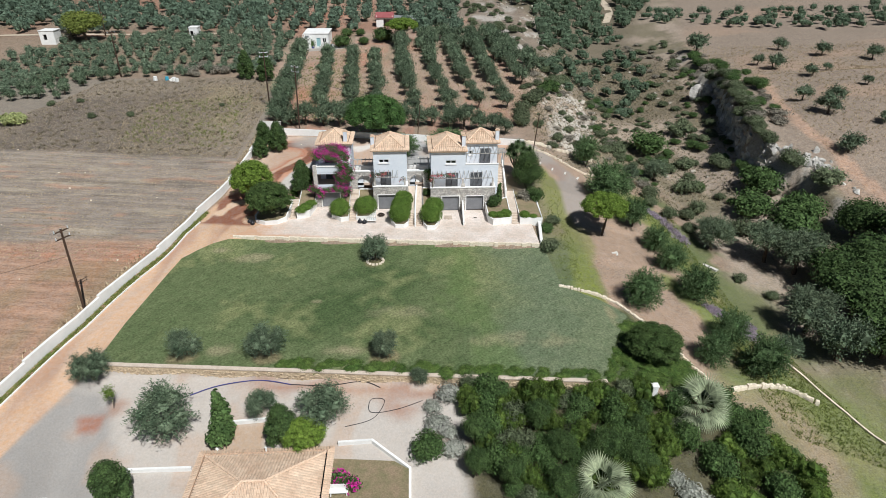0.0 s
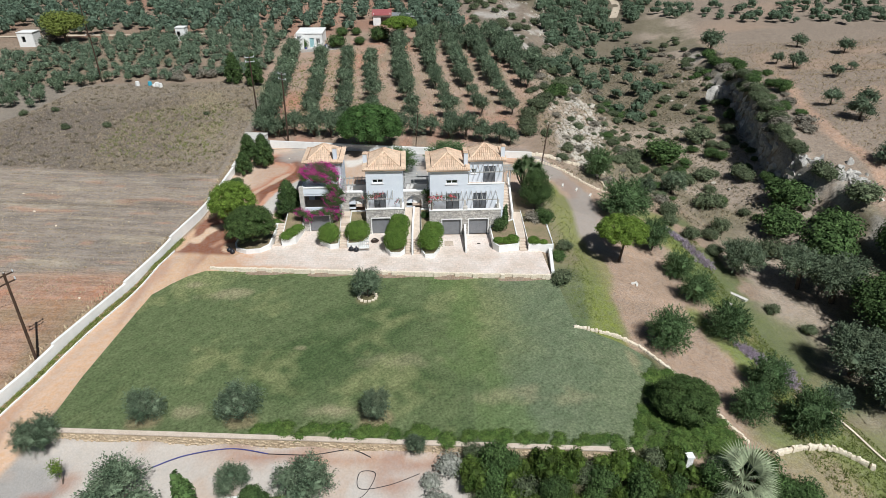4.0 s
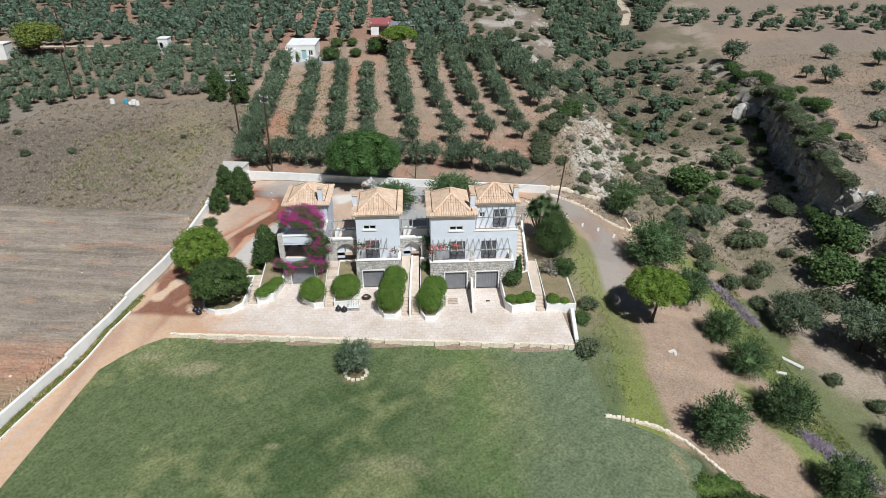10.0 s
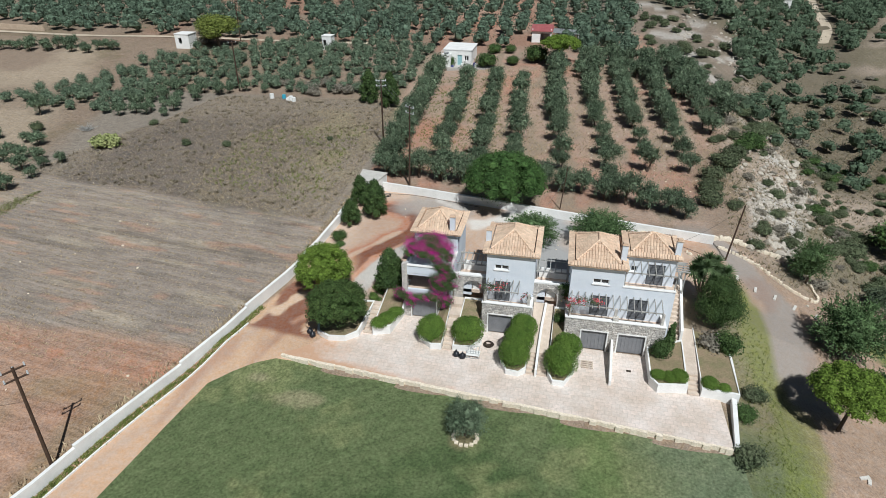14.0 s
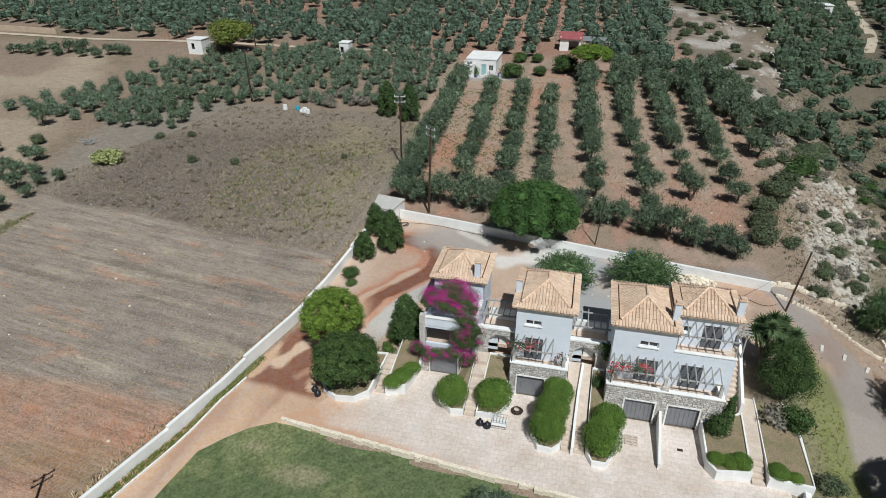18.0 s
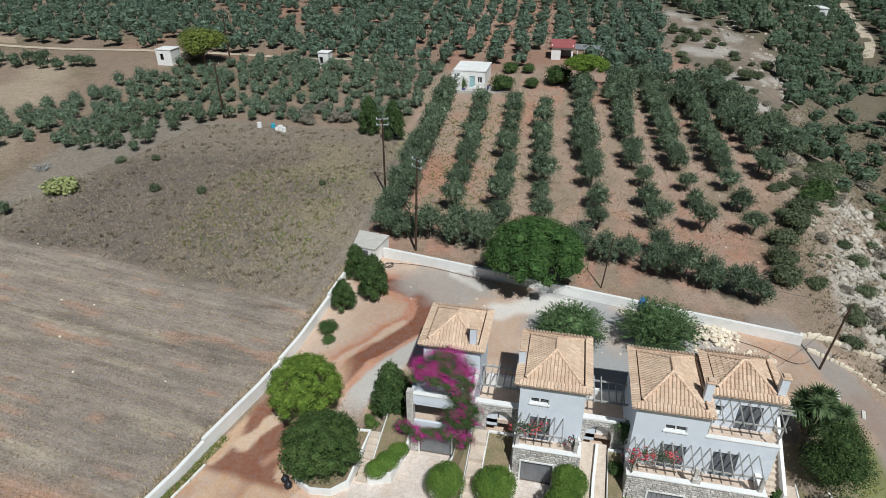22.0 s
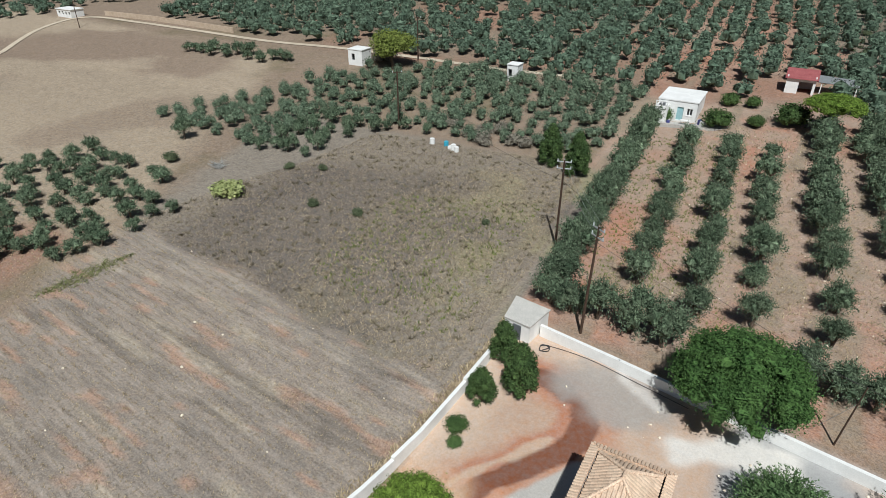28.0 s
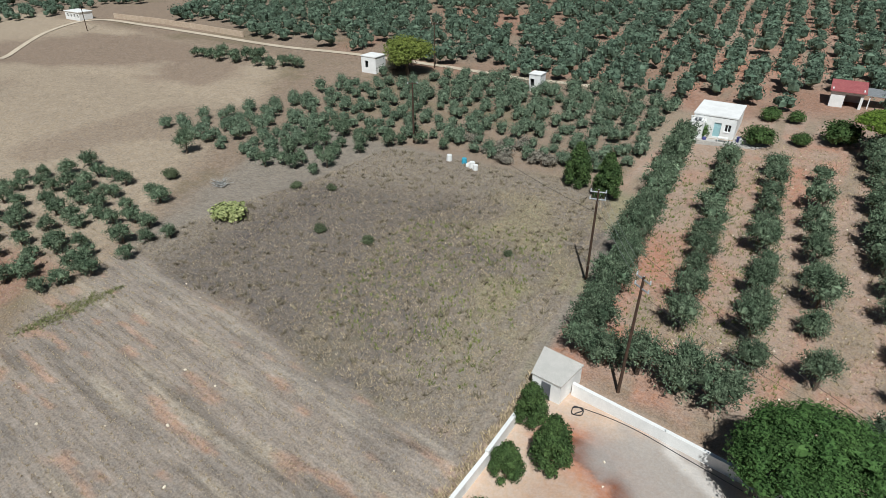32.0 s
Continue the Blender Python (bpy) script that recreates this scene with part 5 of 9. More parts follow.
curb_wall("end_wall", [(37.2, -3.6), (37.9, 1.4)], 0.35, [0.25, 0.5], white, "low white wall closing the terrace's end", "wall")
# outside stair on the eastern gable
st = steps(33.3, 34.2, 7.6, 11.6, 1.4, 4.6, 12, "outside stair against the eastern gable", "gable stair")
single("stair_wall", Solid().prism([(34.2, 7.4), (34.42, 7.4), (34.42, 12.6), (34.2, 12.6)], -0.2, [2.4, 2.4, 5.4, 5.4]), white, "white stair wall against the gable", "wall")
sp = thing("stair_pergola", "small pale timber pergola over a stair head", "pergola", at=(34, 11, 4))
for yy in (10.6, 12.0):
    part("beam", Solid().box(33.25, yy, 6.5, 34.5, yy + 0.1, 6.62), timber, sp)
for i in range(5):
    part("rafter", Solid().box(33.25, 10.4 + i * 0.42, 6.62, 34.65, 10.48 + i * 0.42, 6.7), timber, sp)
for yy in (10.65, 12.05):
    part("post", Solid().box(34.26, yy - 0.05, 4.0, 34.36, yy + 0.05, 6.5), timber, sp)
settle(sp)

# ---- boundary walls ----
bw = thing("boundary_wall", "white rendered boundary wall stepping down along a sandy road", "wall", at=(-10, -10, 0))
joints = [-40, -31.5, -22.6, -13.2, -3.3, 4.6, 13.6, 22.4, 30.6]
for ya, yb in zip(joints, joints[1:]):
    za, zb = ground_z(float(wall_x(ya)) + 0.4, ya) + 1.22, ground_z(float(wall_x(yb)) + 0.4, yb) + 0.98
    for k in range(3):
        y0, y1 = ya + (yb - ya) * k / 3, ya + (yb - ya) * (k + 1) / 3
        a, b = Vector((float(wall_x(y0)), y0)), Vector((float(wall_x(y1)), y1))
        t = (b - a).normalized()
        nn, e = Vector((-t.y, t.x)) * 0.15, t * 0.02
        z0, z1 = za + (zb - za) * k / 3, za + (zb - za) * (k + 1) / 3
        lo = min(ground_z(*a), ground_z(*b)) - 0.5
        part("wall_bay", Solid().prism([tuple(a - nn - e), tuple(b - nn + e), tuple(b + nn + e), tuple(a + nn - e)], lo, [z0, z1, z1, z0]), white, bw)
settle(bw)
curb_wall("road_curb", [(float(wall_x(yy)) + 0.95, yy) for yy in np.arange(-40, 4.5, 1.4)], 0.13, 0.12, white, "thin white concrete curb beside the road", "kerb")
hut = thing("pump_house", "small white flat-roofed pump house at the wall corner", "hut", at=(-2, 32, 2.2))
part("wall", Solid().prism([(-3.35, 30.35), (-0.85, 30.0), (-0.3, 33.2), (-3.75, 33.75)], 2.0, 4.3), white, hut)
part("roof", Solid().prism([(-3.43, 30.27), (-0.8, 29.9), (-0.2, 33.28), (-3.83, 33.85)], 4.304, 4.42), material("grey_screed", srgb(188, 186, 180), srgb(204, 200, 194), 1.2, 0.9, 0.2), hut, "grey screed slab roof")
part("door", Solid().prism([(-2.5, 30.18), (-1.7, 30.07), (-1.7, 30.15), (-2.5, 30.26)], 2.3, 4.05), shutter_grey, hut, "grey metal door")
settle(hut)
back = thing("rear_wall", "white rendered rear wall stepping down beside the yard", "wall", at=(20, 28, 2))
ends = [(-0.4, 31.6), (7, 30.3), (14, 29.0), (21, 27.7), (28, 26.4), (34, 25.3), (39.6, 24.3)]
for (xa, ya), (xb, yb) in zip(ends, ends[1:]):
    top = max(ground_z(xa, ya), ground_z(xb, yb)) + 1.0
    part("wall_bay", Solid().prism([(xa, ya - 0.16), (xb + 0.05, yb - 0.16), (xb + 0.05, yb + 0.16), (xa, ya + 0.16)], 1.2, top), white, back)
settle(back)

wall_rubble = material("tan_rubble", srgb(178, 158, 132), srgb(200, 182, 156), 2.4, 0.95, 0.6, 7.0, island=0.14, fine=0.25)
# retaining wall below the lawn, of cream stones with a white cap
ret = thing("retaining_wall", "cream rubble retaining wall with a pale cap below the lawn", "wall", at=(15, -24, -2))
for i in range(24):
    xa = -7.6 + i * 1.93
    xb = xa + 1.93
    s = Solid().prism([(xa, v_y(xa, -23.35)), (xb, v_y(xb, -23.35)), (xb, v_y(xb, -22.92)), (xa, v_y(xa, -22.92))], -3.6, -1.68)
    part("wall_bay", s, wall_rubble, ret)
    part("cap", Solid().prism([(xa, v_y(xa, -23.4)), (xb, v_y(xb, -23.4)), (xb, v_y(xb, -22.95)), (xa, v_y(xa, -22.95))], -1.68, -1.6 + 0.02 * rk.random()), step_stone, ret)
stones = Solid()
for i in range(800):
    xa, w, h = rk.uniform(-7.4, 38), rk.uniform(0.14, 0.36), rk.uniform(0.1, 0.2)
    z = rk.uniform(-3.1, -1.95)
    y = v_y(xa, -23.36)
    stones.add([(xa, y, z), (xa + w, y - 0.1 * w, z), (xa + w, y - 0.1 * w, z + h), (xa, y, z + h), (xa + 0.05, y - 0.07, z + 0.04), (xa + w - 0.05, y - 0.1 * w - 0.07, z + 0.04), (xa + w - 0.05, y - 0.1 * w - 0.07, z + h - 0.04), (xa + 0.05, y - 0.07, z + h - 0.04)], [(4, 5, 6, 7), (0, 1, 5, 4), (1, 2, 6, 5), (2, 3, 7, 6), (3, 0, 4, 7)])
tagged(part("stones", stones, wall_rubble, ret), kind="stuff")
settle(ret)


def stone_row(name, pts, label, size=0.5, hgt=0.45):
    """A dry wall of single rough stones along a line."""
    w = thing(name, label, "stone wall", "dry stone walls", (*pts[0], ground_z(*pts[0])))
    line = bend(pts, 10)
    acc = 0.0
    for a, b in zip(line, line[1:]):
        a, b = Vector(a), Vector(b)
        ln = (b - a).length
        acc += ln
        if acc < size * 0.62:
            continue
        acc = 0.0
        ang = math.atan2(b.y - a.y, b.x - a.x) + rk.uniform(-0.2, 0.2)
        s = Solid()
        L, W, H = size * rk.uniform(0.42, 0.6), size * rk.uniform(0.3, 0.5), hgt * rk.uniform(0.7, 1.2)
        base = [(L, W), (-L, W * 0.9), (-L * 0.95, -W), (L * 0.9, -W * 0.95)]
        z = ground_z(a.x, a.y)
        rot = [(a.x + px * math.cos(ang) - py * math.sin(ang), a.y + px * math.sin(ang) + py * math.cos(ang)) for px, py in base]
        top = [(a.x + (px - a.x) * 0.75, a.y + (py - a.y) * 0.75, z + H * rk.uniform(0.85, 1.1)) for px, py in rot]
        s.add([(px, py, z - 0.3) for px, py in rot] + [(px, py, z + H * 0.6) for px, py in rot] + top, [(0, 1, 5, 4), (1, 2, 6, 5), (2, 3, 7, 6), (3, 0, 4, 7), (4, 5, 9, 8), (5, 6, 10, 9), (6, 7, 11, 10), (7, 4, 8, 11), (8, 9, 10, 11)])
        part("stone", s, cream_stone, w)
    settle(w)


stone_row("lawn_edge_wall", [(37.6, -11.7), (41.0, -12.1), (43.6, -13.4), (45.6, -16.0), (47.2, -18.8), (48.5, -22.0), (50.0, -24.6)], "curved cream stone edging round the lawn's end", 0.36, 0.3)
stone_row("terrace_edge_wall", [(51.8, -25.2), (55.0, -24.3), (58.0, -24.4), (60.6, -26.0)], "curved cream dry stone wall on the slope", 0.42, 0.5)
stone_row("path_edge_wall", [(40.2, 23.8), (43.8, 23.3), (46.8, 21.1), (49.5, 20.2), (50.6, 21.4), (50.4, 24.0)], "cream stone edging along a gravel path", 0.34, 0.3)
stone_row("bank_wall", [(39.8, 25.2), (42.0, 26.2), (45.0, 26.5), (48.5, 26.8), (52.5, 27.4)], "low cream dry stone wall at the foot of the bank", 0.42, 0.45)
curb_wall("lower_path_curb", bend([(60.4, -18.4), (61.2, -21.4), (62.4, -25.0), (64.6, -29.0), (69, -38)], 6), 0.2, 0.2, cream_stone, "pale stone curb along a lower path", "kerb")


# ---- plants ----
bark = material("bark", srgb(104, 92, 80), srgb(76, 66, 58), 3.0, 0.95, 0.6, 18.0, fine=0.3)


def leaf_mat(name, a, b, obrand=0.12, island=0.35):
    m = material(name, a, b, 0.9, 0.75, 0.0, 6.0, island=island, obrand=obrand, spec=0.14, fine=0.18)
    return m


olive_leaf = leaf_mat("olive_leaves", srgb(70, 88, 68), srgb(112, 126, 102), 0.16, 0.6)
grey_olive_leaf = leaf_mat("silver_olive_leaves", srgb(84, 100, 80), srgb(112, 124, 98), 0.1, 0.45)
dark_leaf = leaf_mat("dark_green_leaves", srgb(60, 82, 46), srgb(82, 104, 60), 0.16, 0.5)
deep_leaf = leaf_mat("deep_green_leaves", srgb(56, 76, 44), srgb(78, 98, 56), 0.1, 0.5)
mulberry_leaf = leaf_mat("mulberry_leaves", srgb(68, 92, 58), srgb(98, 120, 80), 0.12, 0.5)
pine_leaf = leaf_mat("bright_pine_needles", srgb(86, 110, 44), srgb(112, 134, 58), 0.05, 0.5)
hedge_leaf = leaf_mat("clipped_hedge_leaves", srgb(80, 108, 46), srgb(106, 132, 60), 0.05, 0.4)
scrub_leaf = leaf_mat("scrub_leaves", srgb(76, 88, 64), srgb(102, 110, 84), 0.2, 0.45)
grey_scrub = leaf_mat("grey_scrub_leaves", srgb(120, 116, 104), srgb(140, 134, 122))
carob_leaf = leaf_mat("carob_leaves", srgb(54, 80, 42), srgb(74, 100, 54), 0.1, 0.45)
magenta = leaf_mat("magenta_bracts", srgb(168, 30, 122), srgb(206, 66, 160), 0.0, 0.4)
red_flower = leaf_mat("red_bracts", srgb(176, 60, 70), srgb(200, 96, 100), 0.0, 0.3)
palm_leaf = leaf_mat("silver_palm_fronds", srgb(128, 140, 112), srgb(150, 158, 128))
lavender = leaf_mat("lavender_bush", srgb(140, 144, 132), srgb(160, 160, 152))


def crown(name, lobes, leaves, size, mat, rng, aspect=0.45, rough=0.14, core=0.7, second=None, share=0.0, up=0.25, rings=(6, 4)):
    """Leaf clumps spread over lobes round a dense core. lobes: x, y, z, rx, ry, rz."""
    lob = np.array(lobes, float)
    area = (lob[:, 3] * lob[:, 4] + lob[:, 4] * lob[:, 5] + lob[:, 3] * lob[:, 5])
    pick = rng.choice(len(lob), leaves, p=area / area.sum())
    d = rng.normal(size=(leaves, 3))
    d /= np.linalg.norm(d, axis=1)[:, None]
    d[:, 2] = np.where((d[:, 2] < -0.45), -d[:, 2], d[:, 2])
    r = 1 + rough * rng.normal(size=leaves)
    centre = lob[pick, :3] + lob[pick, 3:] * d * r[:, None]
    nrm = d / lob[pick, 3:] * lob[pick, 3:].mean(1)[:, None] + rng.normal(scale=0.55, size=(leaves, 3)) + np.array([0, 0, up])
    nrm /= np.linalg.norm(nrm, axis=1)[:, None]
    t = np.cross(nrm, rng.normal(size=(leaves, 3)))
    t /= np.linalg.norm(t, axis=1)[:, None] + 1e-9
    b = np.cross(nrm, t)
    s = size * rng.uniform(0.6, 1.4, leaves)[:, None]
    leaf = np.stack([centre + t * s * 1.3, centre - t * s * 0.7 + b * s * aspect * 1.2, centre - t * s * 0.7 - b * s * aspect * 1.2 + nrm * s * 0.2], 1)
    verts = leaf.reshape(-1, 3)
    faces = np.arange(3 * leaves).reshape(-1, 3)
    me = bpy.data.meshes.new(name)
    vs, fs = verts.tolist(), faces.tolist()
    # the core of each lobe
    if core > 0:
        nu, nv = rings
        for lx, ly, lz, rx, ry, rz in lob.tolist():
            k = len(vs)
            jit = 1 + 0.12 * rng.normal(size=(nv + 1, nu))
            for j in range(nv + 1):
                th = math.pi * j / nv
                for i in range(nu):
                    ph = 2 * math.pi * i / nu
                    q = core * (jit[j, i] if 0 < j < nv else 1.0)
                    vs.append((lx + rx * q * math.sin(th) * math.cos(ph), ly + ry * q * math.sin(th) * math.sin(ph), lz + rz * q * math.cos(th)))
            shell = vs[k:]
            del vs[k:]
            for j in range(nv):
                for i in range(nu):
                    p0, p1, p2, p3 = j * nu + i, (j + 1) * nu + i, (j + 1) * nu + (i + 1) % nu, j * nu + (i + 1) % nu
                    for face in ((p0, p1, p2), (p0, p2, p3)):
                        m = len(vs)
                        vs += [shell[q] for q in face]
                        fs.append((m, m + 1, m + 2))
    me.from_pydata(vs, [], fs)
    me.materials.append(mat)
    if second is not None:
        me.materials.append(second)
        idx = np.zeros(len(fs), np.int32)
        drift = wobble(centre[:, 0] + 0.7 * centre[:, 2], centre[:, 1] * 0.9 + centre[:, 2], 0.5, 41) + rng.normal(scale=0.4, size=leaves)
        idx[:leaves] = drift > np.quantile(drift, 1 - share)
        me.polygons.foreach_set("material_index", idx)
    me.update()
    return me


def trunk_mesh(name, h, r, spread, rng, limbs=4, lean=0.1):
    s = Solid()
    k = Vector((rng.normal() * lean * h, rng.normal() * lean * h, h * 0.55))
    s.rod((0, 0, -0.3), tuple(k), r, r * 0.7, 7)
    for i in range(limbs):
        a = 2 * math.pi * (i + rng.random() * 0.6) / limbs
        e = k + Vector((math.cos(a) * spread * rng.uniform(0.5, 0.9), math.sin(a) * spread * rng.uniform(0.5, 0.9), h * rng.uniform(0.4, 0.7)))
        s.rod(tuple(k), tuple(e), r * 0.55, r * 0.22, 5)
    return s.mesh(name, bark)


def lobes_dome(rng, n, radius, z, rise, lobe):
    """Small billows over a dome, with a body inside."""
    out = [(0, 0, z, radius * 0.8, radius * 0.8, rise * 0.8)]
    for i in range(n):
        h = (i + 0.5) / n * 1.15 - 0.15
        a, c = 2.4 * i + rng.uniform(-0.4, 0.4), math.sqrt(max(0.0, 1 - h * h))
        rr = lobe * rng.uniform(0.8, 1.25)
        q = radius - rr * rng.uniform(0.35, 0.85)
        out.append((q * c * math.cos(a), q * c * math.sin(a), z + (rise - rr * 0.55) * h, rr, rr, rr * 0.8))
    return out


def lobes_round(rng, n, radius, z, zr, lobe=0.55, flat=0.8):
    """n lobes spread inside a round crown."""
    out = []
    for i in range(n):
        a, q = 2 * math.pi * (i + rng.random() * 0.8) / n, radius * (1 - lobe) * rng.uniform(0.7, 1.1)
        rr = radius * lobe * rng.uniform(0.8, 1.15)
        out.append((q * math.cos(a), q * math.sin(a), z + zr * rng.uniform(-0.5, 0.5), rr, rr, rr * flat))
    out.append((0, 0, z + zr * 0.4, radius * 0.6, radius * 0.6, radius * 0.55 * flat))
    return out


def lobes_column(rng, n=30):
    """Uneven tufts round an upright column."""
    out = [(0, 0, 0.4, 0.17, 0.17, 0.34)]
    for i in range(n):
        z = 0.1 + 0.78 * (i + 0.5) / n
        a, w = 2.4 * i + rng.uniform(-0.5, 0.5), 0.28 * max(0.18, 1 - ((z - 0.28) / 0.66) ** 2)
        r = rng.uniform(0.07, 0.13)
        out.append(((w - r * 0.5) * math.cos(a), (w - r * 0.5) * math.sin(a), z, r, r, r * 1.2))
    return out


class Kind:
    """Variants of one plant, each with a trunk and a crown mesh."""

    def __init__(self, name, category, variants):
        self.name, self.category, self.variants, self.count = name, category, variants, 0

    def put(self, x, y, scale, turn, label, group="", zscale=1.0, z=None):
        tr, cr = self.variants[self.count % len(self.variants)]
        self.count += 1
        ob = thing(self.name, label, self.category, group)
        ob.matrix_basis = Matrix.LocRotScale((x, y, (ground_z(x, y) if z is None else z)), Euler((0, 0, turn)), (scale, scale, scale * zscale))
        if tr:
            part("trunk", tr, None, ob)
        part("crown", cr, None, ob)
        return ob


def variants(n, seed, make):
    return [make(np.random.default_rng(seed + i)) for i in range(n)]


def shoots(g, n, per, mat, size):
    """A crown of long leafy shoots that radiate up and outwards."""
    lobes, tilt = [(0, 0, 1.2, 0.5, 0.5, 0.45), (0, 0, 0.75, 0.6, 0.6, 0.45), (0.25, 0.1, 1.25, 0.42, 0.42, 0.4), (-0.25, -0.05, 1.2, 0.42, 0.42, 0.4), (0, 0.25, 1.25, 0.4, 0.4, 0.4), (0, -0.25, 1.15, 0.4, 0.4, 0.4)], []
    for i in range(n):
        a, e = g.uniform(0, 6.28), math.asin(g.uniform(-0.62, 0.98))
        d = np.array([math.cos(a) * math.cos(e), math.sin(a) * math.cos(e), math.sin(e)])
        reach = g.uniform(0.85, 1.12)
        for k in range(per):
            q = reach * (0.45 + 0.55 * k / (per - 1))
            tilt.append((np.array([0, 0, 1.0]) + d * q + g.normal(scale=0.05, size=3) * (1.2 - 0.7 * k / per), d))
    base = crown("proto", lobes, 700, size, mat, g, core=0.9)
    vs = [tuple(v.co) for v in base.vertices]
    fs = [tuple(f.vertices) for f in base.polygons]
    bpy.data.meshes.remove(base)
    for c, d in tilt:
        t = d + g.normal(scale=0.55, size=3) + np.array([0, 0, 0.25])
        t /= np.linalg.norm(t)
        b = np.cross(t, g.normal(size=3))
        b *= size * 0.5 / (np.linalg.norm(b) + 1e-9)
        s = size * g.uniform(0.7, 1.4)
        k = len(vs)
        vs += [tuple(c + t * s * 1.3), tuple(c - t * s * 0.6 + b), tuple(c - t * s * 0.6 - b)]
        fs.append((k, k + 1, k + 2))
    me = bpy.data.meshes.new("crown")
    me.from_pydata(vs, [], fs)
    me.materials.append(mat)
    return me


def sprigs(g, hubs, n, per, mat, size, core=0.68, fan=0.35):
    """A ragged crown: leafy sprigs that spray out of several hubs. hubs: x, y, z, r."""
    h = np.array(hubs, float)
    base = crown("proto", [(x, y, z, r, r, r) for x, y, z, r in hubs], 60, size, mat, g, core=core)
    v0 = np.array([tuple(v.co) for v in base.vertices])
    f0 = [tuple(f.vertices) for f in base.polygons]
    bpy.data.meshes.remove(base)
    pick = g.choice(len(h), n, p=h[:, 3] ** 2 / (h[:, 3] ** 2).sum())
    d = g.normal(size=(n, 3)) + np.array([0, 0, 0.35])
    d /= np.linalg.norm(d, axis=1)[:, None]
    reach = h[pick, 3] * g.uniform(0.85, 1.3, n)
    k = np.linspace(0.42, 1.0, per)
    c = (h[pick, None, :3] + d[:, None, :] * (reach[:, None] * k)[..., None]).reshape(-1, 3)
    c[:, 2] -= np.repeat(reach * 0.12, per) * np.tile(k ** 3, n)
    c += g.normal(scale=size * 1.15, size=c.shape)
    t = np.repeat(d, per, 0) + g.normal(scale=fan * 1.6, size=c.shape)
    t /= np.linalg.norm(t, axis=1)[:, None]
    b = np.cross(t, g.normal(size=c.shape))
    b *= (size * 0.5 / (np.linalg.norm(b, axis=1) + 1e-9))[:, None]
    s = size * g.uniform(0.7, 1.4, len(c))[:, None]
    tri = np.stack([c + t * s * 1.3, c - t * s * 0.6 + b, c - t * s * 0.6 - b], 1).reshape(-1, 3)
    me = bpy.data.meshes.new("crown")
    me.from_pydata(v0.tolist() + tri.tolist(), [], f0 + (np.arange(len(tri)).reshape(-1, 3) + len(v0)).tolist())
    me.materials.append(mat)
    return me


def olive_hubs(g, n, rad=0.5, r=0.5):
    out = [(0, 0, 1.2, r * 1.1)]
    for i in range(n):
        a = 2 * math.pi * (i + g.uniform(-0.3, 0.3)) / n
        q = rad * g.uniform(0.75, 1.15)
        out.append((q * math.cos(a), q * math.sin(a), g.uniform(0.75, 1.25), r * g.uniform(0.8, 1.15)))
    return out


# unit plants: crown radius about 1 m, to be scaled
olive = Kind("olive_tree", "olive tree", variants(5, 100, lambda g: (trunk_mesh("trunk", 1.0, 0.09, 0.6, g), sprigs(g, olive_hubs(g, 5), 230, 14, olive_leaf, 0.05, 0.5))))
small_olive = Kind("olive_tree", "olive tree", variants(4, 105, lambda g: (trunk_mesh("trunk", 1.0, 0.09, 0.6, g, 3), sprigs(g, olive_hubs(g, 5), 125, 11, olive_leaf, 0.068, 0.56))))
fine_olive = Kind("olive_tree", "olive tree", variants(3, 110, lambda g: (trunk_mesh("trunk", 1.0, 0.08, 0.6, g), sprigs(g, olive_hubs(g, 7, 0.55, 0.46), 520, 15, olive_leaf, 0.036, 0.5))))
silver_olive = Kind("silver_olive_tree", "olive tree", variants(2, 120, lambda g: (trunk_mesh("trunk", 1.0, 0.09, 0.6, g), sprigs(g, olive_hubs(g, 8, 0.56, 0.44), 560, 15, grey_olive_leaf, 0.036, 0.5))))
mulberry = Kind("mulberry_tree", "tree", variants(3, 140, lambda g: (trunk_mesh("trunk", 1.1, 0.07, 0.5, g, 6), shoots(g, 330, 20, mulberry_leaf, 0.042))))
sapling = Kind("young_tree", "tree", variants(1, 155, lambda g: (trunk_mesh("trunk", 1.5, 0.035, 0.5, g, 5), sprigs(g, [(0, 0, 1.5, 0.45), (0.3, 0.1, 1.2, 0.35), (-0.3, 0.05, 1.3, 0.35)], 60, 9, pine_leaf, 0.055, 0.2))))
yard_mulberry = Kind("mulberry_tree", "tree", variants(2, 150, lambda g: (trunk_mesh("trunk", 1.0, 0.06, 0.5, g, 6), shoots(g, 420, 26, mulberry_leaf, 0.036))))
dense = Kind("evergreen_tree", "tree", variants(3, 160, lambda g: (trunk_mesh("trunk", 0.9, 0.09, 0.5, g), crown("crown", lobes_round(g, 9, 1.0, 0.95, 0.55, 0.5, 0.9), 5200, 0.036, deep_leaf, g, rough=0.14, aspect=0.6))))
planter_tree = Kind("evergreen_tree", "tree", variants(1, 165, lambda g: (trunk_mesh("trunk", 0.9, 0.06, 0.5, g), crown("crown", lobes_dome(g, 80, 1.0, 0.95, 0.95, 0.22), 15000, 0.025, leaf_mat("fig_green_leaves", srgb(56, 76, 40), srgb(78, 96, 54), 0.0, 0.45), g, rough=0.12, aspect=0.6))))
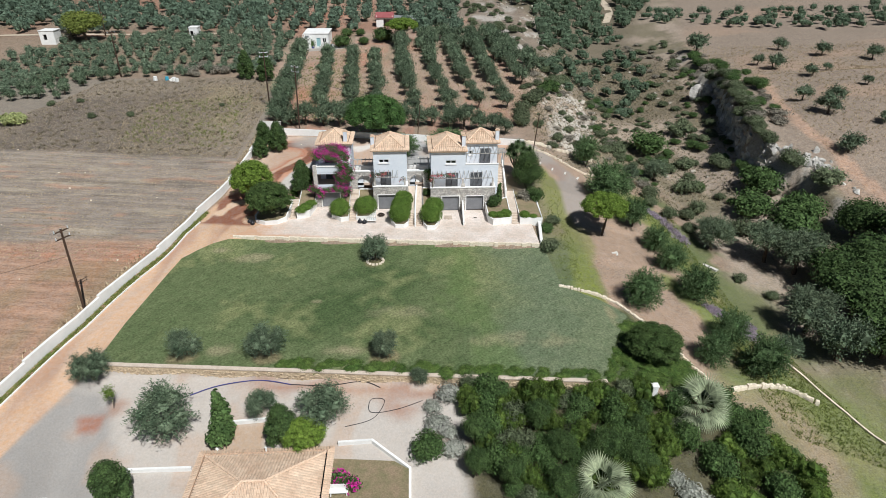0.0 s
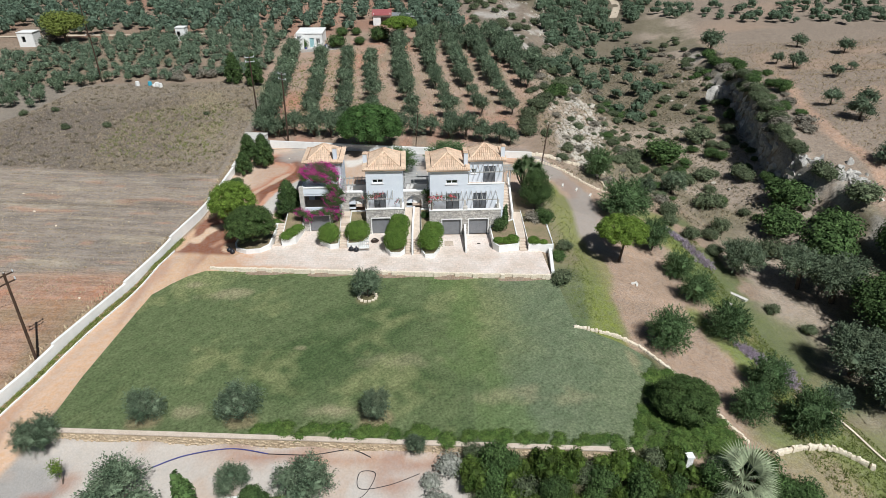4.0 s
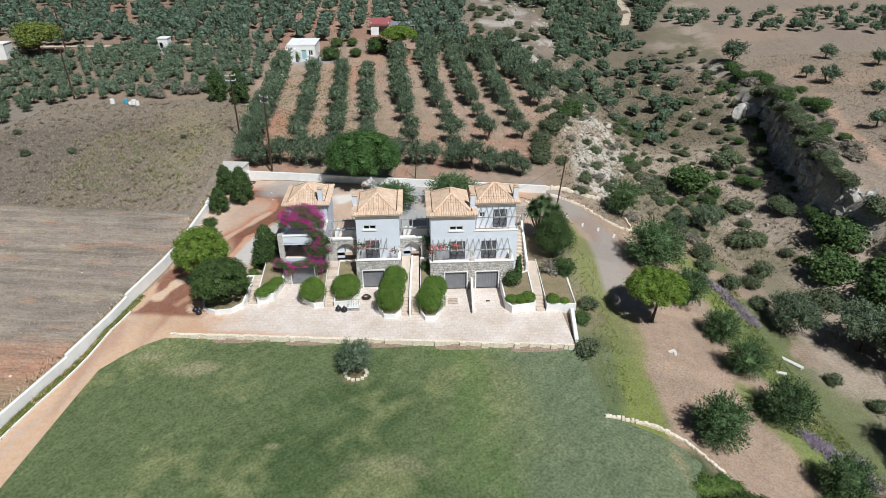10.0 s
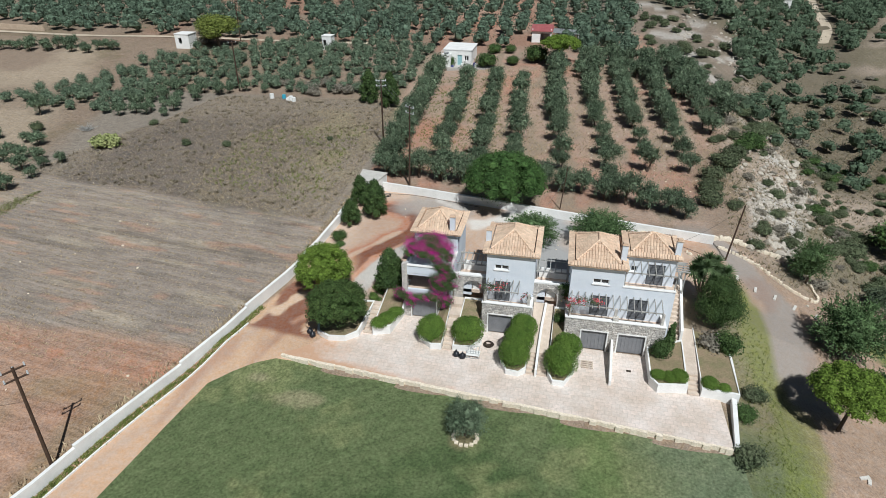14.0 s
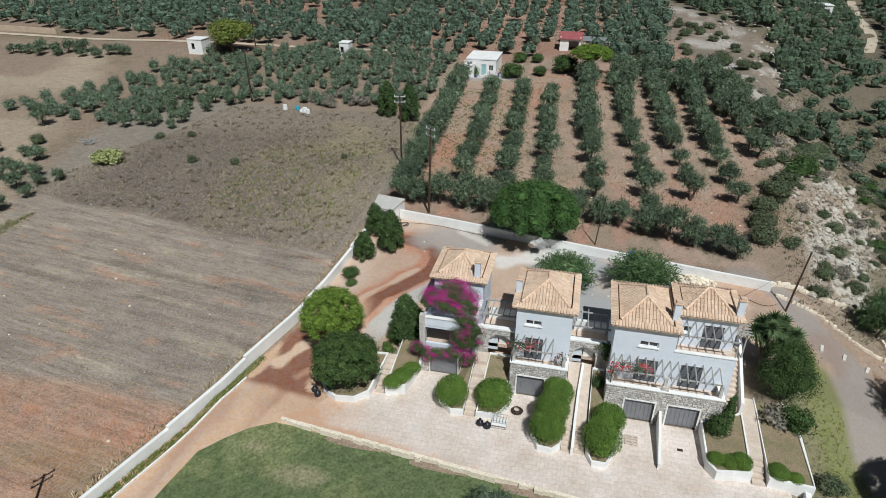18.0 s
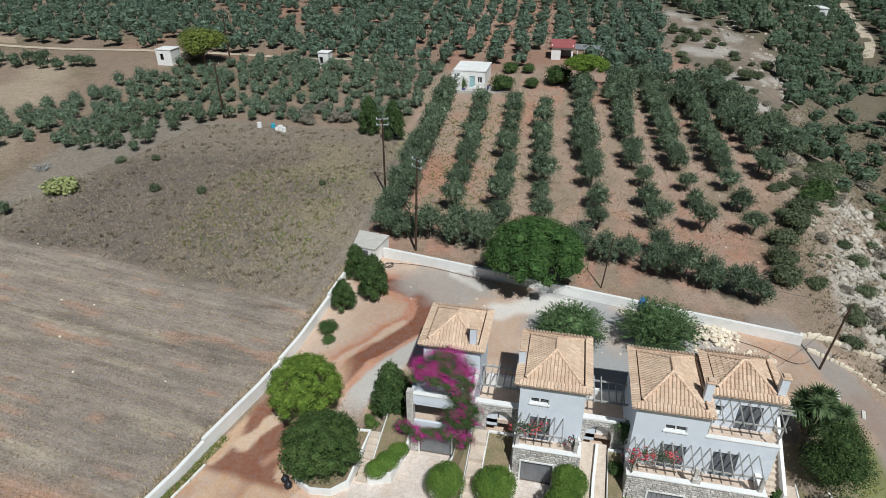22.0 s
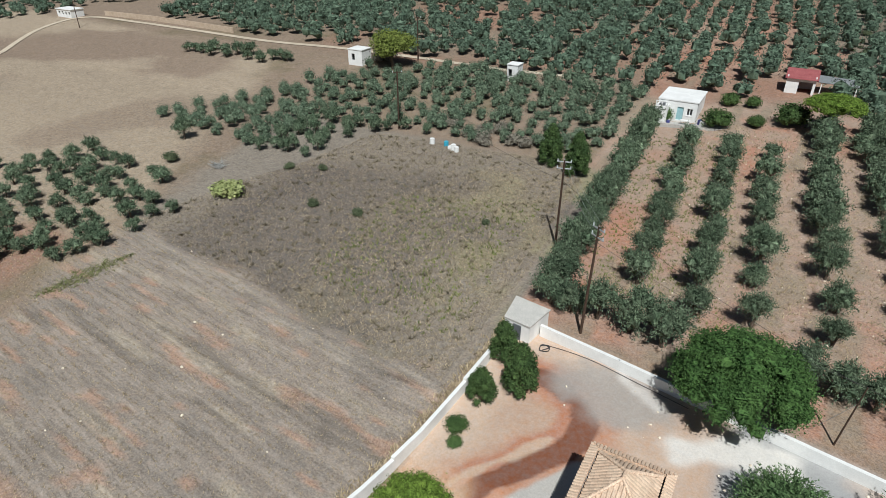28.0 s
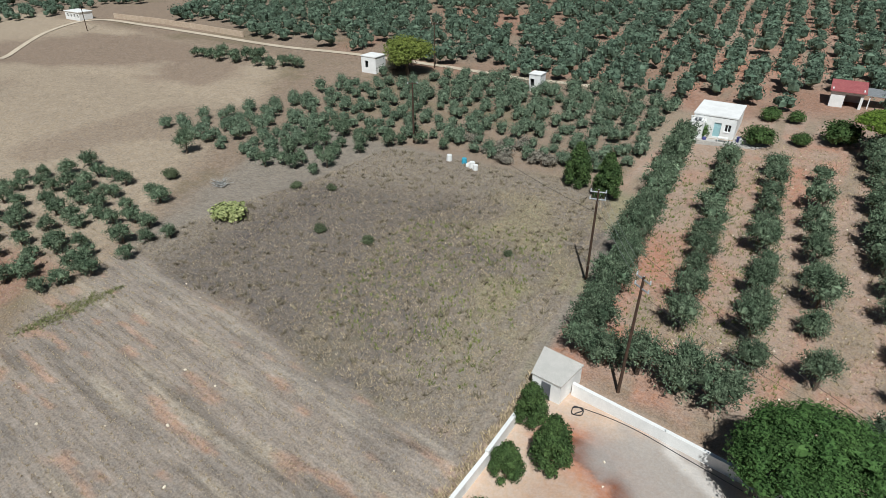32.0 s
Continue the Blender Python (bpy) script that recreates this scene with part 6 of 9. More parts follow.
carob = Kind("carob_tree", "tree", variants(1, 170, lambda g: (trunk_mesh("trunk", 0.9, 0.09, 0.5, g), crown("crown", lobes_dome(g, 85, 1.0, 0.9, 0.9, 0.23) + [(0.62, 0.5, 0.7, 0.5, 0.5, 0.5), (0.9, 0.45, 0.75, 0.26, 0.26, 0.24), (0.7, 0.75, 0.8, 0.26, 0.26, 0.24), (0.95, 0.65, 0.5, 0.24, 0.24, 0.24)], 26000, 0.018, carob_leaf, g, rough=0.1, aspect=0.6))))
pine = Kind("stone_pine", "pine tree", variants(2, 180, lambda g: (trunk_mesh("trunk", 1.0, 0.06, 0.6, g, 6), crown("crown", lobes_dome(g, 90, 1.0, 1.15, 1.0, 0.19), 14000, 0.026, pine_leaf, g, rough=0.18, aspect=0.5))))
umbrella = Kind("stone_pine", "pine tree", variants(2, 185, lambda g: (trunk_mesh("trunk", 1.5, 0.06, 0.7, g, 6), crown("crown", lobes_dome(g, 70, 1.0, 1.45, 0.6, 0.19), 12000, 0.027, pine_leaf, g, rough=0.12, aspect=0.5))))
bush = Kind("shrub", "shrub", variants(4, 200, lambda g: (None, crown("crown", lobes_round(g, 6, 1.0, 0.45, 0.35, 0.5, 0.85), 1250, 0.062, scrub_leaf, g, rough=0.18, aspect=0.55))))
grey_bush = Kind("grey_shrub", "shrub", variants(2, 210, lambda g: (None, crown("crown", lobes_round(g, 5, 1.0, 0.4, 0.3, 0.5, 0.7), 500, 0.1, grey_scrub, g, rough=0.25, core=0.6))))
dark_bush = Kind("dark_shrub", "shrub", variants(3, 220, lambda g: (None, crown("crown", lobes_round(g, 6, 1.0, 0.5, 0.4, 0.55, 0.85), 1900, 0.056, dark_leaf, g, rough=0.16, aspect=0.6))))
box_ball = Kind("clipped_bush", "bush", variants(2, 230, lambda g: (None, crown("crown", [(0, 0, 0.5, 0.95, 0.95, 0.62), (0.25, 0.1, 0.6, 0.7, 0.75, 0.55), (-0.25, -0.1, 0.55, 0.7, 0.7, 0.6)], 7500, 0.03, hedge_leaf, g, rough=0.06, core=0.78, aspect=0.6, rings=(9, 6)))))
bright_bush = Kind("bright_shrub", "shrub", variants(3, 235, lambda g: (None, sprigs(g, [(x, y, z * 0.6, r) for x, y, z, r in olive_hubs(g, 5, 0.5, 0.5)], 220, 12, leaf_mat("glossy_green_leaves", srgb(62, 84, 38), srgb(92, 110, 50), 0.3, 0.5), 0.05, 0.75))))
lav = Kind("lavender_bush", "shrub", variants(1, 240, lambda g: (None, crown("crown", lobes_round(g, 5, 1.0, 0.3, 0.2, 0.5, 0.6), 700, 0.08, lavender, g, rough=0.15))))

cover = Kind("ground_cover", "ground cover", variants(3, 245, lambda g: (None, crown("crown", [(g.uniform(-1, 1), g.uniform(-0.6, 0.6), 0.1, g.uniform(0.35, 0.6), g.uniform(0.35, 0.6), g.uniform(0.18, 0.34)) for i in range(8)], 1500, 0.055, leaf_mat("creeper_leaves", srgb(66, 90, 44), srgb(94, 114, 58), 0.1, 0.4), g, rough=0.2, core=0.85, aspect=0.6))))


def cone_crown(g, n, mat, size, taper=1.0, wid=0.32):
    lobes = [(g.normal() * 0.03, g.normal() * 0.03, 0.12 + 0.8 * i / 8, wid * (1 - i / 9.5) ** taper, wid * (1 - i / 9.5) ** taper, 0.16) for i in range(9)]
    return crown("crown", lobes, n, size, mat, g, rough=0.1, core=0.85, up=0.6)


cypress = Kind("cypress", "conifer", variants(2, 250, lambda g: (trunk_mesh("trunk", 0.5, 0.03, 0.05, g, 2), cone_crown(g, 1500, dark_leaf, 0.035, 0.6, 0.2))))
conifer = Kind("conifer", "conifer", variants(3, 260, lambda g: (trunk_mesh("trunk", 0.5, 0.04, 0.05, g, 2), crown("crown", lobes_column(g), 7000, 0.02, deep_leaf, g, rough=0.14, aspect=0.5))))

rp = random.Random(21)


def turn():
    return rp.uniform(0, 6.28)


# orchard rows behind the houses
ORCHARD = "dense grey-green olive tree in an orchard row"
row_x = [(-1.6, 36.5, -4.6, 88), (5.2, 44, 2.4, 86), (11.0, 41, 8.0, 84), (15.8, 41, 13.6, 84), (22.4, 42, 19.4, 90), (28.6, 44, 25.4, 96), (34.2, 44, 31.0, 98), (39.6, 44.4, 37.0, 98), (45.0, 60, 42.5, 98), (49, 68, 47, 78)]
for k, (xa, ya, xb, yb) in enumerate(row_x):
    y = ya
    while y < yb:
        t = (y - ya) / (yb - ya)
        if k == 0 or rp.random() > 0.05:
            s = rp.uniform(1.4, 1.95) * (1.3 if k == 0 else 1.1 if k in (1, 2, 3, 4) else 1.0) * (1.15 if k > 3 and y > 58 else 1.0)
            (olive if y < 64 else small_olive).put(xa + (xb - xa) * t + rp.uniform(-0.4, 0.4), y + rp.uniform(-0.5, 0.5), s, turn(), ORCHARD, "orchard olive trees", rp.uniform(0.95, 1.3))
        y += 2.5 if k == 0 else (5.6 if y < 58 else 3.1) if k > 3 else 4.0
# the row along the rear wall
for xx, yy, s in ((0.6, 36.2, 1.9), (3.4, 36.4, 2.0), (6.6, 35.8, 2.0), (9.6, 35.2, 2.1), (20.2, 35.8, 2.2), (23.0, 35.2, 2.2), (25.4, 35.0, 1.9), (28.9, 36.5, 2.1), (28.4, 33.4, 2.0), (30.8, 32.6, 2.3), (33.2, 32.0, 2.2), (36.0, 31.2, 2.1), (37.4, 30.0, 1.6)):
    olive.put(xx, yy, s * (1.12 if xx < 12 else 0.95), turn(), "olive tree in the row along the rear wall", "rear row olive trees", rp.uniform(0.95, 1.2))


# ---- groves ----
def inside(px, py, poly):
    hit, n = False, len(poly)
    for i in range(n):
        (x0, y0), (x1, y1) = poly[i], poly[(i + 1) % n]
        if (y0 > py) != (y1 > py) and px < (x1 - x0) * (py - y0) / (y1 - y0) + x0:
            hit = not hit
    return hit


def scatter(poly, gap, rng, jitter=0.35, keep=1.0, turn_deg=0.0):
    """Points on a jittered grid inside an outline."""
    c, s = math.cos(radians(turn_deg)), math.sin(radians(turn_deg))
    cx, cy = sum(p[0] for p in poly) / len(poly), sum(p[1] for p in poly) / len(poly)
    reach = max(math.hypot(p[0] - cx, p[1] - cy) for p in poly)
    n = int(reach / gap) + 2
    out = []
    for i in range(-n, n + 1):
        for j in range(-n, n + 1):
            u, w = i * gap + rng.uniform(-jitter, jitter) * gap, (j + 0.5 * (i % 2)) * gap + rng.uniform(-jitter, jitter) * gap
            p = (cx + u * c - w * s, cy + u * s + w * c)
            if inside(*p, poly) and rng.random() < keep:
                out.append(p)
    return out


def far_clear(x, y):
    """Keeps trees off buildings, yards and the farm track."""
    for bx, by, r in ((-1.2, 94, 8.5), (16, 113.5, 7), (-67.8, 98, 3.6), (-33.2, 100, 2.6), (8, 98, 6), (-59, 97, 4.2)):
        if math.hypot(x - bx, y - by) < r:
            return False
    return not (102.5 < y < 106.5 and x < -40)


grove_rest = []
for gx, gy in scatter([(-84, 56), (-47, 51.5), (-45, 68), (-24, 73), (-9.5, 74), (-8, 101), (-45, 101.5), (-66, 95)], 2.75, rp, 0.33, 0.95, 12):
    if far_clear(gx, gy):
        s, zs = rp.uniform(0.95, 1.55) * (1.25 if gy > 88 and gx > -45 else 1.0), rp.uniform(1.0, 1.4)
        if gy > 72 or gx < -56:
            grove_rest.append((gx, gy, s, zs))
        else:
            small_olive.put(gx, gy, s, turn(), "small grey-green olive tree in a crowded grove", "grove olive trees", zs)
for gx, gy in scatter([(-82, 33), (-77, 41), (-62, 40), (-49, 33), (-49, 24), (-52, 16), (-62, 8), (-80, 8), (-92, 22)], 3.3, rp, 0.35, 0.95):
    small_olive.put(gx, gy, rp.uniform(1.0, 1.6), turn(), "olive tree on bare red earth west of the fields", "west olive trees", rp.uniform(0.9, 1.1))
for i in range(16):
    small_olive.put(-112 + i * 1.85 + rp.uniform(-0.5, 0.5), 90.5 + rp.uniform(-1.6, 1.6), rp.uniform(1.3, 1.9), turn(), "olive tree in a short strip between pale fields", "strip olive trees")


def far_trees(name, places, mat, label, seed, leaves=180, size=0.084):
    """Many distant trees in one mesh."""
    g = np.random.default_rng(seed)
    protos = []
    for k in range(5):
        me = crown("proto", lobes_round(g, 4, 1.0, 0.72, 0.4, 0.55, 0.9), leaves, size, mat, g, rough=0.26, rings=(5, 3))
        co = np.empty(len(me.vertices) * 3, np.float32)
        me.vertices.foreach_get("co", co)
        fs = np.array([tuple(p.vertices) for p in me.polygons], np.int64)
        protos.append((co.reshape(-1, 3).astype(float), fs))
        bpy.data.meshes.remove(me)
    vs, fs, base = [], [], 0
    for i, (x, y, s, zs) in enumerate(places):
        co, f = protos[i % 5]
        a = g.uniform(0, 6.28)
        q = co.copy()
        q[:, 0], q[:, 1] = co[:, 0] * math.cos(a) - co[:, 1] * math.sin(a), co[:, 0] * math.sin(a) + co[:, 1] * math.cos(a)
        q *= np.array([s, s, s * zs])
        q += np.array([x, y, ground_z(x, y) - 0.1])
        vs.append(q)
        fs.append(f + base)
        base += len(q)
    me = bpy.data.meshes.new(name)
    me.from_pydata(np.concatenate(vs).tolist(), [], np.concatenate(fs).tolist())
    me.materials.append(mat)
    return tagged(new(name, me), label, "trees", kind="stuff")


far_trees("grove_trees", grove_rest, leaf_mat("grove_leaves", srgb(76, 94, 76), srgb(114, 128, 106), 0.0, 0.55), "crowded small grey-green olive trees of a grove", 300, 480, 0.075)
far = []
for k in range(50):
    xr = -152 + k * 4.8
    for j in range(33):
        yy = 107 + j * 4.9 + rp.uniform(-0.8, 0.8)
        xx = xr + rp.uniform(-0.8, 0.8) - 0.05 * (yy - 100)
        if rp.random() < 0.13 or not far_clear(xx, yy):
            continue
        if xx > 36 + (yy - 107) * 0.05 or (xx < -120 and yy < 112):
            continue
        far.append((xx, yy, rp.uniform(2.0, 3.1), rp.uniform(0.9, 1.2)))
for gx, gy in scatter([(22, 100), (42, 99), (38, 112), (34, 126), (22, 132)], 4.4, rp, 0.3, 0.92):
    far.append((gx, gy, rp.uniform(1.5, 2.2), 1.0))
far_olive_leaf = leaf_mat("hazy_olive_leaves", srgb(66, 84, 70), srgb(100, 116, 98), 0.0, 0.55)
far += [(gx, gy, rp.uniform(1.6, 2.6), 1.0) for gx, gy in scatter([(-178, 128), (-186, 108), (-192, 84), (-215, 74), (-240, 100), (-235, 140), (-200, 145)], 4.6, rp, 0.4, 0.9) if math.hypot(gx + 205, gy - 118) > 6]
far_trees("far_olive_groves", far, far_olive_leaf, "distant olive groves in rows on red earth", 301)
woods = [(gx, gy, rp.uniform(1.3, 2.8), rp.uniform(0.9, 1.5)) for gx, gy in scatter([(56, 104), (62, 100), (72, 112), (88, 128), (98, 150), (112, 178), (135, 215), (120, 300), (60, 280), (38, 192), (52, 150), (64, 128)], 3.7, rp, 0.4, 0.88) if abs(gx - np.interp(gy, [150, 160, 180, 205, 240], [91, 93, 100, 104, 112])) > 2.6]
woods += [(gx, gy, rp.uniform(1.4, 2.5), rp.uniform(0.8, 1.3)) for gx, gy in scatter([(52, 72), (58, 60), (66, 56), (80, 70), (86, 100), (74, 112), (56, 104), (54, 88)], 3.8, rp, 0.42, 0.5)]
woods += [(gx, gy, rp.uniform(1.0, 2.6), rp.uniform(0.8, 1.2)) for gx, gy in scatter([(104, 150), (128, 128), (156, 118), (190, 120), (190, 150), (126, 156), (108, 170)], 4.6, rp, 0.45, 0.8)]
far_trees("far_scrub_woods", woods, leaf_mat("valley_leaves", srgb(62, 80, 62), srgb(92, 106, 86)), "dark scrub woods along a distant gully", 302)

# scrub on the banks and in the gully
rg = random.Random(77)
for i in range(26):
    kx, ky = rg.uniform(57, 72), rg.uniform(20, 66)
    for j in range(rg.randint(2, 5)):
        gx, gy = kx + rg.gauss(0, 1.3), ky + rg.gauss(0, 1.7)
        (dark_bush if rg.random() < 0.35 else bush).put(gx, gy, rg.uniform(0.5, 1.3), rg.uniform(0, 6.28), "low dry scrub bush in a thicket in the gully", "gully scrub", rg.uniform(0.6, 1.0))
LOW = "low dry scrub bush on a stony bank"
for gx, gy in scatter([(44, 26), (60, 22), (64, 46), (66, 80), (52, 100), (44, 70)], 2.7, rp, 0.45, 0.62):
    (bush if rp.random() < 0.6 else grey_bush).put(gx, gy, rp.uniform(0.4, 1.4), turn(), LOW, "bank scrub", rp.uniform(0.7, 1.1))
for gx, gy in scatter([(66, 22), (78, 24), (84, 60), (88, 84), (74, 84), (68, 50)], 3.2, rp, 0.45, 0.65):
    (bush if rp.random() < 0.7 else dark_bush).put(gx, gy, rp.uniform(0.4, 1.5), turn(), LOW, "bank scrub", rp.uniform(0.6, 1.0))
for gx, gy in scatter([(81, 30), (86, 30), (94, 62), (98, 92), (92, 96), (88, 62)], 2.6, rp, 0.4, 0.8):
    (dark_bush if rp.random() < 0.5 else grey_bush).put(gx + 0.8, gy, rp.uniform(0.8, 2.0), turn(), "scrub bush along the top of a rock ledge", "ledge scrub", rp.uniform(0.7, 1.0))
for gx, gy in scatter([(48, 84), (54, 96), (62, 124), (50, 140), (36, 170), (20, 165), (24, 140), (38, 126), (42, 104)], 4.2, rp, 0.45, 0.5):
    bush.put(gx, gy, rp.uniform(0.6, 1.9), turn(), LOW, "hill scrub", rp.uniform(0.6, 1.0))

for dx, dy, dr in ((41.2, 34.8, 2.0), (41.6, 38.4, 1.8), (42.6, 42.6, 1.9), (45.2, 47.5, 2.1), (47.4, 52, 2.2), (51.2, 58.6, 2.3), (49.2, 56.0, 1.7), (52.6, 63.5, 1.8), (54.5, 67.5, 2.0), (57, 71, 1.9), (56, 78, 2.2), (53.5, 75, 1.6)):
    (dark_bush if rp.random() < 0.2 else bush).put(dx, dy, dr, turn(), "broad grey-green thicket at the orchard's edge", "orchard edge thickets", 0.95)

for i in range(30):
    yy = 12 + i * 2.8 + rp.uniform(-0.7, 0.7)
    xx = float(ledge_x(yy)) - rp.uniform(1.2, 4.2)
    (dark_bush if rp.random() < 0.4 else bush).put(xx, yy, rp.uniform(0.7, 1.5), turn(), "dark scrub bush at the foot of a rock ledge", "ledge scrub", rp.uniform(0.8, 1.2))

for gx, gy in scatter([(24, 86), (40, 78), (49, 72), (51, 78), (43, 98), (24, 99)], 3.7, rp, 0.35, 0.85):
    small_olive.put(gx, gy, rp.uniform(1.6, 2.2), turn(), "grey-green olive tree on the orchard's crowded upper edge", "upper orchard trees", rp.uniform(0.95, 1.2))

# ---- trees of the eastern garden ----
gable_tree = Kind("evergreen_tree", "tree", variants(1, 270, lambda g: (trunk_mesh("trunk", 2.5, 0.14, 0.9, g), crown("crown", [(0, 0, 1.6, 1.5, 1.5, 1.2), (0.9, 0.2, 2.0, 1.1, 1.1, 0.9), (-0.8, 0.3, 2.2, 1.0, 1.0, 0.9), (0.2, -0.8, 2.0, 1.1, 1.0, 0.9), (0.1, 0.3, 3.1, 1.3, 1.3, 1.0), (-0.4, -0.3, 3.6, 0.9, 0.9, 0.7), (0.7, 0.3, 3.5, 0.8, 0.8, 0.7)], 17000, 0.05, deep_leaf, g, rough=0.16, aspect=0.5, core=0.75))))


def yucca(x, y, z, label):
    """A branched trunk with a head of sword leaves on each branch."""
    yu = thing("yucca", label, "yucca", "house trees", (x, y, z))
    g2 = np.random.default_rng(280)
    stem = Solid().rod((0, 0, -0.4), (0.1, 0.1, 2.6), 0.24, 0.16, 8)
    part("trunk", stem, bark, yu)
    for hx, hy, hz in ((-0.9, 0.3, 4.9), (0.1, -0.2, 5.6), (1.0, 0.2, 5.2), (0.4, 0.9, 5.8), (-0.4, 0.9, 5.3), (0.8, -0.8, 4.6), (1.6, 0.7, 4.7), (1.1, 0.9, 5.6), (-0.2, 0.2, 4.4), (1.9, -0.2, 5.2)):
        br = part("branch", Solid().rod((0.1, 0.1, 2.5), (hx * 0.6, hy * 0.6, 0.5 * hz + 1.2), 0.13, 0.1, 6).rod((hx * 0.6, hy * 0.6, 0.5 * hz + 1.2), (hx, hy, hz), 0.1, 0.09, 6), bark, yu)
        head = Solid()
        for i in range(120):
            m = Matrix.Translation((hx, hy, hz)) @ Euler((g2.uniform(-0.3, 0.3), radians(-80 + 125 * i / 120), i * 2.4)).to_matrix().to_4x4() @ Matrix.Scale(g2.uniform(0.85, 1.2), 4)
            head.add([tuple(m @ Vector(p)) for p in ((0, -0.045, 0), (0.42, -0.06, 0.1), (0.88, 0, -0.02), (0.42, 0.06, 0.1), (0, 0.045, 0))], [(0, 1, 3, 4), (1, 2, 3)])
        tagged(part("leaf_head", head, sword, br), kind="stuff")
    return yu


sword = leaf_mat("yucca_leaves", srgb(72, 92, 60), srgb(98, 116, 80), 0.35, 0.0)
MULB = "round mulberry tree with large dull green leaves on bare soil"
for mx, my, mr in ((54.0, 1.9, 2.1), (53.8, -3.9, 2.25), (47.0, -12.7, 2.6), (54.9, -9.3, 2.65), (55.6, -16.9, 2.3), (51.7, -21.0, 2.1), (56.8, -22.0, 2.6)):
    mulberry.put(mx, my, mr * 0.9, turn(), MULB, "garden mulberry trees", 1.1, ground_z(mx, my) - 0.28 * mr)
mulberry.put(50.0, 12.0, 3.4, 1.0, "spreading mulberry tree beside a gravel path", "garden mulberry trees", 0.9)
mulberry.put(52.2, 6.6, 2.1, 2.0, MULB, "garden mulberry trees", 1.1)
mulberry.put(50.0, 24.2, 2.2, 3.0, "upright mulberry tree beside a stone edging", "garden mulberry trees", 1.2)
umbrella.put(46.6, 2.4, 3.0, 0.4, "umbrella-shaped bright green stone pine on the grass", "", 0.95)
for ox, oy, orr in ((63.6, 4.8, 3.0), (70.2, 2.2, 3.6), (72.8, -0.8, 3.9), (66.4, -14.0, 3.6), (63, 26.8, 2.4)):
    silver_olive.put(ox, oy, orr, turn(), "large silver-grey olive tree on the slope", "slope olive trees", 0.95)
for ox, oy, orr in ((66.8, -19.2, 3.2), (60.4, -19.8, 1.9), (57.8, 24, 1.8)):
    olive.put(ox, oy, orr, turn(), "grey-green olive tree on the slope", "slope olive trees")
for dx, dy, dr in ((73.5, -11.9, 4.6), (75.0, -5.6, 4.0), (79.4, -6.5, 4.3), (79, -14, 4.5), (84, -10, 4.5), (72, -19, 4.0), (79, -21, 4.6), (86, -2, 4.2), (83, 4, 3.6)):
    dense.put(dx, dy, dr, turn(), "dark evergreen tree in a shady clump", "dark clump trees", 0.9)
for dx, dy, dr in ((66.8, 40.4, 3.6), (75.7, 47.5, 2.8), (67.4, 23.1, 2.4), (77.4, 19.6, 3.6), (73.8, 14.0, 3.4), (76.3, 6.9, 4.0), (79.5, 11, 3.4), (84, 14, 3.0), (59, 36, 2.2), (71, 33, 2.0), (70.5, 9.5, 2.4)):
    (dark_bush if dr > 3 else bush).put(dx, dy, dr, turn(), "broad dark green bush in the gully", "gully bushes", 0.9)
for dx, dy, dr in ((59.5, 11, 1.4), (61.5, 8, 1.2), (57.8, 14.5, 1.3), (63, 12.5, 1.5), (66, 16, 1.7), (59, 18, 1.6), (64, -3, 1.0), (67, -6, 1.1), (55.5, 19, 1.5), (75.4, 30.2, 1.8), (81.4, 19.1, 2.2)):
    bush.put(dx, dy, dr, turn(), "small green orchard shrub on rough grass", "slope shrubs", rp.uniform(0.9, 1.2))
for dx, dy, dr in ((106.4, 57.9, 1.8), (95.3, 41.6, 1.9), (95.4, 33.8, 2.5), (99.8, 39.3, 2.0), (108.6, 75.2, 2.4), (108, 81.7, 1.8), (98.6, 96.7, 3.6), (127, 86.5, 2.3), (118, 70, 1.2), (112, 48, 1.3), (91, 20, 2.2), (102, 28, 1.6), (121, 96, 2.2), (136, 80, 2.4)):
    small_olive.put(dx, dy, dr, turn(), "lone wild olive on a bare plateau", "plateau trees", 0.9)
bush.put(38.1, -4.1, 1.35, 1.0, "green shrub at the terrace's end", "terrace end shrubs")
dark_bush.put(38.7, 0.3, 1.0, 2.0, "green shrub at the terrace's end", "terrace end shrubs")
bush.put(40.0, 3.2, 1.2, 3.0, "green shrub at the terrace's end", "terrace end shrubs")
yucca(36.1, 11.6, 1.2, "branched yucca with spiky heads behind the eastern gable")
gable_tree.put(37.6, 9.6, 1.2, 0.7, "tall irregular dark evergreen beside the eastern gable", "house trees", 1.0)
grey_bush.put(36.8, 7.4, 1.3, 0.4, "half-bare shrub in the end bed", "end bed shrubs", 1.2, 0.8)
dark_bush.put(38.3, 7.2, 1.3, 1.4, "dark green shrub in the end bed", "end bed shrubs", 1.3, 0.6)
planter_tree.put(44.6, -22.6, 2.6, 0.3, "large dark round bush at the lawn's corner", "", 0.72)

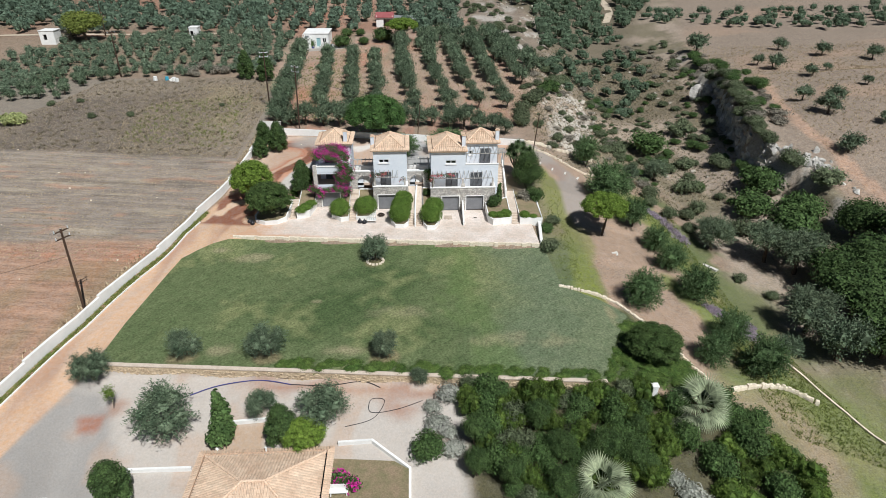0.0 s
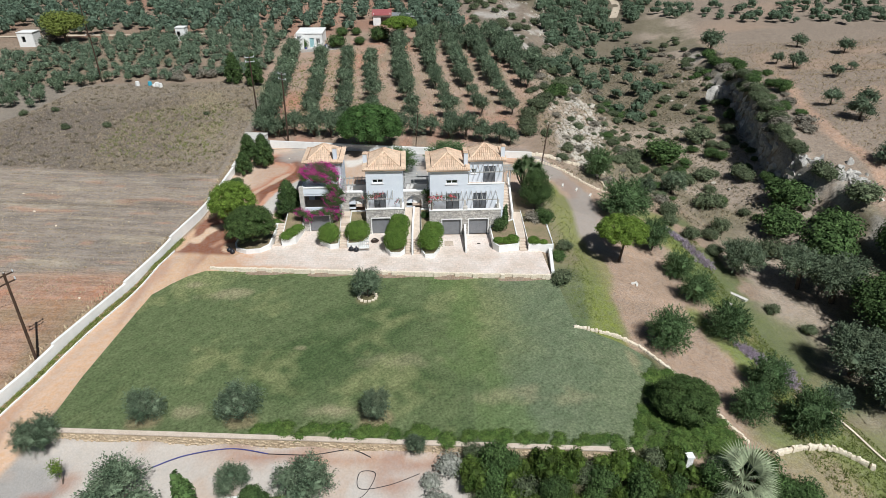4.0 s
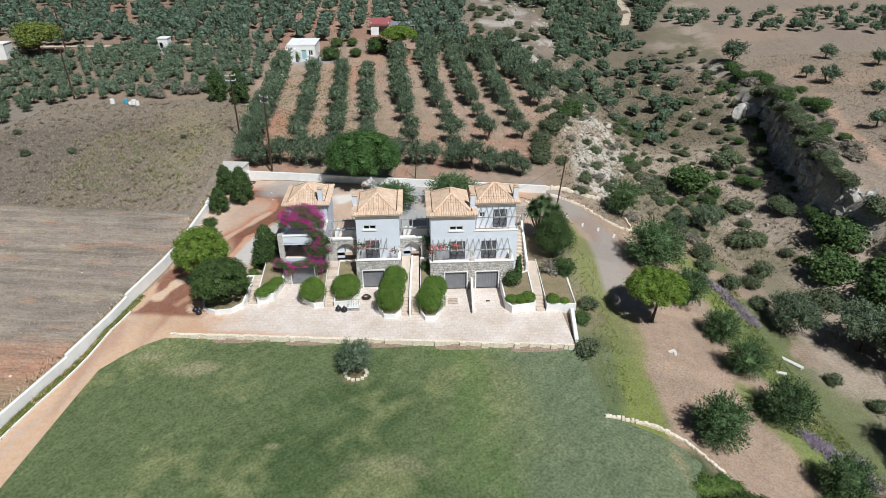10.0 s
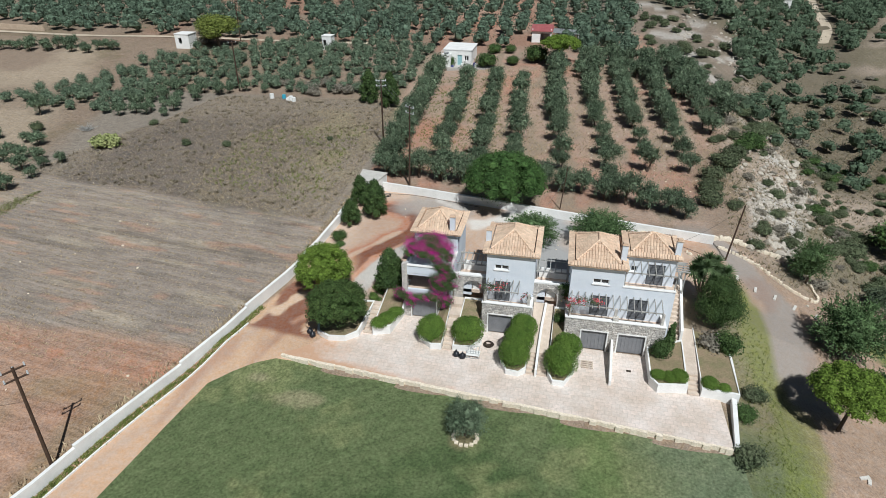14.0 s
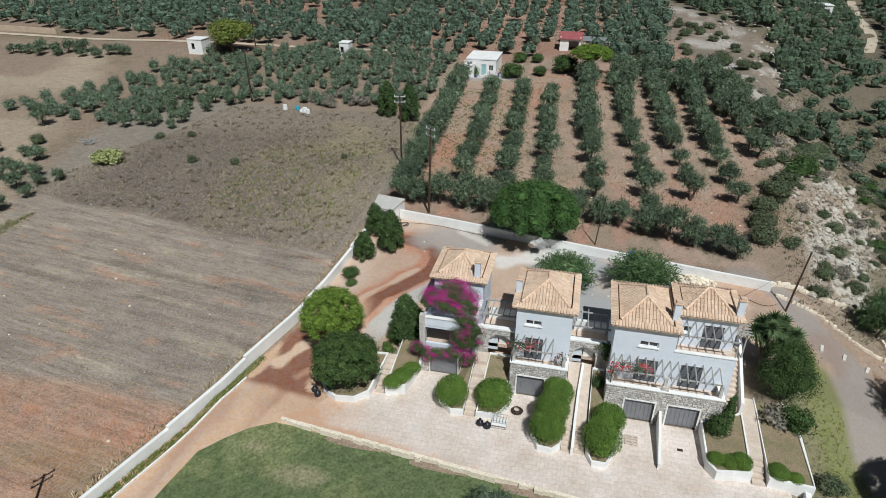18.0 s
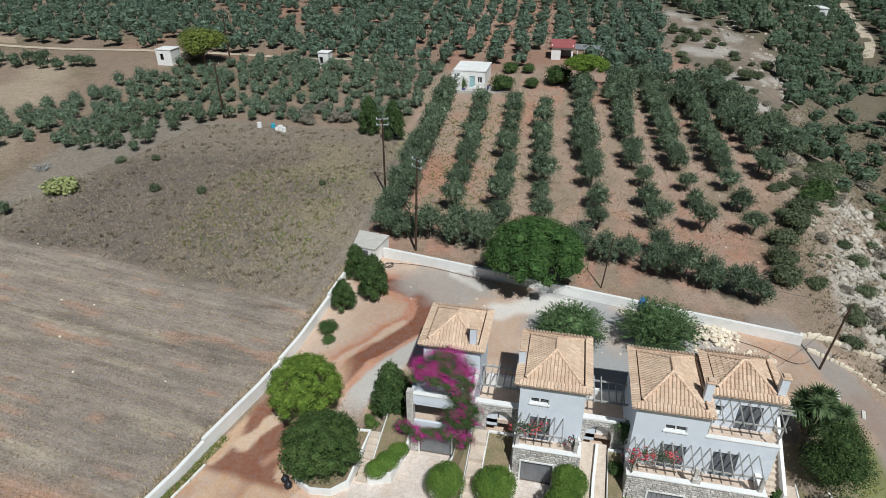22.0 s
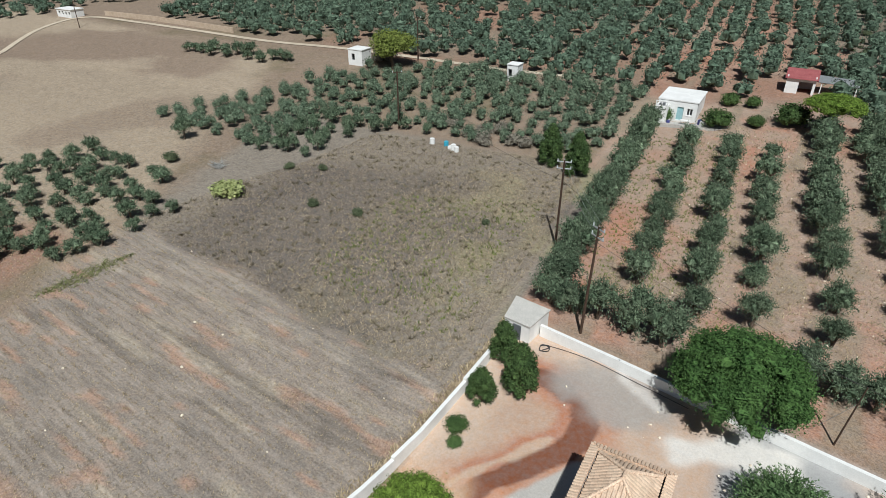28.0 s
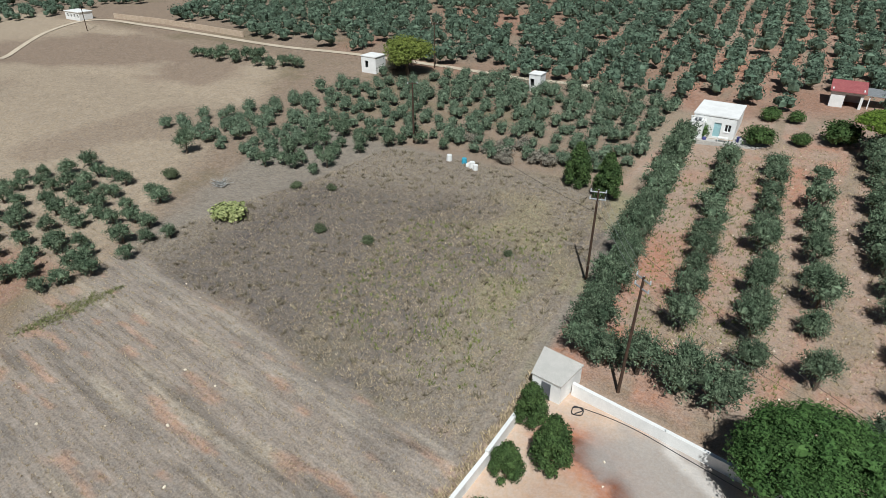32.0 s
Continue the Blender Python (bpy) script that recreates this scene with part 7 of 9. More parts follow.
# ---- trees round the houses ----
pine.put(0.0, 9.2, 2.75, 2.2, "round bright green pine in the western corner", "house trees", 1.0)
planter_tree.put(3.0, 4.75, 2.75, 1.2, "dense dark green round tree in a white planter", "house trees", 0.9, 0.2)
conifer.put(6.4, 11.0, 5.2, 0.4, "dark green conifer beside the western house", "house trees", 0.9)
conifer.put(0.9, 24.0, 4.6, 0.4, "dark clipped conifer inside the wall corner", "corner conifers", 1.05)
conifer.put(-2.0, 27.2, 4.0, 1.4, "dark clipped conifer inside the wall corner", "corner conifers", 1.0)
conifer.put(-1.5, 21.9, 3.7, 2.4, "small dark conifer inside the wall", "corner conifers", 0.9)
dark_bush.put(-1.8, 18.4, 1.0, 1.0, "spiky green clump against the wall", "wall clumps")
dark_bush.put(-1.3, 17.2, 0.7, 1.9, "spiky green clump against the wall", "wall clumps", 0.5)
carob.put(15.9, 28.9, 4.6, 0.2, "large dense round carob tree over the rear wall", "yard trees", 0.84)
yard_mulberry.put(19.9, 20.6, 3.1, 0.6, "spiky-crowned mulberry tree in the gravel yard", "yard trees", 0.54)
yard_mulberry.put(27.3, 21.9, 3.4, 1.6, "broad mulberry tree in the gravel yard", "yard trees", 0.54)
for hx, hy in ((6.0, 12.6), (5.6, 11.8), (5.2, 11.0), (5.0, 10.1), (4.9, 9.3)):
    cover.put(hx, hy, 0.75, 1.4, "low green hedge edging a bare bed", "bed edging", 1.4)
# clipped hedges in the planters
HEDGE = "clipped bright green bush filling a white planter"
for hx, hy, hr, hz, zs in ((6.9, 5.0, 0.85, 0.7, 0.75), (7.5, 5.9, 0.9, 0.75, 0.75), (8.0, 7.0, 0.8, 0.75, 0.75), (12.0, 4.7, 1.4, 0.35, 1.35), (15.4, 5.0, 1.5, 0.35, 1.35), (19.9, 2.5, 1.35, 0.3, 1.55), (20.1, 4.2, 1.35, 0.45, 1.6), (20.4, 6.0, 1.25, 0.8, 1.5), (23.9, 2.3, 1.5, 0.3, 1.45), (24.4, 4.2, 1.25, 0.6, 1.5), (32.0, 2.6, 0.65, 0.7, 0.9), (32.9, 2.5, 0.65, 0.7, 0.9), (33.7, 2.6, 0.75, 0.7, 1.1), (36.1, 2.3, 0.75, 0.7, 0.9), (37.2, 2.1, 0.55, 0.7, 0.7)):
    box_ball.put(hx, hy, hr, turn(), HEDGE, "planter hedges", zs, hz)
dark_bush.put(32.4, 5.3, 1.0, 0.3, "dark rounded bush beside the garage", "house shrubs", 1.3, 0.8)
cypress.put(33.2, 6.4, 2.4, 0.3, "slim green climber at the house corner", "house shrubs", 1.1, 1.0)
dark_bush.put(23.5, 7.6, 0.6, 0.3, "small light green shrub beside the steps", "house shrubs", 1.4, 1.6)

# ---- lawn trees and the lower garden ----
fine_olive.put(17.0, -5.6, 1.75, 0.5, "round olive tree in a stone ring on the lawn", "lawn trees", 1.1)
fine_olive.put(-0.4, -21.4, 1.75, 1.5, "low olive bush on the lawn's edge", "lawn trees", 0.85)
fine_olive.put(7.2, -21.8, 2.05, 2.5, "low olive bush on the lawn's edge", "lawn trees", 0.9)
silver_olive.put(18.6, -22.4, 1.5, 3.5, "silver-grey olive bush on the lawn's edge", "lawn trees", 1.0)
fine_olive.put(-8.3, -23.2, 1.9, 3.0, "dark olive bush at the lawn's corner", "lower trees", 0.9)
fine_olive.put(-0.4, -28.4, 3.0, 0.8, "large round olive tree on the gravel drive", "lower trees", 0.75)
cypress.put(5.0, -29.6, 5.2, 0.8, "small dark green cypress beside the drive", "lower trees", 1.0)
fine_olive.put(7.8, -27.4, 1.5, 0.2, "small olive tree on the gravel drive", "lower trees")
fine_olive.put(13.5, -28.4, 2.3, 1.2, "olive tree on the gravel drive", "lower trees", 0.85)
conifer.put(9.9, -29.9, 4.4, 1.2, "dark conifer on the gravel drive", "lower trees", 0.9)
pine.put(11.9, -30.4, 1.8, 1.2, "bright green pine bush on the gravel drive", "lower trees", 0.6)
dark_bush.put(22.3, -31.9, 1.6, 1.2, "round glossy green bush in a stone ring", "lower trees", 1.0)
conifer.put(-2.8, -34.2, 5.0, 2.2, "bright conifer beside the lower drive", "lower trees", 0.9)
sapling.put(-5.6, -26.2, 1.15, 2.2, "thin yellow-green sapling on red earth beside the drive", "lower trees", 1.2)
fine_olive.put(21.8, -25.6, 0.95, 2.2, "small olive bush against the retaining wall", "lower trees", 1.2)
for gx, gy in scatter([(26, -26.0), (44, -27.6), (46, -31), (40, -36), (33, -38), (26, -34)], 1.4, rp, 0.35, 1.0):
    k = rp.random()
    (dark_bush if k < 0.25 else bush if k < 0.4 else bright_bush if k < 0.88 else dense).put(gx, gy, rp.uniform(0.9, 1.5), turn(), "mixed evergreen bush in a dense planted bank", "planted bank", rp.uniform(1.0, 1.7))
for gx, gy in scatter([(48.4, -26.6), (50.6, -26.8), (52.4, -28.8), (54.2, -30.8), (56, -33.4), (57, -40), (47, -40), (46, -34), (46.5, -31.4), (49, -30.4)], 1.9, rp, 0.35, 1.0):
    (dark_bush if rp.random() < 0.7 else bright_bush).put(gx, gy, rp.uniform(1.1, 1.7), turn(), "dark evergreen bush in a dense planted bank", "planted bank", rp.uniform(0.9, 1.3))
for lx, ly in ((22.8, -28.0), (23.2, -29.6), (24.2, -30.4), (24.6, -31.8), (24.4, -26.8), (41.5, -34), (42.6, -35), (43.6, -36), (44.6, -37)):
    lav.put(lx, ly, rp.uniform(1.0, 1.4), turn(), "grey mound of lavender at a bed's edge", "lavender mounds", 1.0)
for i in range(24):
    hx = 9 + i * 1.45 + rp.uniform(-0.3, 0.3)
    cover.put(hx, v_y(hx, -22.3 + rp.uniform(-0.2, 0.2)), rp.uniform(0.7, 1.1), rp.uniform(-0.4, 0.4), "low creeping green cover along the retaining wall", "creeping cover", 0.8)
for gx, gy in scatter([(40.0, -24.5), (44.6, -16.4), (46, -19), (48.5, -24), (47, -27), (39.5, -26.6)], 1.3, rp, 0.4, 0.9):
    cover.put(gx, gy, rp.uniform(0.9, 1.4), turn(), "low creeping green cover round a large bush", "corner cover", 0.8)
post_z = ground_z(42.8, -27.9)
gate_post = thing("gate_post", "square white rendered gate post among the bushes", "post", at=(42.8, -27.9, post_z))
part("shaft", Solid().box(-0.24, -0.24, -0.3, 0.24, 0.24, 1.9), white, gate_post)
part("cap", Solid().box(-0.3, -0.3, 1.9, 0.3, 0.3, 2.0), white, gate_post)
# near the farm and the wild corners
for dx, dy, dr, k in ((-14.0, 69.2, 2.3, 1), (-9.4, 67.4, 2.4, 1), (5.3, 90.2, 2.5, 0), (15.3, 95.4, 3.0, 0), (-3.2, 90.6, 1.9, 0), (10.5, 92.5, 1.6, 0), (5.5, 101, 1.8, 0), (9, 101.5, 1.5, 0)):
    (conifer if k else dark_bush).put(dx, dy, dr * (2.4 if k else 1.0), turn(), "dark conifer near the field's far corner" if k else "dark green tree round a farmhouse yard", "farm trees", 1.1 if k else 1.0)
umbrella.put(20.2, 93.4, 3.9, 0.3, "large bright green pine near a shed", "farm trees", 0.75)
Kind("yellow_tree", "tree", variants(1, 400, lambda g: (trunk_mesh("trunk", 0.9, 0.09, 0.5, g), crown("crown", lobes_round(g, 9, 1.0, 0.95, 0.5, 0.45, 0.9), 5000, 0.05, leaf_mat("yellow_green_leaves", srgb(106, 120, 58), srgb(128, 138, 70)), g, rough=0.15)))).put(-59.2, 96.6, 4.9, 0.4, "yellow-green walnut tree beside a farm shed", "farm trees", 0.9)
grey_bush.put(-64, 99.5, 3.0, 0.4, "bare grey thicket behind a farm shed", "farm trees", 1.0)
olive.put(-69.2, 50.4, 1.8, 0.4, "yellowish small tree at a field's corner", "field corner trees", 1.3)
bush.put(-63.2, 43.0, 1.2, 0.4, "small green bush at a field's corner", "field corner trees", 1.3)
for dx, dy, dr in ((-35.4, 41.9, 0.9), (-28.8, 42.6, 0.9), (-13.9, 47.9, 0.6), (-41.5, 51.3, 0.8), (-46, 49.5, 0.9)):
    bush.put(dx, dy, dr, turn(), "lone green bush in a dry field", "field bushes", 1.0)
for gx, gy in scatter([(-34, 72), (-20, 71), (-14, 73), (-20, 77), (-36, 76)], 2.6, rp, 0.4, 0.8):
    grey_bush.put(gx, gy, rp.uniform(0.8, 1.5), turn(), "leafless grey shrub along the field's edge", "dead shrubs", 1.5)

fs = thing("flowering_shrub", "dark green shrub with red flowers in the planted bank", "shrub", "planted bank", (33.2, -35.6, ground_z(33.2, -35.6)))
part("crown", crown("crown", [(0, 0, 0.6, 0.9, 0.8, 0.7), (0.7, 0.2, 0.5, 0.6, 0.6, 0.6)], 1500, 0.07, dark_leaf, np.random.default_rng(78), second=red_flower, share=0.4), dark_leaf, fs)

# climbers
g = np.random.default_rng(77)
boug = thing("bougainvillea", "large magenta bougainvillea climbing over the loggias", "climber", at=(12.9, 7.7, 0))
part("stem", Solid().rod((12.9, 7.7, 0.2), (13.0, 7.8, 4.0), 0.09, 0.06).rod((13.0, 7.8, 4.0), (11.6, 8.2, 6.2), 0.06, 0.04), bark, boug)
canopy = [(10.9, 9.4, 7.3, 1.9, 1.1, 0.8), (9.4, 9.2, 7.2, 1.0, 0.9, 0.75), (12.3, 9.2, 7.4, 1.0, 0.9, 0.8), (10.4, 8.6, 6.9, 0.9, 0.6, 0.5), (11.7, 8.4, 6.7, 1.1, 0.6, 0.55), (12.9, 8.5, 6.8, 0.6, 0.5, 0.6), (9.0, 8.7, 6.8, 0.5, 0.5, 0.45), (10.9, 10.4, 7.7, 1.3, 0.8, 0.5)]
column = [(12.5, 8.0, 6.0, 0.9, 0.45, 0.6), (13.0, 7.8, 5.2, 0.9, 0.45, 0.6), (12.2, 7.75, 4.8, 0.9, 0.4, 0.5), (13.1, 7.7, 4.2, 0.8, 0.45, 0.6), (12.3, 7.7, 3.7, 0.8, 0.4, 0.5), (11.7, 7.8, 4.2, 0.5, 0.35, 0.5)]
skirt = [(8.2, 7.85, 2.7, 0.55, 0.4, 0.6), (9.2, 7.75, 2.45, 0.7, 0.35, 0.5), (10.4, 7.7, 2.6, 0.8, 0.35, 0.4), (11.6, 7.65, 2.8, 0.9, 0.4, 0.5), (12.9, 7.65, 2.5, 0.6, 0.4, 0.6), (9.3, 7.75, 1.8, 0.45, 0.3, 0.35), (12.4, 7.7, 1.9, 0.4, 0.3, 0.4)]
for name, lobes, n, share in (("crown", canopy, 19000, 0.48), ("hanging_growth", column, 11000, 0.2), ("lower_growth", skirt, 10000, 0.34)):
    part(name, crown(name, lobes, n, 0.036, dark_leaf, g, rough=0.24, core=0.72, aspect=0.6, second=magenta, share=share), dark_leaf, boug)
settle(boug)
vine = thing("red_bougainvillea", "sparse red bougainvillea trained over a pergola", "climber", at=(24.3, 6.5, 3.4))
part("stem", Solid().rod((24.2, 6.1, 0.1), (24.3, 6.4, 4.6), 0.05, 0.03), bark, vine)
part("crown", crown("crown", [(24.6, 6.7, 4.75, 0.7, 0.5, 0.2), (25.6, 6.8, 4.8, 0.9, 0.5, 0.22), (26.6, 6.9, 4.75, 0.7, 0.5, 0.18), (24.2, 6.4, 4.2, 0.3, 0.25, 0.6)], 650, 0.08, scrub_leaf, g, rough=0.3, core=0.0, second=red_flower, share=0.4), dark_leaf, vine)
settle(vine)
vine = thing("dry_vine", "thin half-bare vine over a balcony pergola", "climber", at=(16.5, 7.2, 3.4))
part("stem", Solid().rod((16.3, 6.9, 0.1), (16.5, 7.2, 4.6), 0.05, 0.03), bark, vine)
part("crown", crown("crown", [(16.7, 7.4, 4.75, 0.6, 0.5, 0.2), (17.6, 7.5, 4.8, 0.8, 0.5, 0.2), (20.4, 7.6, 4.0, 0.4, 0.3, 0.4)], 420, 0.09, scrub_leaf, g, rough=0.3, core=0.0, second=red_flower, share=0.25), scrub_leaf, vine)
settle(vine)
vine = thing("ivy", "dark ivy climbing beside an arch", "climber", at=(24.0, 9.4, 2))
part("crown", crown("crown", [(23.9, 9.3, 3.6, 0.3, 0.3, 1.1), (23.8, 9.2, 4.5, 0.6, 0.3, 0.3)], 380, 0.1, dark_leaf, g, rough=0.25, core=0.5), dark_leaf, vine)
settle(vine)


# fan palms
def palm(x, y, r, label):
    p = thing("fan_palm", label, "palm tree", "fan palms", (x, y, ground_z(x, y)))
    part("trunk", Solid().rod((0, 0, -0.2), (0, 0, r * 0.75), 0.24, 0.2, 9), bark, p)
    frond = Solid()
    for i in range(17):
        a = radians(-80 + 10 * i)
        tip = Vector((0.5 + math.cos(a) * 0.55, math.sin(a) * 0.55, -0.10 - 0.12 * math.cos(a)))
        side = Vector((-math.sin(a), math.cos(a), 0)) * 0.026
        mid = Vector((0.5, 0, 0)).lerp(tip, 0.5) + Vector((0, 0, 0.05))
        frond.add([(0.5, 0, 0), tuple(mid - side), tuple(tip), tuple(mid + side)], [(0, 1, 2, 3)])
    frond.rod((0, 0, 0), (0.5, 0, 0), 0.02, 0.012, 5)
    me = frond.mesh("frond", palm_leaf)
    for i in range(26):
        o = part("frond", me, palm_leaf, p)
        o.matrix_local = Matrix.Translation((0, 0, r * 0.75)) @ Euler((rp.uniform(-0.3, 0.3), radians(-70 + 100 * (i / 26) + rp.uniform(-8, 8)), i * 2.4)).to_matrix().to_4x4() @ Matrix.Scale(r * rp.uniform(0.9, 1.1), 4)
    return p


palm(46.6, -29.4, 2.6, "silver-green fan palm in the planted bank")
palm(35.8, -36.4, 2.5, "silver-green fan palm in the planted bank")

# prickly pear
cact = thing("prickly_pear", "pale yellow-green prickly pear clump in a dry field", "cactus", at=(-47.3, 39.0, ground_z(-47.3, 39)))
pads = leaf_mat("cactus_pads", srgb(140, 152, 96), srgb(168, 172, 120), 0.0, 0.25)
part("pad_clump", crown("pad_clump", lobes_round(g, 7, 2.2, 0.9, 0.6, 0.5, 0.7), 700, 0.2, pads, g, rough=0.15, aspect=0.75, core=0.7), pads, cact)


# ---- poles and wires ----
pole_wood = material("dark_creosoted_wood", srgb(62, 48, 40), srgb(84, 66, 54), 2.0, 0.85, 0.3, 16.0, fine=0.2)
ceramic = material("pale_insulator", srgb(190, 196, 200), srgb(210, 214, 216), 2.0, 0.35, 0.0, 10.0)
galv = material("galvanised_metal", srgb(150, 154, 156), srgb(170, 172, 174), 2.0, 0.45, 0.05, 12.0, metal=0.4)
wire_mat = material("black_cable", (0.02, 0.02, 0.02), (0.03, 0.03, 0.03), 1.0, 0.5, 0.0)


def utility_pole(x, y, h, arms, turn_deg, label, lean=(0, 0), r=0.14, extra=False):
    z = ground_z(x, y)
    p = thing("utility_pole", label, "utility pole", "utility poles", (x, y, z))
    top = Vector((lean[0], lean[1], h))
    part("shaft", Solid().rod((0, 0, -0.5), tuple(top), r, r * 0.7, 10), pole_wood, p)
    d = Vector((math.cos(radians(turn_deg)), math.sin(radians(turn_deg)), 0))
    for k in range(arms):
        c = top * (1 - (0.25 + 0.75 * k) / h)
        a = part("cross_arm", Solid().rod(tuple(c - d * 0.75), tuple(c + d * 0.75), 0.07, 0.07, 6), galv if extra else pole_wood, p)
        for s in (-0.7, 0.0, 0.7):
            e = c + d * s
            part("insulator", Solid().rod(tuple(e), tuple(e + Vector((0, 0, 0.28))), 0.07, 0.05, 7), ceramic, a)
    return p, Vector((x, y, z)) + top


tf = utility_pole(-12.5, -14.6, 9.8, 2, 60, "dark wooden utility pole beside the boundary wall", (0.2, 0.1))[1]
tl = utility_pole(-4.9, 47.3, 10.2, 2, 15, "dark wooden utility pole on the field's edge", (0.05, 0.0), extra=True)[1]
tm = utility_pole(2.7, 33.5, 10.8, 2, -35, "tall brown wooden pole behind the rear wall", (0.25, 0.3), extra=True)[1]
tff = utility_pole(-42.0, 71.9, 9.6, 1, 40, "dark wooden utility pole at the grove's edge", r=0.16)[1]
pr2, tr2 = utility_pole(22.7, 29.9, 5.6, 0, 0, "thin metal service pole behind the rear wall", (0.5, 0.1), 0.07)
tr1 = utility_pole(40.6, 21.8, 6.4, 0, 0, "leaning dark wooden pole beside the path", (0.7, 0.3), 0.1)[1]
part("guy_wire", Solid().rod((-1.6, 0.9, -0.2), (0.35, 0.08, 4.0), 0.015, 0.015, 5), galv, pr2)
utility_pole(-57.5, 103.2, 9.0, 1, 30, "distant wooden utility pole beside a farm road")
utility_pole(-161, 93, 7.0, 0, 0, "distant wooden pole beside a farm road", r=0.12)


def tube(pts, r, sides=5):
    """One bent round rod through points."""
    s, n = Solid(), len(pts)
    vs = []
    for i, p in enumerate(pts):
        q = (Vector(pts[min(i + 1, n - 1)]) - Vector(pts[max(i - 1, 0)])).to_track_quat("Z", "Y")
        vs += [Vector(p) + q @ Vector((r * math.cos(2 * math.pi * k / sides), r * math.sin(2 * math.pi * k / sides), 0)) for k in range(sides)]
    fs = [(i * sides + k, i * sides + (k + 1) % sides, (i + 1) * sides + (k + 1) % sides, (i + 1) * sides + k) for i in range(n - 1) for k in range(sides)]
    return s.add(vs, fs + [tuple(range(sides - 1, -1, -1)), tuple(range((n - 1) * sides, n * sides))])


def cable(name, a, b, sag, label, r=0.014, mat=wire_mat):
    a, b = Vector(a), Vector(b)
    line = [a.lerp(b, i / 14) - Vector((0, 0, sag * 4 * i / 14 * (1 - i / 14))) for i in range(15)]
    return single(name, tube(line, r, 4), mat, label, "cable", "overhead cables")


cable("cable", tff - Vector((0, 0, 1.2)), tl - Vector((0, 0, 2.4)), 1.2, "black overhead cable between wooden poles", 0.02)
for o in (-0.6, 0.0, 0.6):
    cable("cable", tl + Vector((o, 0, -0.1)), tm + Vector((o, 0, -0.2)), 0.5, "thin overhead wire between wooden poles", 0.009, galv)
cable("cable", tl - Vector((0, 0, 2.4)), tr2 - Vector((0, 0, 0.2)), 1.0, "black overhead cable over the orchard's edge", 0.02)
cable("cable", tm - Vector((0, 0, 1.5)), tr2, 0.8, "black overhead cable along the rear wall")
cable("cable", tr2, tr1, 0.7, "black overhead cable along the rear wall")
cable("cable", tr1, (33.4, 13.2, 8.0), 0.5, "black service cable to the eastern house")
cable("cable", tf - Vector((0, 0, 3.0)), (-60, -30, 4.5), 1.5, "black overhead cable crossing the stubble field")


def ground_hose(name, pts, label, r=0.035, mat=black_plastic):
    return single(name, tube([(*a, ground_z(*a) + r + 0.06) for a in bend(pts, 8)], r), mat, label, "hose", "hoses")


blue_pipe = material("blue_hose", srgb(60, 64, 120), srgb(80, 84, 140), 2.0, 0.5, 0.0)
ground_hose("hose", [(1.0, -25.4), (3.5, -24.6), (7.0, -24.3), (10, -24.9)], "blue-black hose across the gravel drive", 0.05, blue_pipe)
ground_hose("hose", [(10, -24.9), (13.5, -25.2), (16.5, -25.0), (18.2, -25.7)], "black hose across the gravel drive")
ground_hose("hose", [(15.2, -29.2), (17.6, -28.6), (18.6, -27.0), (17.4, -26.8), (17.4, -28.0), (19.6, -27.9), (22.0, -27.2)], "thin looped hose on the gravel drive", 0.025)
ground_hose("hose", [(0.4, 30.4), (3.0, 30.4), (5.5, 30.1), (9.0, 29.3), (13, 28.4)], "black pipe along the foot of the rear wall", 0.022)
ground_hose("hose", [(33, 24.0), (36, 23.0), (38.5, 21.4), (40, 22.4)], "black pipe along the foot of the rear wall", 0.022)
ground_hose("hose", [(0.6, 29.6), (1.0, 30.2), (0.3, 30.3), (0.4, 29.5), (1.1, 29.7), (0.9, 30.4), (0.2, 30.1)], "coiled black hose before the pump house", 0.04)

# ---- stones ----
chalk = material("pale_limestone", srgb(170, 162, 150), srgb(198, 190, 178), 0.9, 0.95, 0.7, 5.0, island=0.14, fine=0.25)
grey_rock = material("grey_limestone", srgb(150, 148, 144), srgb(206, 202, 196), 0.7, 0.95, 0.8, 4.0, island=0.16, fine=0.3)


white_stone = material("white_slab_stone", srgb(206, 202, 194), srgb(220, 216, 210), 2.0, 0.9, 0.3, 9.0, fine=0.12)


def rocks(name, places, mat, label, seed, squash=0.75, cuts=7, depth=(0.5, 0.85)):
    """Irregular boulders; places: x, y, z, size."""
    g = np.random.default_rng(seed)
    bm = bmesh.new()
    bmesh.ops.create_icosphere(bm, subdivisions=2, radius=1.0)
    ico = np.array([tuple(v.co) for v in bm.verts])
    tri = [tuple(v.index for v in f.verts) for f in bm.faces]
    bm.free()
    s = Solid()
    for x, y, z, size in places:
        cut = g.normal(size=(cuts, 3))
        cut /= np.linalg.norm(cut, axis=1)[:, None]
        q = ico.copy()
        for c in cut:
            q -= np.clip(q @ c - g.uniform(*depth), 0, None)[:, None] * c
        q = (q + 0.05 * g.normal(size=q.shape)) * size * g.uniform(0.7, 1.3, 3) * np.array([1, 1, squash])
        a = g.uniform(0, 6.28)
        r = np.array([[math.cos(a), -math.sin(a), 0], [math.sin(a), math.cos(a), 0], [0, 0, 1]])
        s.add((q @ r.T + np.array([x, y, z])).tolist(), tri)
    return single(name, s, mat, label, "rocks", kind="stuff")


def on_ground(x, y, size, sink=0.3):
    return (x, y, ground_z(x, y) + size * (0.5 - sink), size)


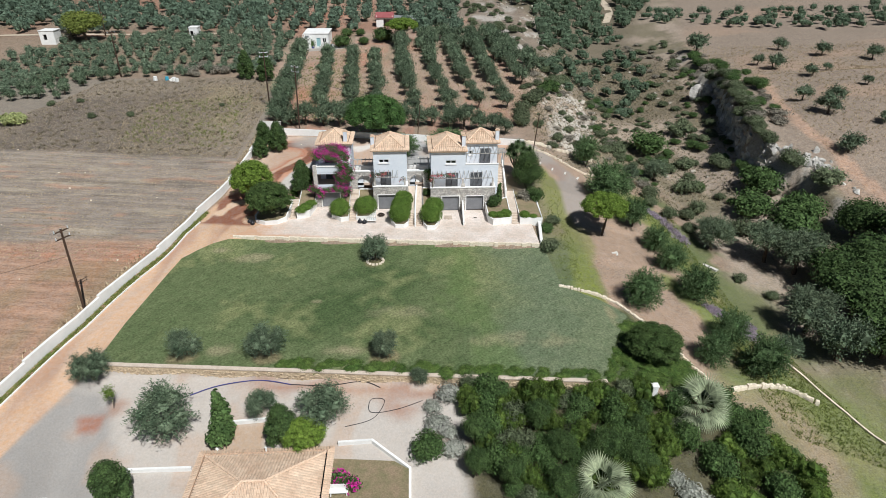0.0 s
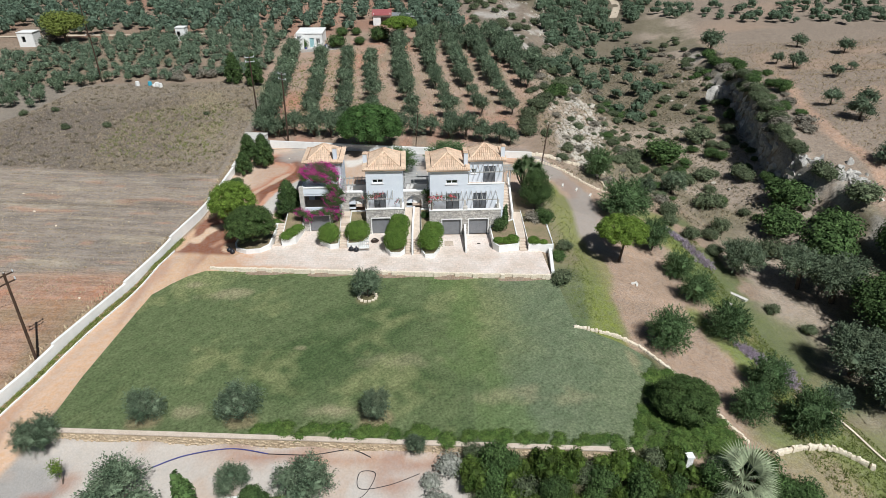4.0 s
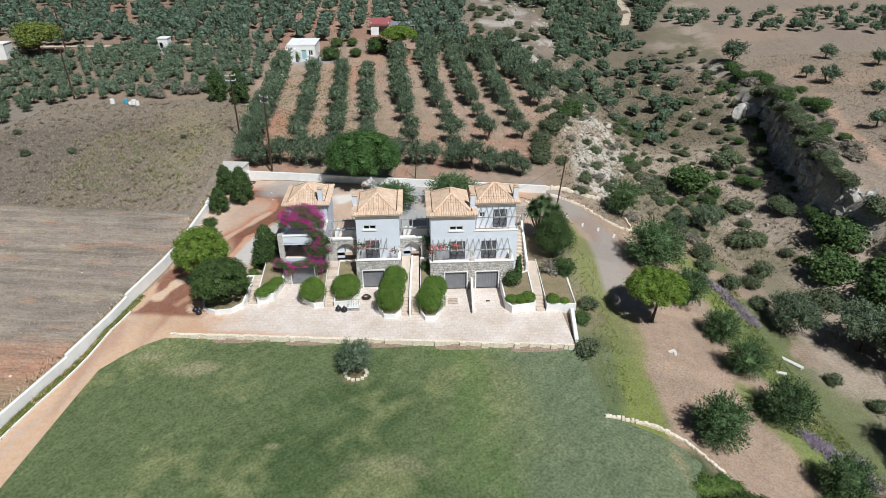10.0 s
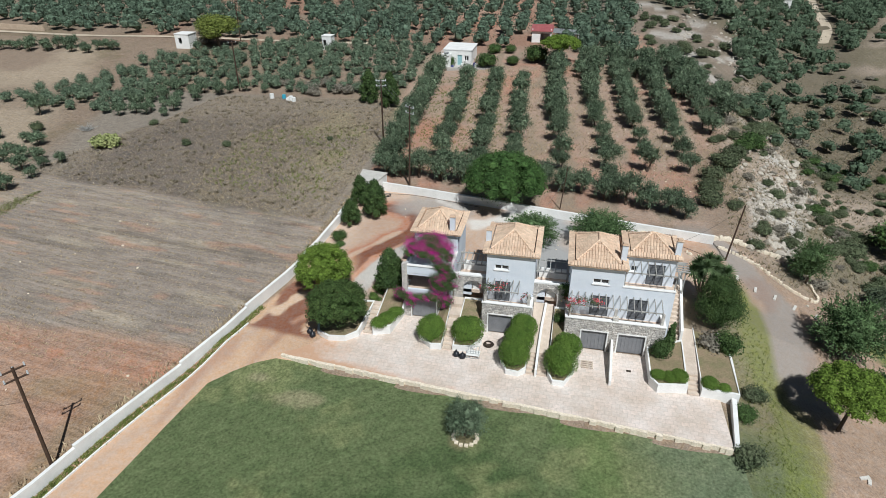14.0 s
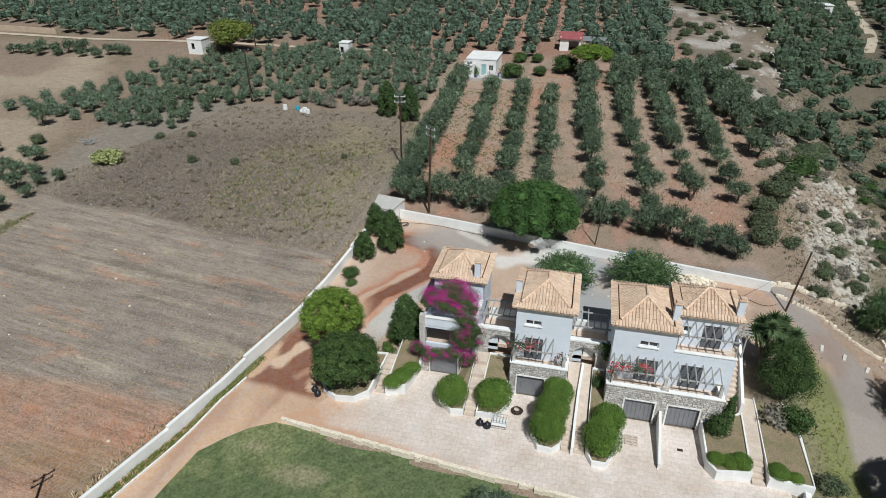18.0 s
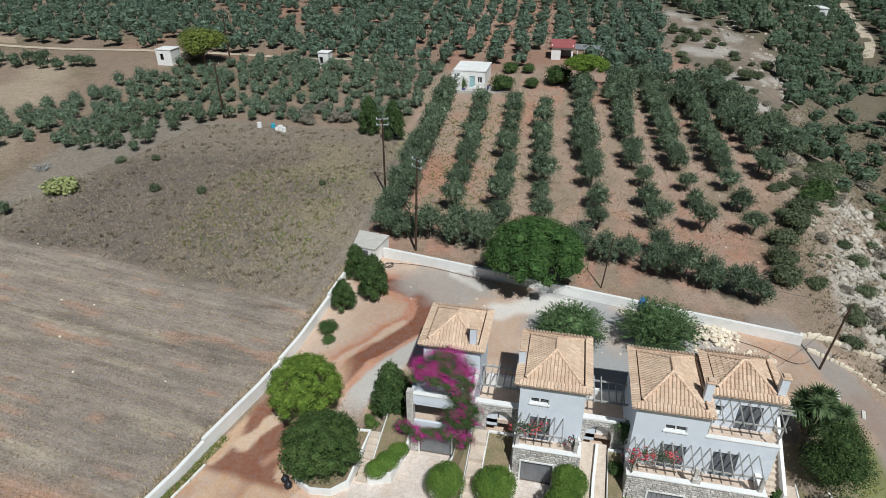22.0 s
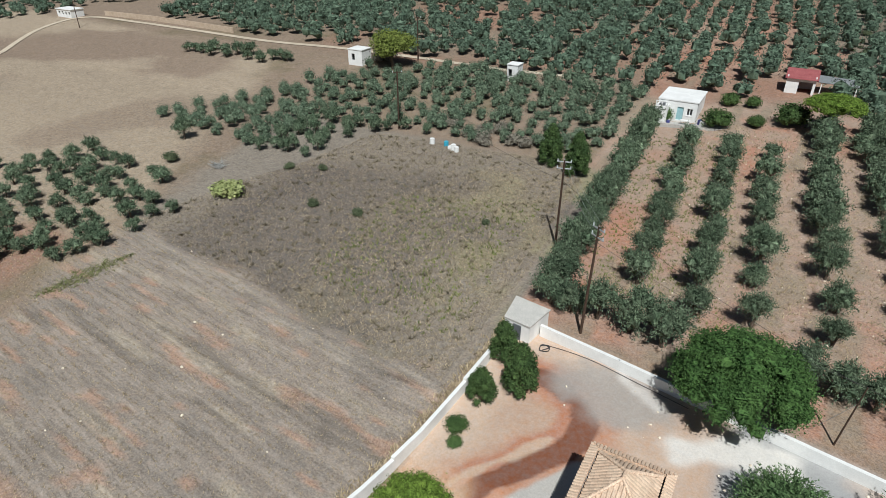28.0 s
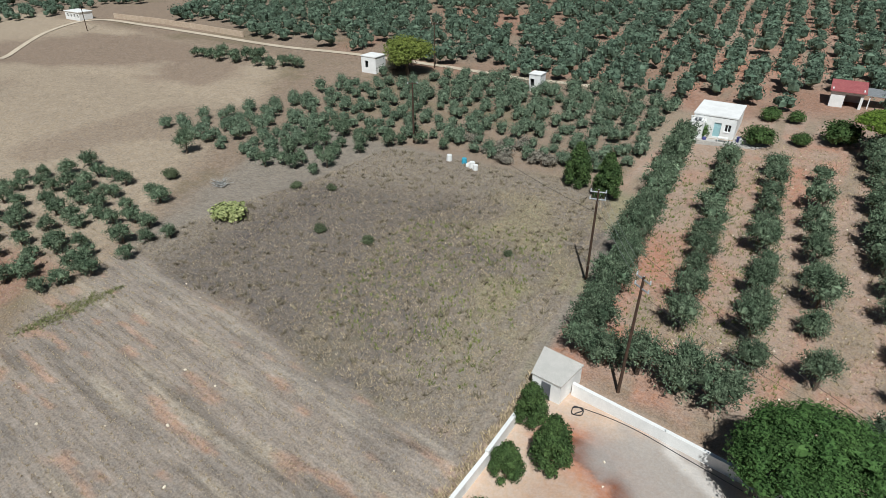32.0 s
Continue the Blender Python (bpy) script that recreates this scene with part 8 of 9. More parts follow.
bank = [on_ground(x, y, rp.uniform(0.12, 0.42) * rp.choice((0.7, 1, 1.6)), 0.3) for x, y in scatter([(43.5, 26), (52, 24), (60, 40), (61, 66), (54, 70), (46, 48)], 1.5, rp, 0.5, 0.35)]
bank += [on_ground(57 + rp.gauss(0, 1.0), 52 + rp.gauss(0, 6), rp.uniform(0.2, 0.6)) for i in range(80)]
bank += [on_ground(48.5 + rp.gauss(0, 1.1), 35 + rp.gauss(0, 5), rp.uniform(0.15, 0.5)) for i in range(110)]
bank += [on_ground(53 + rp.gauss(0, 1.6), 47 + rp.gauss(0, 5), rp.uniform(0.15, 0.45)) for i in range(120)]
rocks("bank_rocks", bank, chalk, "pale limestone outcrops on a scrubby bank", 501, 0.8)
ledge = []
for i in range(120):
    yy = rp.uniform(23, 63)
    xx, up = float(ledge_x(yy)), rp.random()
    ledge.append((xx - 0.1 + 0.5 * up, yy, ground_z(xx - 1.2, yy) + (0.3 + 4.6 * up), rp.uniform(0.6, 1.3)))
for i in range(26):
    q = rp.random()
    ledge.append((88.4 - 3.2 * q + rp.gauss(0, 0.5), 64.5 - 1.2 * q + rp.gauss(0, 0.6), ground_z(84, 63) + 3.4 - 2.4 * q + rp.uniform(-0.6, 0.8), rp.uniform(0.7, 1.5)))
for i in range(110):
    q = rp.random()
    xx, yy = 78 + 10 * q + rp.gauss(0, 0.8), 24 - 9 * q + rp.gauss(0, 1.1)
    ledge.append(on_ground(xx, yy, rp.uniform(0.2, 0.9), 0.45))
rocks("ledge_rocks", ledge, grey_rock, "grey and white limestone ledge above a dry gully", 502, 1.1, 13, (0.38, 0.75))
for yy in np.arange(24, 68, 1.25):
    xx = float(ledge_x(yy)) + rp.uniform(0.1, 1.6)
    (bush if rp.random() < 0.85 else grey_bush).put(xx, yy, rp.uniform(1.2, 2.0), turn(), "grey-green bush hanging over the rock ledge", "ledge scrub", rp.uniform(0.7, 1.0))
for gx, gy in scatter([(76, 112), (92, 104), (100, 116), (92, 126), (86, 122)], 3.0, rp, 0.45, 0.6) + scatter([(78, 82), (92, 80), (97, 100), (86, 108), (74, 100)], 3.2, rp, 0.45, 0.6):
    (bush if rp.random() < 0.6 else grey_bush).put(gx, gy, rp.uniform(0.5, 1.4), turn(), LOW, "flank scrub", rp.uniform(0.7, 1.0))
hill = [on_ground(x, y, rp.uniform(0.2, 0.6), 0.35) for x, y in scatter([(44, 104), (60, 100), (70, 125), (76, 175), (60, 180), (46, 130)], 2.0, rp, 0.5, 0.4)]
hill += [on_ground(x, y, rp.uniform(0.15, 0.5), 0.35) for x, y in scatter([(66, 24), (80, 30), (86, 80), (74, 100), (66, 60)], 3.6, rp, 0.5, 0.4)]
rocks("hill_rocks", hill, chalk, "scattered limestone rocks on a dry hillside", 503)
pile = []
for i in range(170):
    r, a = abs(rp.gauss(0, 1.1)), rp.uniform(0, 6.28)
    x, y = 32.2 + r * 1.3 * math.cos(a), 24.0 + r * math.sin(a)
    pile.append((x, y, ground_z(x, y) + max(0.05, 0.9 - 0.55 * r) * rp.uniform(0.4, 1.0), rp.uniform(0.14, 0.3)))
for i in range(26):
    x, y = 33 + rp.uniform(-3, 4), 22.5 + rp.uniform(-1.6, 1.6)
    pile.append(on_ground(x, y, rp.uniform(0.1, 0.3)))
rocks("stone_pile", pile, cream_stone, "heap of cream building stones in the yard", 504)
small = [on_ground(x, y, rp.uniform(0.05, 0.13), 0.2) for x, y in scatter([(4, 38), (46, 38), (42, 90), (0, 90)], 1.7, rp, 0.5, 0.4)]
small += [on_ground(x, y, rp.uniform(0.06, 0.16), 0.2) for x, y in scatter([(-40, -10), (-6, -8), (-4, 24), (-46, 28)], 2.6, rp, 0.5, 0.1)]
small += [on_ground(x, y, rp.uniform(0.04, 0.12), 0.2) for x, y in scatter([(2, 25), (14, 20), (38, 19), (38, 24), (8, 30)], 1.3, rp, 0.5, 0.25)]
rocks("loose_stones", small, cream_stone, "small loose stones on dry earth", 505)
ring = thing("stone_ring", "ring of cream stones round a lawn tree", "stone ring", at=(17.0, -5.6, 0))
for i in range(14):
    a = i * 2 * math.pi / 14
    x, y = 17.0 + 0.95 * math.cos(a), -5.8 + 0.8 * math.sin(a)
    part("stone", Solid().box(x - 0.14, y - 0.12, ground_z(x, y) - 0.1, x + 0.16, y + 0.12, ground_z(x, y) + 0.2), cream_stone, ring)
settle(ring)
for bx, by, half, wide, ang in ((47.0, -2.4, 0.42, 0.14, 20), (47.25, -2.7, 0.3, 0.12, 70), (60.8, -0.5, 1.3, 0.25, -55), (58.6, -2.6, 0.5, 0.22, -20), (43.1, 18.1, 0.5, 0.13, 72), (45.1, 18.0, 0.5, 0.13, 66), (47.0, 17.5, 0.5, 0.13, 60), (49.2, 17.4, 0.4, 0.13, 50), (41.4, 19.1, 0.45, 0.13, 78)):
    single("stone_slab", Solid().prism([(-half, -wide), (half * 0.92, -wide * 0.9), (half, wide), (-half * 0.95, wide * 0.85)], -0.1, 0.14), white_stone, "pale stone slab lying on bare soil", "stone", "loose slabs").matrix_basis = pose(bx, by, ground_z(bx, by), 0, 0, ang)


# ---- dry grass ----
def tufts(name, places, mat, label, seed, size=0.3, blades=5, lean=0.6):
    g = np.random.default_rng(seed)
    p = np.array(places, float)
    n = len(p)
    z = height(p[:, 0], p[:, 1])
    root = np.repeat(np.c_[p, z - 0.02], blades, 0) + np.c_[g.normal(scale=size * 0.35, size=(n * blades, 2)), np.zeros(n * blades)]
    a = g.uniform(0, 6.28, n * blades)
    h = size * g.uniform(0.5, 1.3, n * blades)
    side = np.c_[np.cos(a), np.sin(a), 0 * a] * (0.16 * size * g.uniform(0.6, 1.5, n * blades))[:, None]
    b = g.uniform(0, 6.28, n * blades)
    tip = root + np.c_[np.cos(b) * h * lean, np.sin(b) * h * lean, h]
    v = np.stack([root - side, root + side, tip], 1).reshape(-1, 3)
    me = bpy.data.meshes.new(name)
    me.from_pydata(v.tolist(), [], np.arange(len(v)).reshape(-1, 3).tolist())
    me.materials.append(mat)
    return tagged(new(name, me), label, "grass", kind="stuff")


gr = np.random.default_rng(9)


def cloud(poly, n):
    xs, ys = [p[0] for p in poly], [p[1] for p in poly]
    out = []
    while len(out) < n:
        q = (gr.uniform(min(xs), max(xs)), gr.uniform(min(ys), max(ys)))
        if inside(*q, poly):
            out.append(q)
    return out


dead_grass = leaf_mat("dead_weeds", srgb(142, 131, 117), srgb(168, 154, 132), 0.0, 0.45)
straw = leaf_mat("straw_grass", srgb(186, 170, 142), srgb(168, 152, 126), 0.0, 0.45)
green_weed = leaf_mat("green_weeds", srgb(104, 118, 60), srgb(128, 136, 78), 0.0, 0.35)
dry_green = leaf_mat("dull_green_grass", srgb(112, 118, 76), srgb(134, 134, 96), 0.0, 0.4)
weeds = [(-5.5, 22.4), (-52, 28.5), (-50, 40), (-46, 52), (-44, 68), (-14, 71), (-8, 66), (-5.5, 50)]
tufts("dry_weeds", cloud(weeds, 26000), dead_grass, "grey-brown dead weeds covering a fallow field", 601, 0.2, 5, 1.1)
tufts("dry_straw", cloud([(-5.5, 22.4), (-26, 25), (-30, 44), (-20, 66), (-8, 66)], 4500), straw, "straw-coloured dry grass in a fallow field", 602, 0.2, 5, 1.1)
tufts("edge_grass", [(-48.9 + 3.2 * t + gr.normal(scale=0.75 * (1 - abs(2 * t - 1)) + 0.15), 13.0 + 10.6 * t) for t in gr.beta(2.0, 2.0, 520)], dry_green, "dull green grass along a stubble field's edge", 614, 0.22, 5, 1.2)
tufts("weed_clumps", cloud(weeds, 380), leaf_mat("dark_dead_weeds", srgb(118, 110, 96), srgb(140, 130, 108), 0.0, 0.45), "dark clumps of dead weeds in a fallow field", 615, 0.42, 16, 0.9)
tufts("green_weeds", cloud([(-7, 26), (-26, 30), (-28, 50), (-10, 56)], 700), green_weed, "yellow-green weeds in a fallow field", 603, 0.35)
stub = []
for k in range(46):
    yy0 = -6 + k * 0.75
    for i in range(330):
        xx = gr.uniform(-70, -5)
        yy = yy0 - 0.13 * (xx + 10) + gr.normal(scale=0.1)
        if xx < np.interp(yy, [-20, 8, 30], [-11.5, -5.8, -4.2]) and yy < 22.6 - 0.13 * (xx + 6.3):
            stub.append((xx, yy))
tufts("stubble", stub, straw, "rows of dry stubble in a harvested field", 604, 0.15)
tufts("wall_weeds", [(wall_x(y) - 0.4 - abs(gr.normal(scale=0.5)), y) for y in gr.uniform(-38, 33, 1500)], straw, "dry grass along the outside of a white wall", 605, 0.4)
tufts("verge_grass", [(wall_x(y) + gr.uniform(0.25, 0.85), y) for y in gr.uniform(-36, 6, 2200)], green_weed, "green weeds between the wall and its curb", 606, 0.22)
tufts("bank_grass", cloud([(42, 24), (64, 16), (80, 20), (88, 60), (92, 96), (60, 105), (46, 70)], 9000), straw, "dry yellow grass on a scrubby bank", 607, 0.22)
tufts("bank_weeds", cloud([(42, 24), (64, 16), (80, 20), (88, 60), (92, 96), (60, 105), (46, 70)], 7000), leaf_mat("bank_herbs", srgb(104, 102, 80), srgb(126, 120, 96), 0.0, 0.4), "low grey-green herbs on a scrubby bank", 608, 0.3)
tufts("plateau_grass", cloud([(88, 20), (140, 10), (150, 100), (100, 105), (94, 70)], 7000), straw, "dry grass on a bare plateau", 609, 0.3)
tufts("garden_grass", cloud([(38.5, 14), (42.5, 10), (42, 0), (41, -10), (38.6, -10), (39.4, 0)], 900), green_weed, "rough green grass beside the terrace", 610, 0.15)
tufts("slope_grass", cloud([(55, 14), (60, 10), (60, -12), (66, -34), (56, -30), (54, -22), (57, -10)], 5000), green_weed, "rough green grass on the lower slope", 611, 0.2)
mauve = leaf_mat("mauve_blooms", srgb(150, 136, 152), srgb(172, 160, 172), 0.0, 0.3)
tufts("creeping_flowers", [(x + gr.normal(scale=0.4), y + gr.normal(scale=0.4)) for (x0, y0), (x1, y1), n in (((56.4, 13.1), (58.4, 7.9), 260), ((58.4, 7.9), (60.1, 5.3), 180), ((56.1, -11.0), (57.6, -13.4), 300), ((59.6, -13.2), (58.9, -16.0), 260)) for x, y in [(x0 + (x1 - x0) * t, y0 + (y1 - y0) * t) for t in gr.uniform(0, 1, n)]], mauve, "mauve creeping flowers along the grass verge", 616, 0.3, 6, 0.9)
tufts("orchard_weeds", cloud([(2, 38), (46, 38), (42, 92), (0, 92)], 6500), straw, "dry weeds between orchard rows", 612, 0.26)
tufts("orchard_greens", cloud([(0, 38), (14, 37), (10, 84), (-4, 84)], 1200), green_weed, "green weeds between orchard rows", 613, 0.3)


# ---- lower house at the drive ----
low = thing("lower_house", "single-storey house with a broad clay-tiled hip roof", "house", at=(9, -36, -6))
part("wall", Solid().box(4.1, -40.4, -7.6, 14.0, -32.0, -3.85), plaster, low)
hip_roof(low, 3.9, -40.6, 14.2, -31.9, -3.78, 1.55, 0.35)
part("vent", Solid().rod((9.0, -31.9, -3.7), (9.0, -31.9, -3.2), 0.09), white, low)
settle(low)
for pts in ([(14.7, -30.6), (17.6, -30.6), (20.8, -33.0), (20.7, -39)], [(5.2, -28.3), (8.3, -28.2)], [(4.6, -28.8), (4.5, -31.2)], [(-3.4, -31.6), (2.6, -31.8)]):
    curb_wall("court_wall", pts, 0.22, 0.35, white, "low white wall round a paved court", "wall", group="court walls")
single("court_floor", Solid().prism([(14.3, -40), (20.6, -40), (20.7, -33.1), (17.6, -30.8), (14.3, -30.8)], -7.5, -5.05), soil, "bare earth court beside the lower house", "court", kind="structure")
bl = thing("flower_shrub", "magenta bougainvillea shrub beside a white bench", "shrub", at=(15.2, -34.6, -5))
part("crown", crown("crown", [(15.2, -34.4, -4.3, 0.8, 0.6, 0.7), (16.2, -34.9, -4.5, 0.7, 0.6, 0.6)], 500, 0.12, dark_leaf, g, second=magenta, share=0.4), dark_leaf, bl)
settle(bl)
bnch = thing("garden_bench", "white garden bench beside the lower house", "bench", at=(15.0, -35.4, -5.05))
part("seat", Solid().box(14.4, -35.6, -4.65, 15.9, -35.2, -4.58), white, bnch)
part("backrest", Solid().box(14.4, -35.2, -4.6, 15.9, -35.14, -4.1), white, bnch)
for xx in (14.5, 15.75):
    part("leg", Solid().box(xx, -35.55, -5.05, xx + 0.08, -35.2, -4.65), white, bnch)
settle(bnch)
car_white = material("white_car_paint", srgb(232, 234, 236), srgb(238, 240, 242), 1.0, 0.25, 0.0, 8.0, spec=0.6, fine=0.01)
car = thing("car", "white hatchback parked on the gravel drive", "car", at=(-8.0, -35.3, ground_z(-8.0, -35.3)))
part("body", Solid().prism([(-2.0, -0.85), (2.0, -0.85), (2.05, 0), (2.0, 0.85), (-2.0, 0.85), (-2.05, 0)], 0.28, 0.85), car_white, car)
part("cabin", Solid().add([(-1.7, -0.8, 0.85), (1.1, -0.8, 0.85), (1.1, 0.8, 0.85), (-1.7, 0.8, 0.85), (-1.35, -0.62, 1.45), (0.45, -0.62, 1.45), (0.45, 0.62, 1.45), (-1.35, 0.62, 1.45)], [(0, 1, 5, 4), (1, 2, 6, 5), (2, 3, 7, 6), (3, 0, 4, 7)]), glass_dark, car)
part("roof", Solid().box(-1.4, -0.66, 1.45, 0.5, 0.66, 1.5), car_white, car)
for wx in (-1.25, 1.25):
    for wy in (-0.82, 0.66):
        part("wheel", Solid().rod((wx, wy, 0.31), (wx, wy + 0.18, 0.31), 0.31, 0.31, 14), black_plastic, car)

# ---- farm buildings ----
fz = ground_z(-1, 94)
farm = thing("farmhouse", "small white flat-roofed farmhouse with a porch", "house", "farm buildings", (-1.2, 94, fz))
part("wall", wall_with_holes(-4.2, 1.8, fz - 0.4, fz + 3.0, 91.0, 0.3, [(-1.2, -0.2, fz, fz + 2.1), (0.3, 1.2, fz + 0.9, fz + 2.0)]), white, farm)
part("wall", Solid().box(-4.2, 91.3, fz - 0.6, -3.9, 98.6, fz + 3.0), white, farm)
part("wall", Solid().box(1.5, 91.3, fz - 0.6, 1.8, 98.6, fz + 3.0), white, farm)
part("wall", Solid().box(-3.9, 98.3, fz - 0.6, 1.5, 98.6, fz + 3.0), white, farm)
part("roof", Solid().box(-4.35, 90.9, fz + 3.0, 1.95, 98.75, fz + 3.18), white, farm, "flat white roof slab")
part("annex", Solid().box(-4.3, 89.0, fz - 0.4, -2.4, 91.0, fz + 2.4), white, farm, "low white annex with a tank on top")
for xx in (-4.25, -3.4, -2.55):
    part("rail_post", Solid().box(xx, 89.0, fz + 2.4, xx + 0.14, 89.14, fz + 3.1), white, farm)
part("rail", Solid().box(-4.3, 88.98, fz + 3.1, -2.4, 89.16, fz + 3.2), white, farm)
part("door", Solid().box(-1.2, 91.15, fz, -0.2, 91.2, fz + 2.1), material("blue_door", srgb(150, 190, 196), srgb(170, 204, 208), 2.0, 0.5, 0.1), farm, "pale turquoise door")
window(farm, 0.3, 1.2, fz + 0.9, fz + 2.0, 91.0)
part("tank", Solid().box(-3.8, 89.4, fz + 2.4, -2.9, 90.4, fz + 2.75), galv, farm)
part("room_back", Solid().box(-3.8, 91.5, fz - 0.3, 1.4, 91.55, fz + 2.9), dark_void, farm)
settle(farm)
single("farm_yard", Solid().prism([(-3, 88.2), (5, 88.6), (9, 93), (8.5, 95), (1.9, 95), (1.9, 90), (-3, 89.4)], fz - 0.8, fz + 0.02), material("grey_concrete", srgb(176, 174, 170), srgb(192, 188, 182), 0.8, 0.95, 0.2), "grey concrete yard before a farmhouse", "yard", kind="structure")
for bx, by, m in ((-1.9, 88.8, blue_pipe), (2.6, 90.2, blue_pipe), (3.0, 89.6, white)):
    z = ground_z(bx, by)
    single("barrel", Solid().rod((bx, by, z), (bx, by, z + 0.9), 0.3, 0.3, 12).rod((bx, by, z + 0.9), (bx, by, z + 0.96), 0.25, 0.22, 12), m, "plastic water barrel on a farmhouse yard", "barrel", "yard barrels")
tb = thing("table", "white plastic table on a farmhouse yard", "table", at=(0.6, 88.9, fz))
part("tabletop", Solid().box(-0.1, 88.5, fz + 0.7, 1.3, 89.2, fz + 0.75), white, tb)
for xx in (-0.05, 1.2):
    for yy in (88.52, 89.12):
        part("leg", Solid().box(xx, yy, fz, xx + 0.06, yy + 0.06, fz + 0.7), white, tb)
settle(tb)
red_metal = material("red_sheet_metal", srgb(150, 82, 84), srgb(168, 100, 100), 0.9, 0.6, 0.1, 9.0)
rz = ground_z(15, 114)
shed = thing("red_roofed_shed", "white shed with a red metal roof and open front", "shed", "farm buildings", (15, 115, rz))
part("wall", wall_with_holes(12.8, 17.4, rz - 0.5, rz + 2.5, 113.0, 0.2, [(14.8, 17.0, rz - 0.5, rz + 2.1)]), white, shed)
part("wall", Solid().box(12.8, 113.2, rz - 0.5, 13.0, 117, rz + 2.9).box(17.2, 113.2, rz - 0.5, 17.4, 117, rz + 2.9).box(13.0, 116.8, rz - 0.5, 17.2, 117, rz + 2.9), white, shed)
part("roof", Solid().prism([(12.5, 112.6), (17.7, 112.6), (17.7, 117.4), (12.5, 117.4)], [rz + 2.55, rz + 2.55, rz + 3.4, rz + 3.4], [rz + 2.63, rz + 2.63, rz + 3.48, rz + 3.48]), red_metal, shed, "red sheet metal roof")
part("lean_to", Solid().prism([(17.7, 113.6), (24.0, 114.6), (24.0, 118), (17.7, 117.4)], [rz + 2.2, rz + 1.8, rz + 2.2, rz + 2.6], [rz + 2.28, rz + 1.88, rz + 2.28, rz + 2.68]), galv, shed, "grey corrugated lean-to roof")
for xx, yy in ((18.2, 113.9), (23.6, 114.8)):
    part("post", Solid().box(xx, yy, rz - 0.5, xx + 0.15, yy + 0.15, rz + 2.0), white, shed)
settle(shed)
for sx, sy, w, d, h, lab in ((-68.0, 96.6, 3.6, 3.4, 3.0, "small white field shed with a dark window"), (-33.2, 99.4, 2.2, 2.4, 3.0, "small pale concrete shed in an olive grove")):
    z = ground_z(sx, sy)
    sh = thing("field_shed", lab, "shed", "farm buildings", (sx, sy, z))
    part("wall", wall_with_holes(sx - w / 2, sx + w / 2, z - 0.4, z + h, sy - d / 2, 0.2, [(sx - 0.9, sx - 0.1, z + 0.9, z + 2.2)]), white, sh)
    part("wall", Solid().box(sx - w / 2, sy - d / 2 + 0.2, z - 0.4, sx - w / 2 + 0.2, sy + d / 2, z + h), white, sh)
    part("wall", Solid().box(sx + w / 2 - 0.2, sy - d / 2 + 0.2, z - 0.4, sx + w / 2, sy + d / 2, z + h), white, sh)
    part("wall", Solid().box(sx - w / 2 + 0.2, sy + d / 2 - 0.2, z - 0.4, sx + w / 2 - 0.2, sy + d / 2, z + h), white, sh)
    part("roof", Solid().box(sx - w / 2 - 0.1, sy - d / 2 - 0.1, z + h, sx + w / 2 + 0.1, sy + d / 2 + 0.1, z + h + 0.15), white, sh)
    part("window_opening", Solid().box(sx - 0.9, sy - d / 2 + 0.5, z + 0.9, sx - 0.1, sy - d / 2 + 0.55, z + 2.2), dark_void, sh)
    settle(sh)
z = ground_z(-177, 101)
fh = thing("far_house", "long low white house at the fields' end", "house", "farm buildings", (-177, 101, z))
part("wall", wall_with_holes(-180.4, -173.6, z - 1, z + 2.1, 99, 0.3, [(-179.6 + i * 1.6, -178.8 + i * 1.6, z + 0.7, z + 1.6) for i in range(4)]), white, fh)
part("side_wall", Solid().box(-180.4, 99.3, z - 1, -180.1, 103, z + 2.1), white, fh)
part("side_wall", Solid().box(-173.9, 99.3, z - 1, -173.6, 103, z + 2.1), white, fh)
part("back_wall", Solid().box(-180.1, 102.7, z - 1, -173.9, 103, z + 2.1), white, fh)
part("roof", Solid().box(-180.6, 98.8, z + 2.1, -173.4, 103.2, z + 2.25), white, fh)
part("room", Solid().box(-180.0, 99.9, z - 0.5, -174.0, 99.95, z + 2.0), dark_void, fh)
settle(fh)
for hx, hy, w in ((90, 200, 6), (-22, 215, 9), (26, 228, 8), (-205, 118, 6)):
    z = ground_z(hx, hy)
    hh = thing("far_house", "small distant white house among trees", "house", "far houses", (hx, hy, z))
    part("wall", Solid().box(hx - w / 2, hy - 3, z - 1, hx + w / 2, hy + 3, z + 3), white, hh)
    part("roof", Solid().box(hx - w / 2 - 0.2, hy - 3.2, z + 3, hx + w / 2 + 0.2, hy + 3.2, z + 3.2), white, hh)
    for i in range(3):
        part("window", Solid().box(hx - w * 0.35 + i * w * 0.28, hy - 3.06, z + 0.9, hx - w * 0.35 + i * w * 0.28 + 0.8, hy - 3.004, z + 2.0), glass_dark, hh)
    settle(hh)
dust = material("pale_dust_road", srgb(186, 172, 152), srgb(204, 190, 170), 0.4, 0.95, 0.3, 6.0, fine=0.1)


def strip(name, pts, width, mat, label, lift=0.12):
    line = bend(pts, 14)
    rows = []
    for i, p in enumerate(line):
        a, b = Vector(line[max(i - 1, 0)]), Vector(line[min(i + 1, len(line) - 1)])
        t = (b - a).normalized()
        nn = Vector((-t.y, t.x)) * width / 2
        p = Vector(p)
        rows.append([tuple(p - nn + (nn * 2) * k / 4) for k in range(5)])
    return draped(name, rows, mat, lift, label, "road")


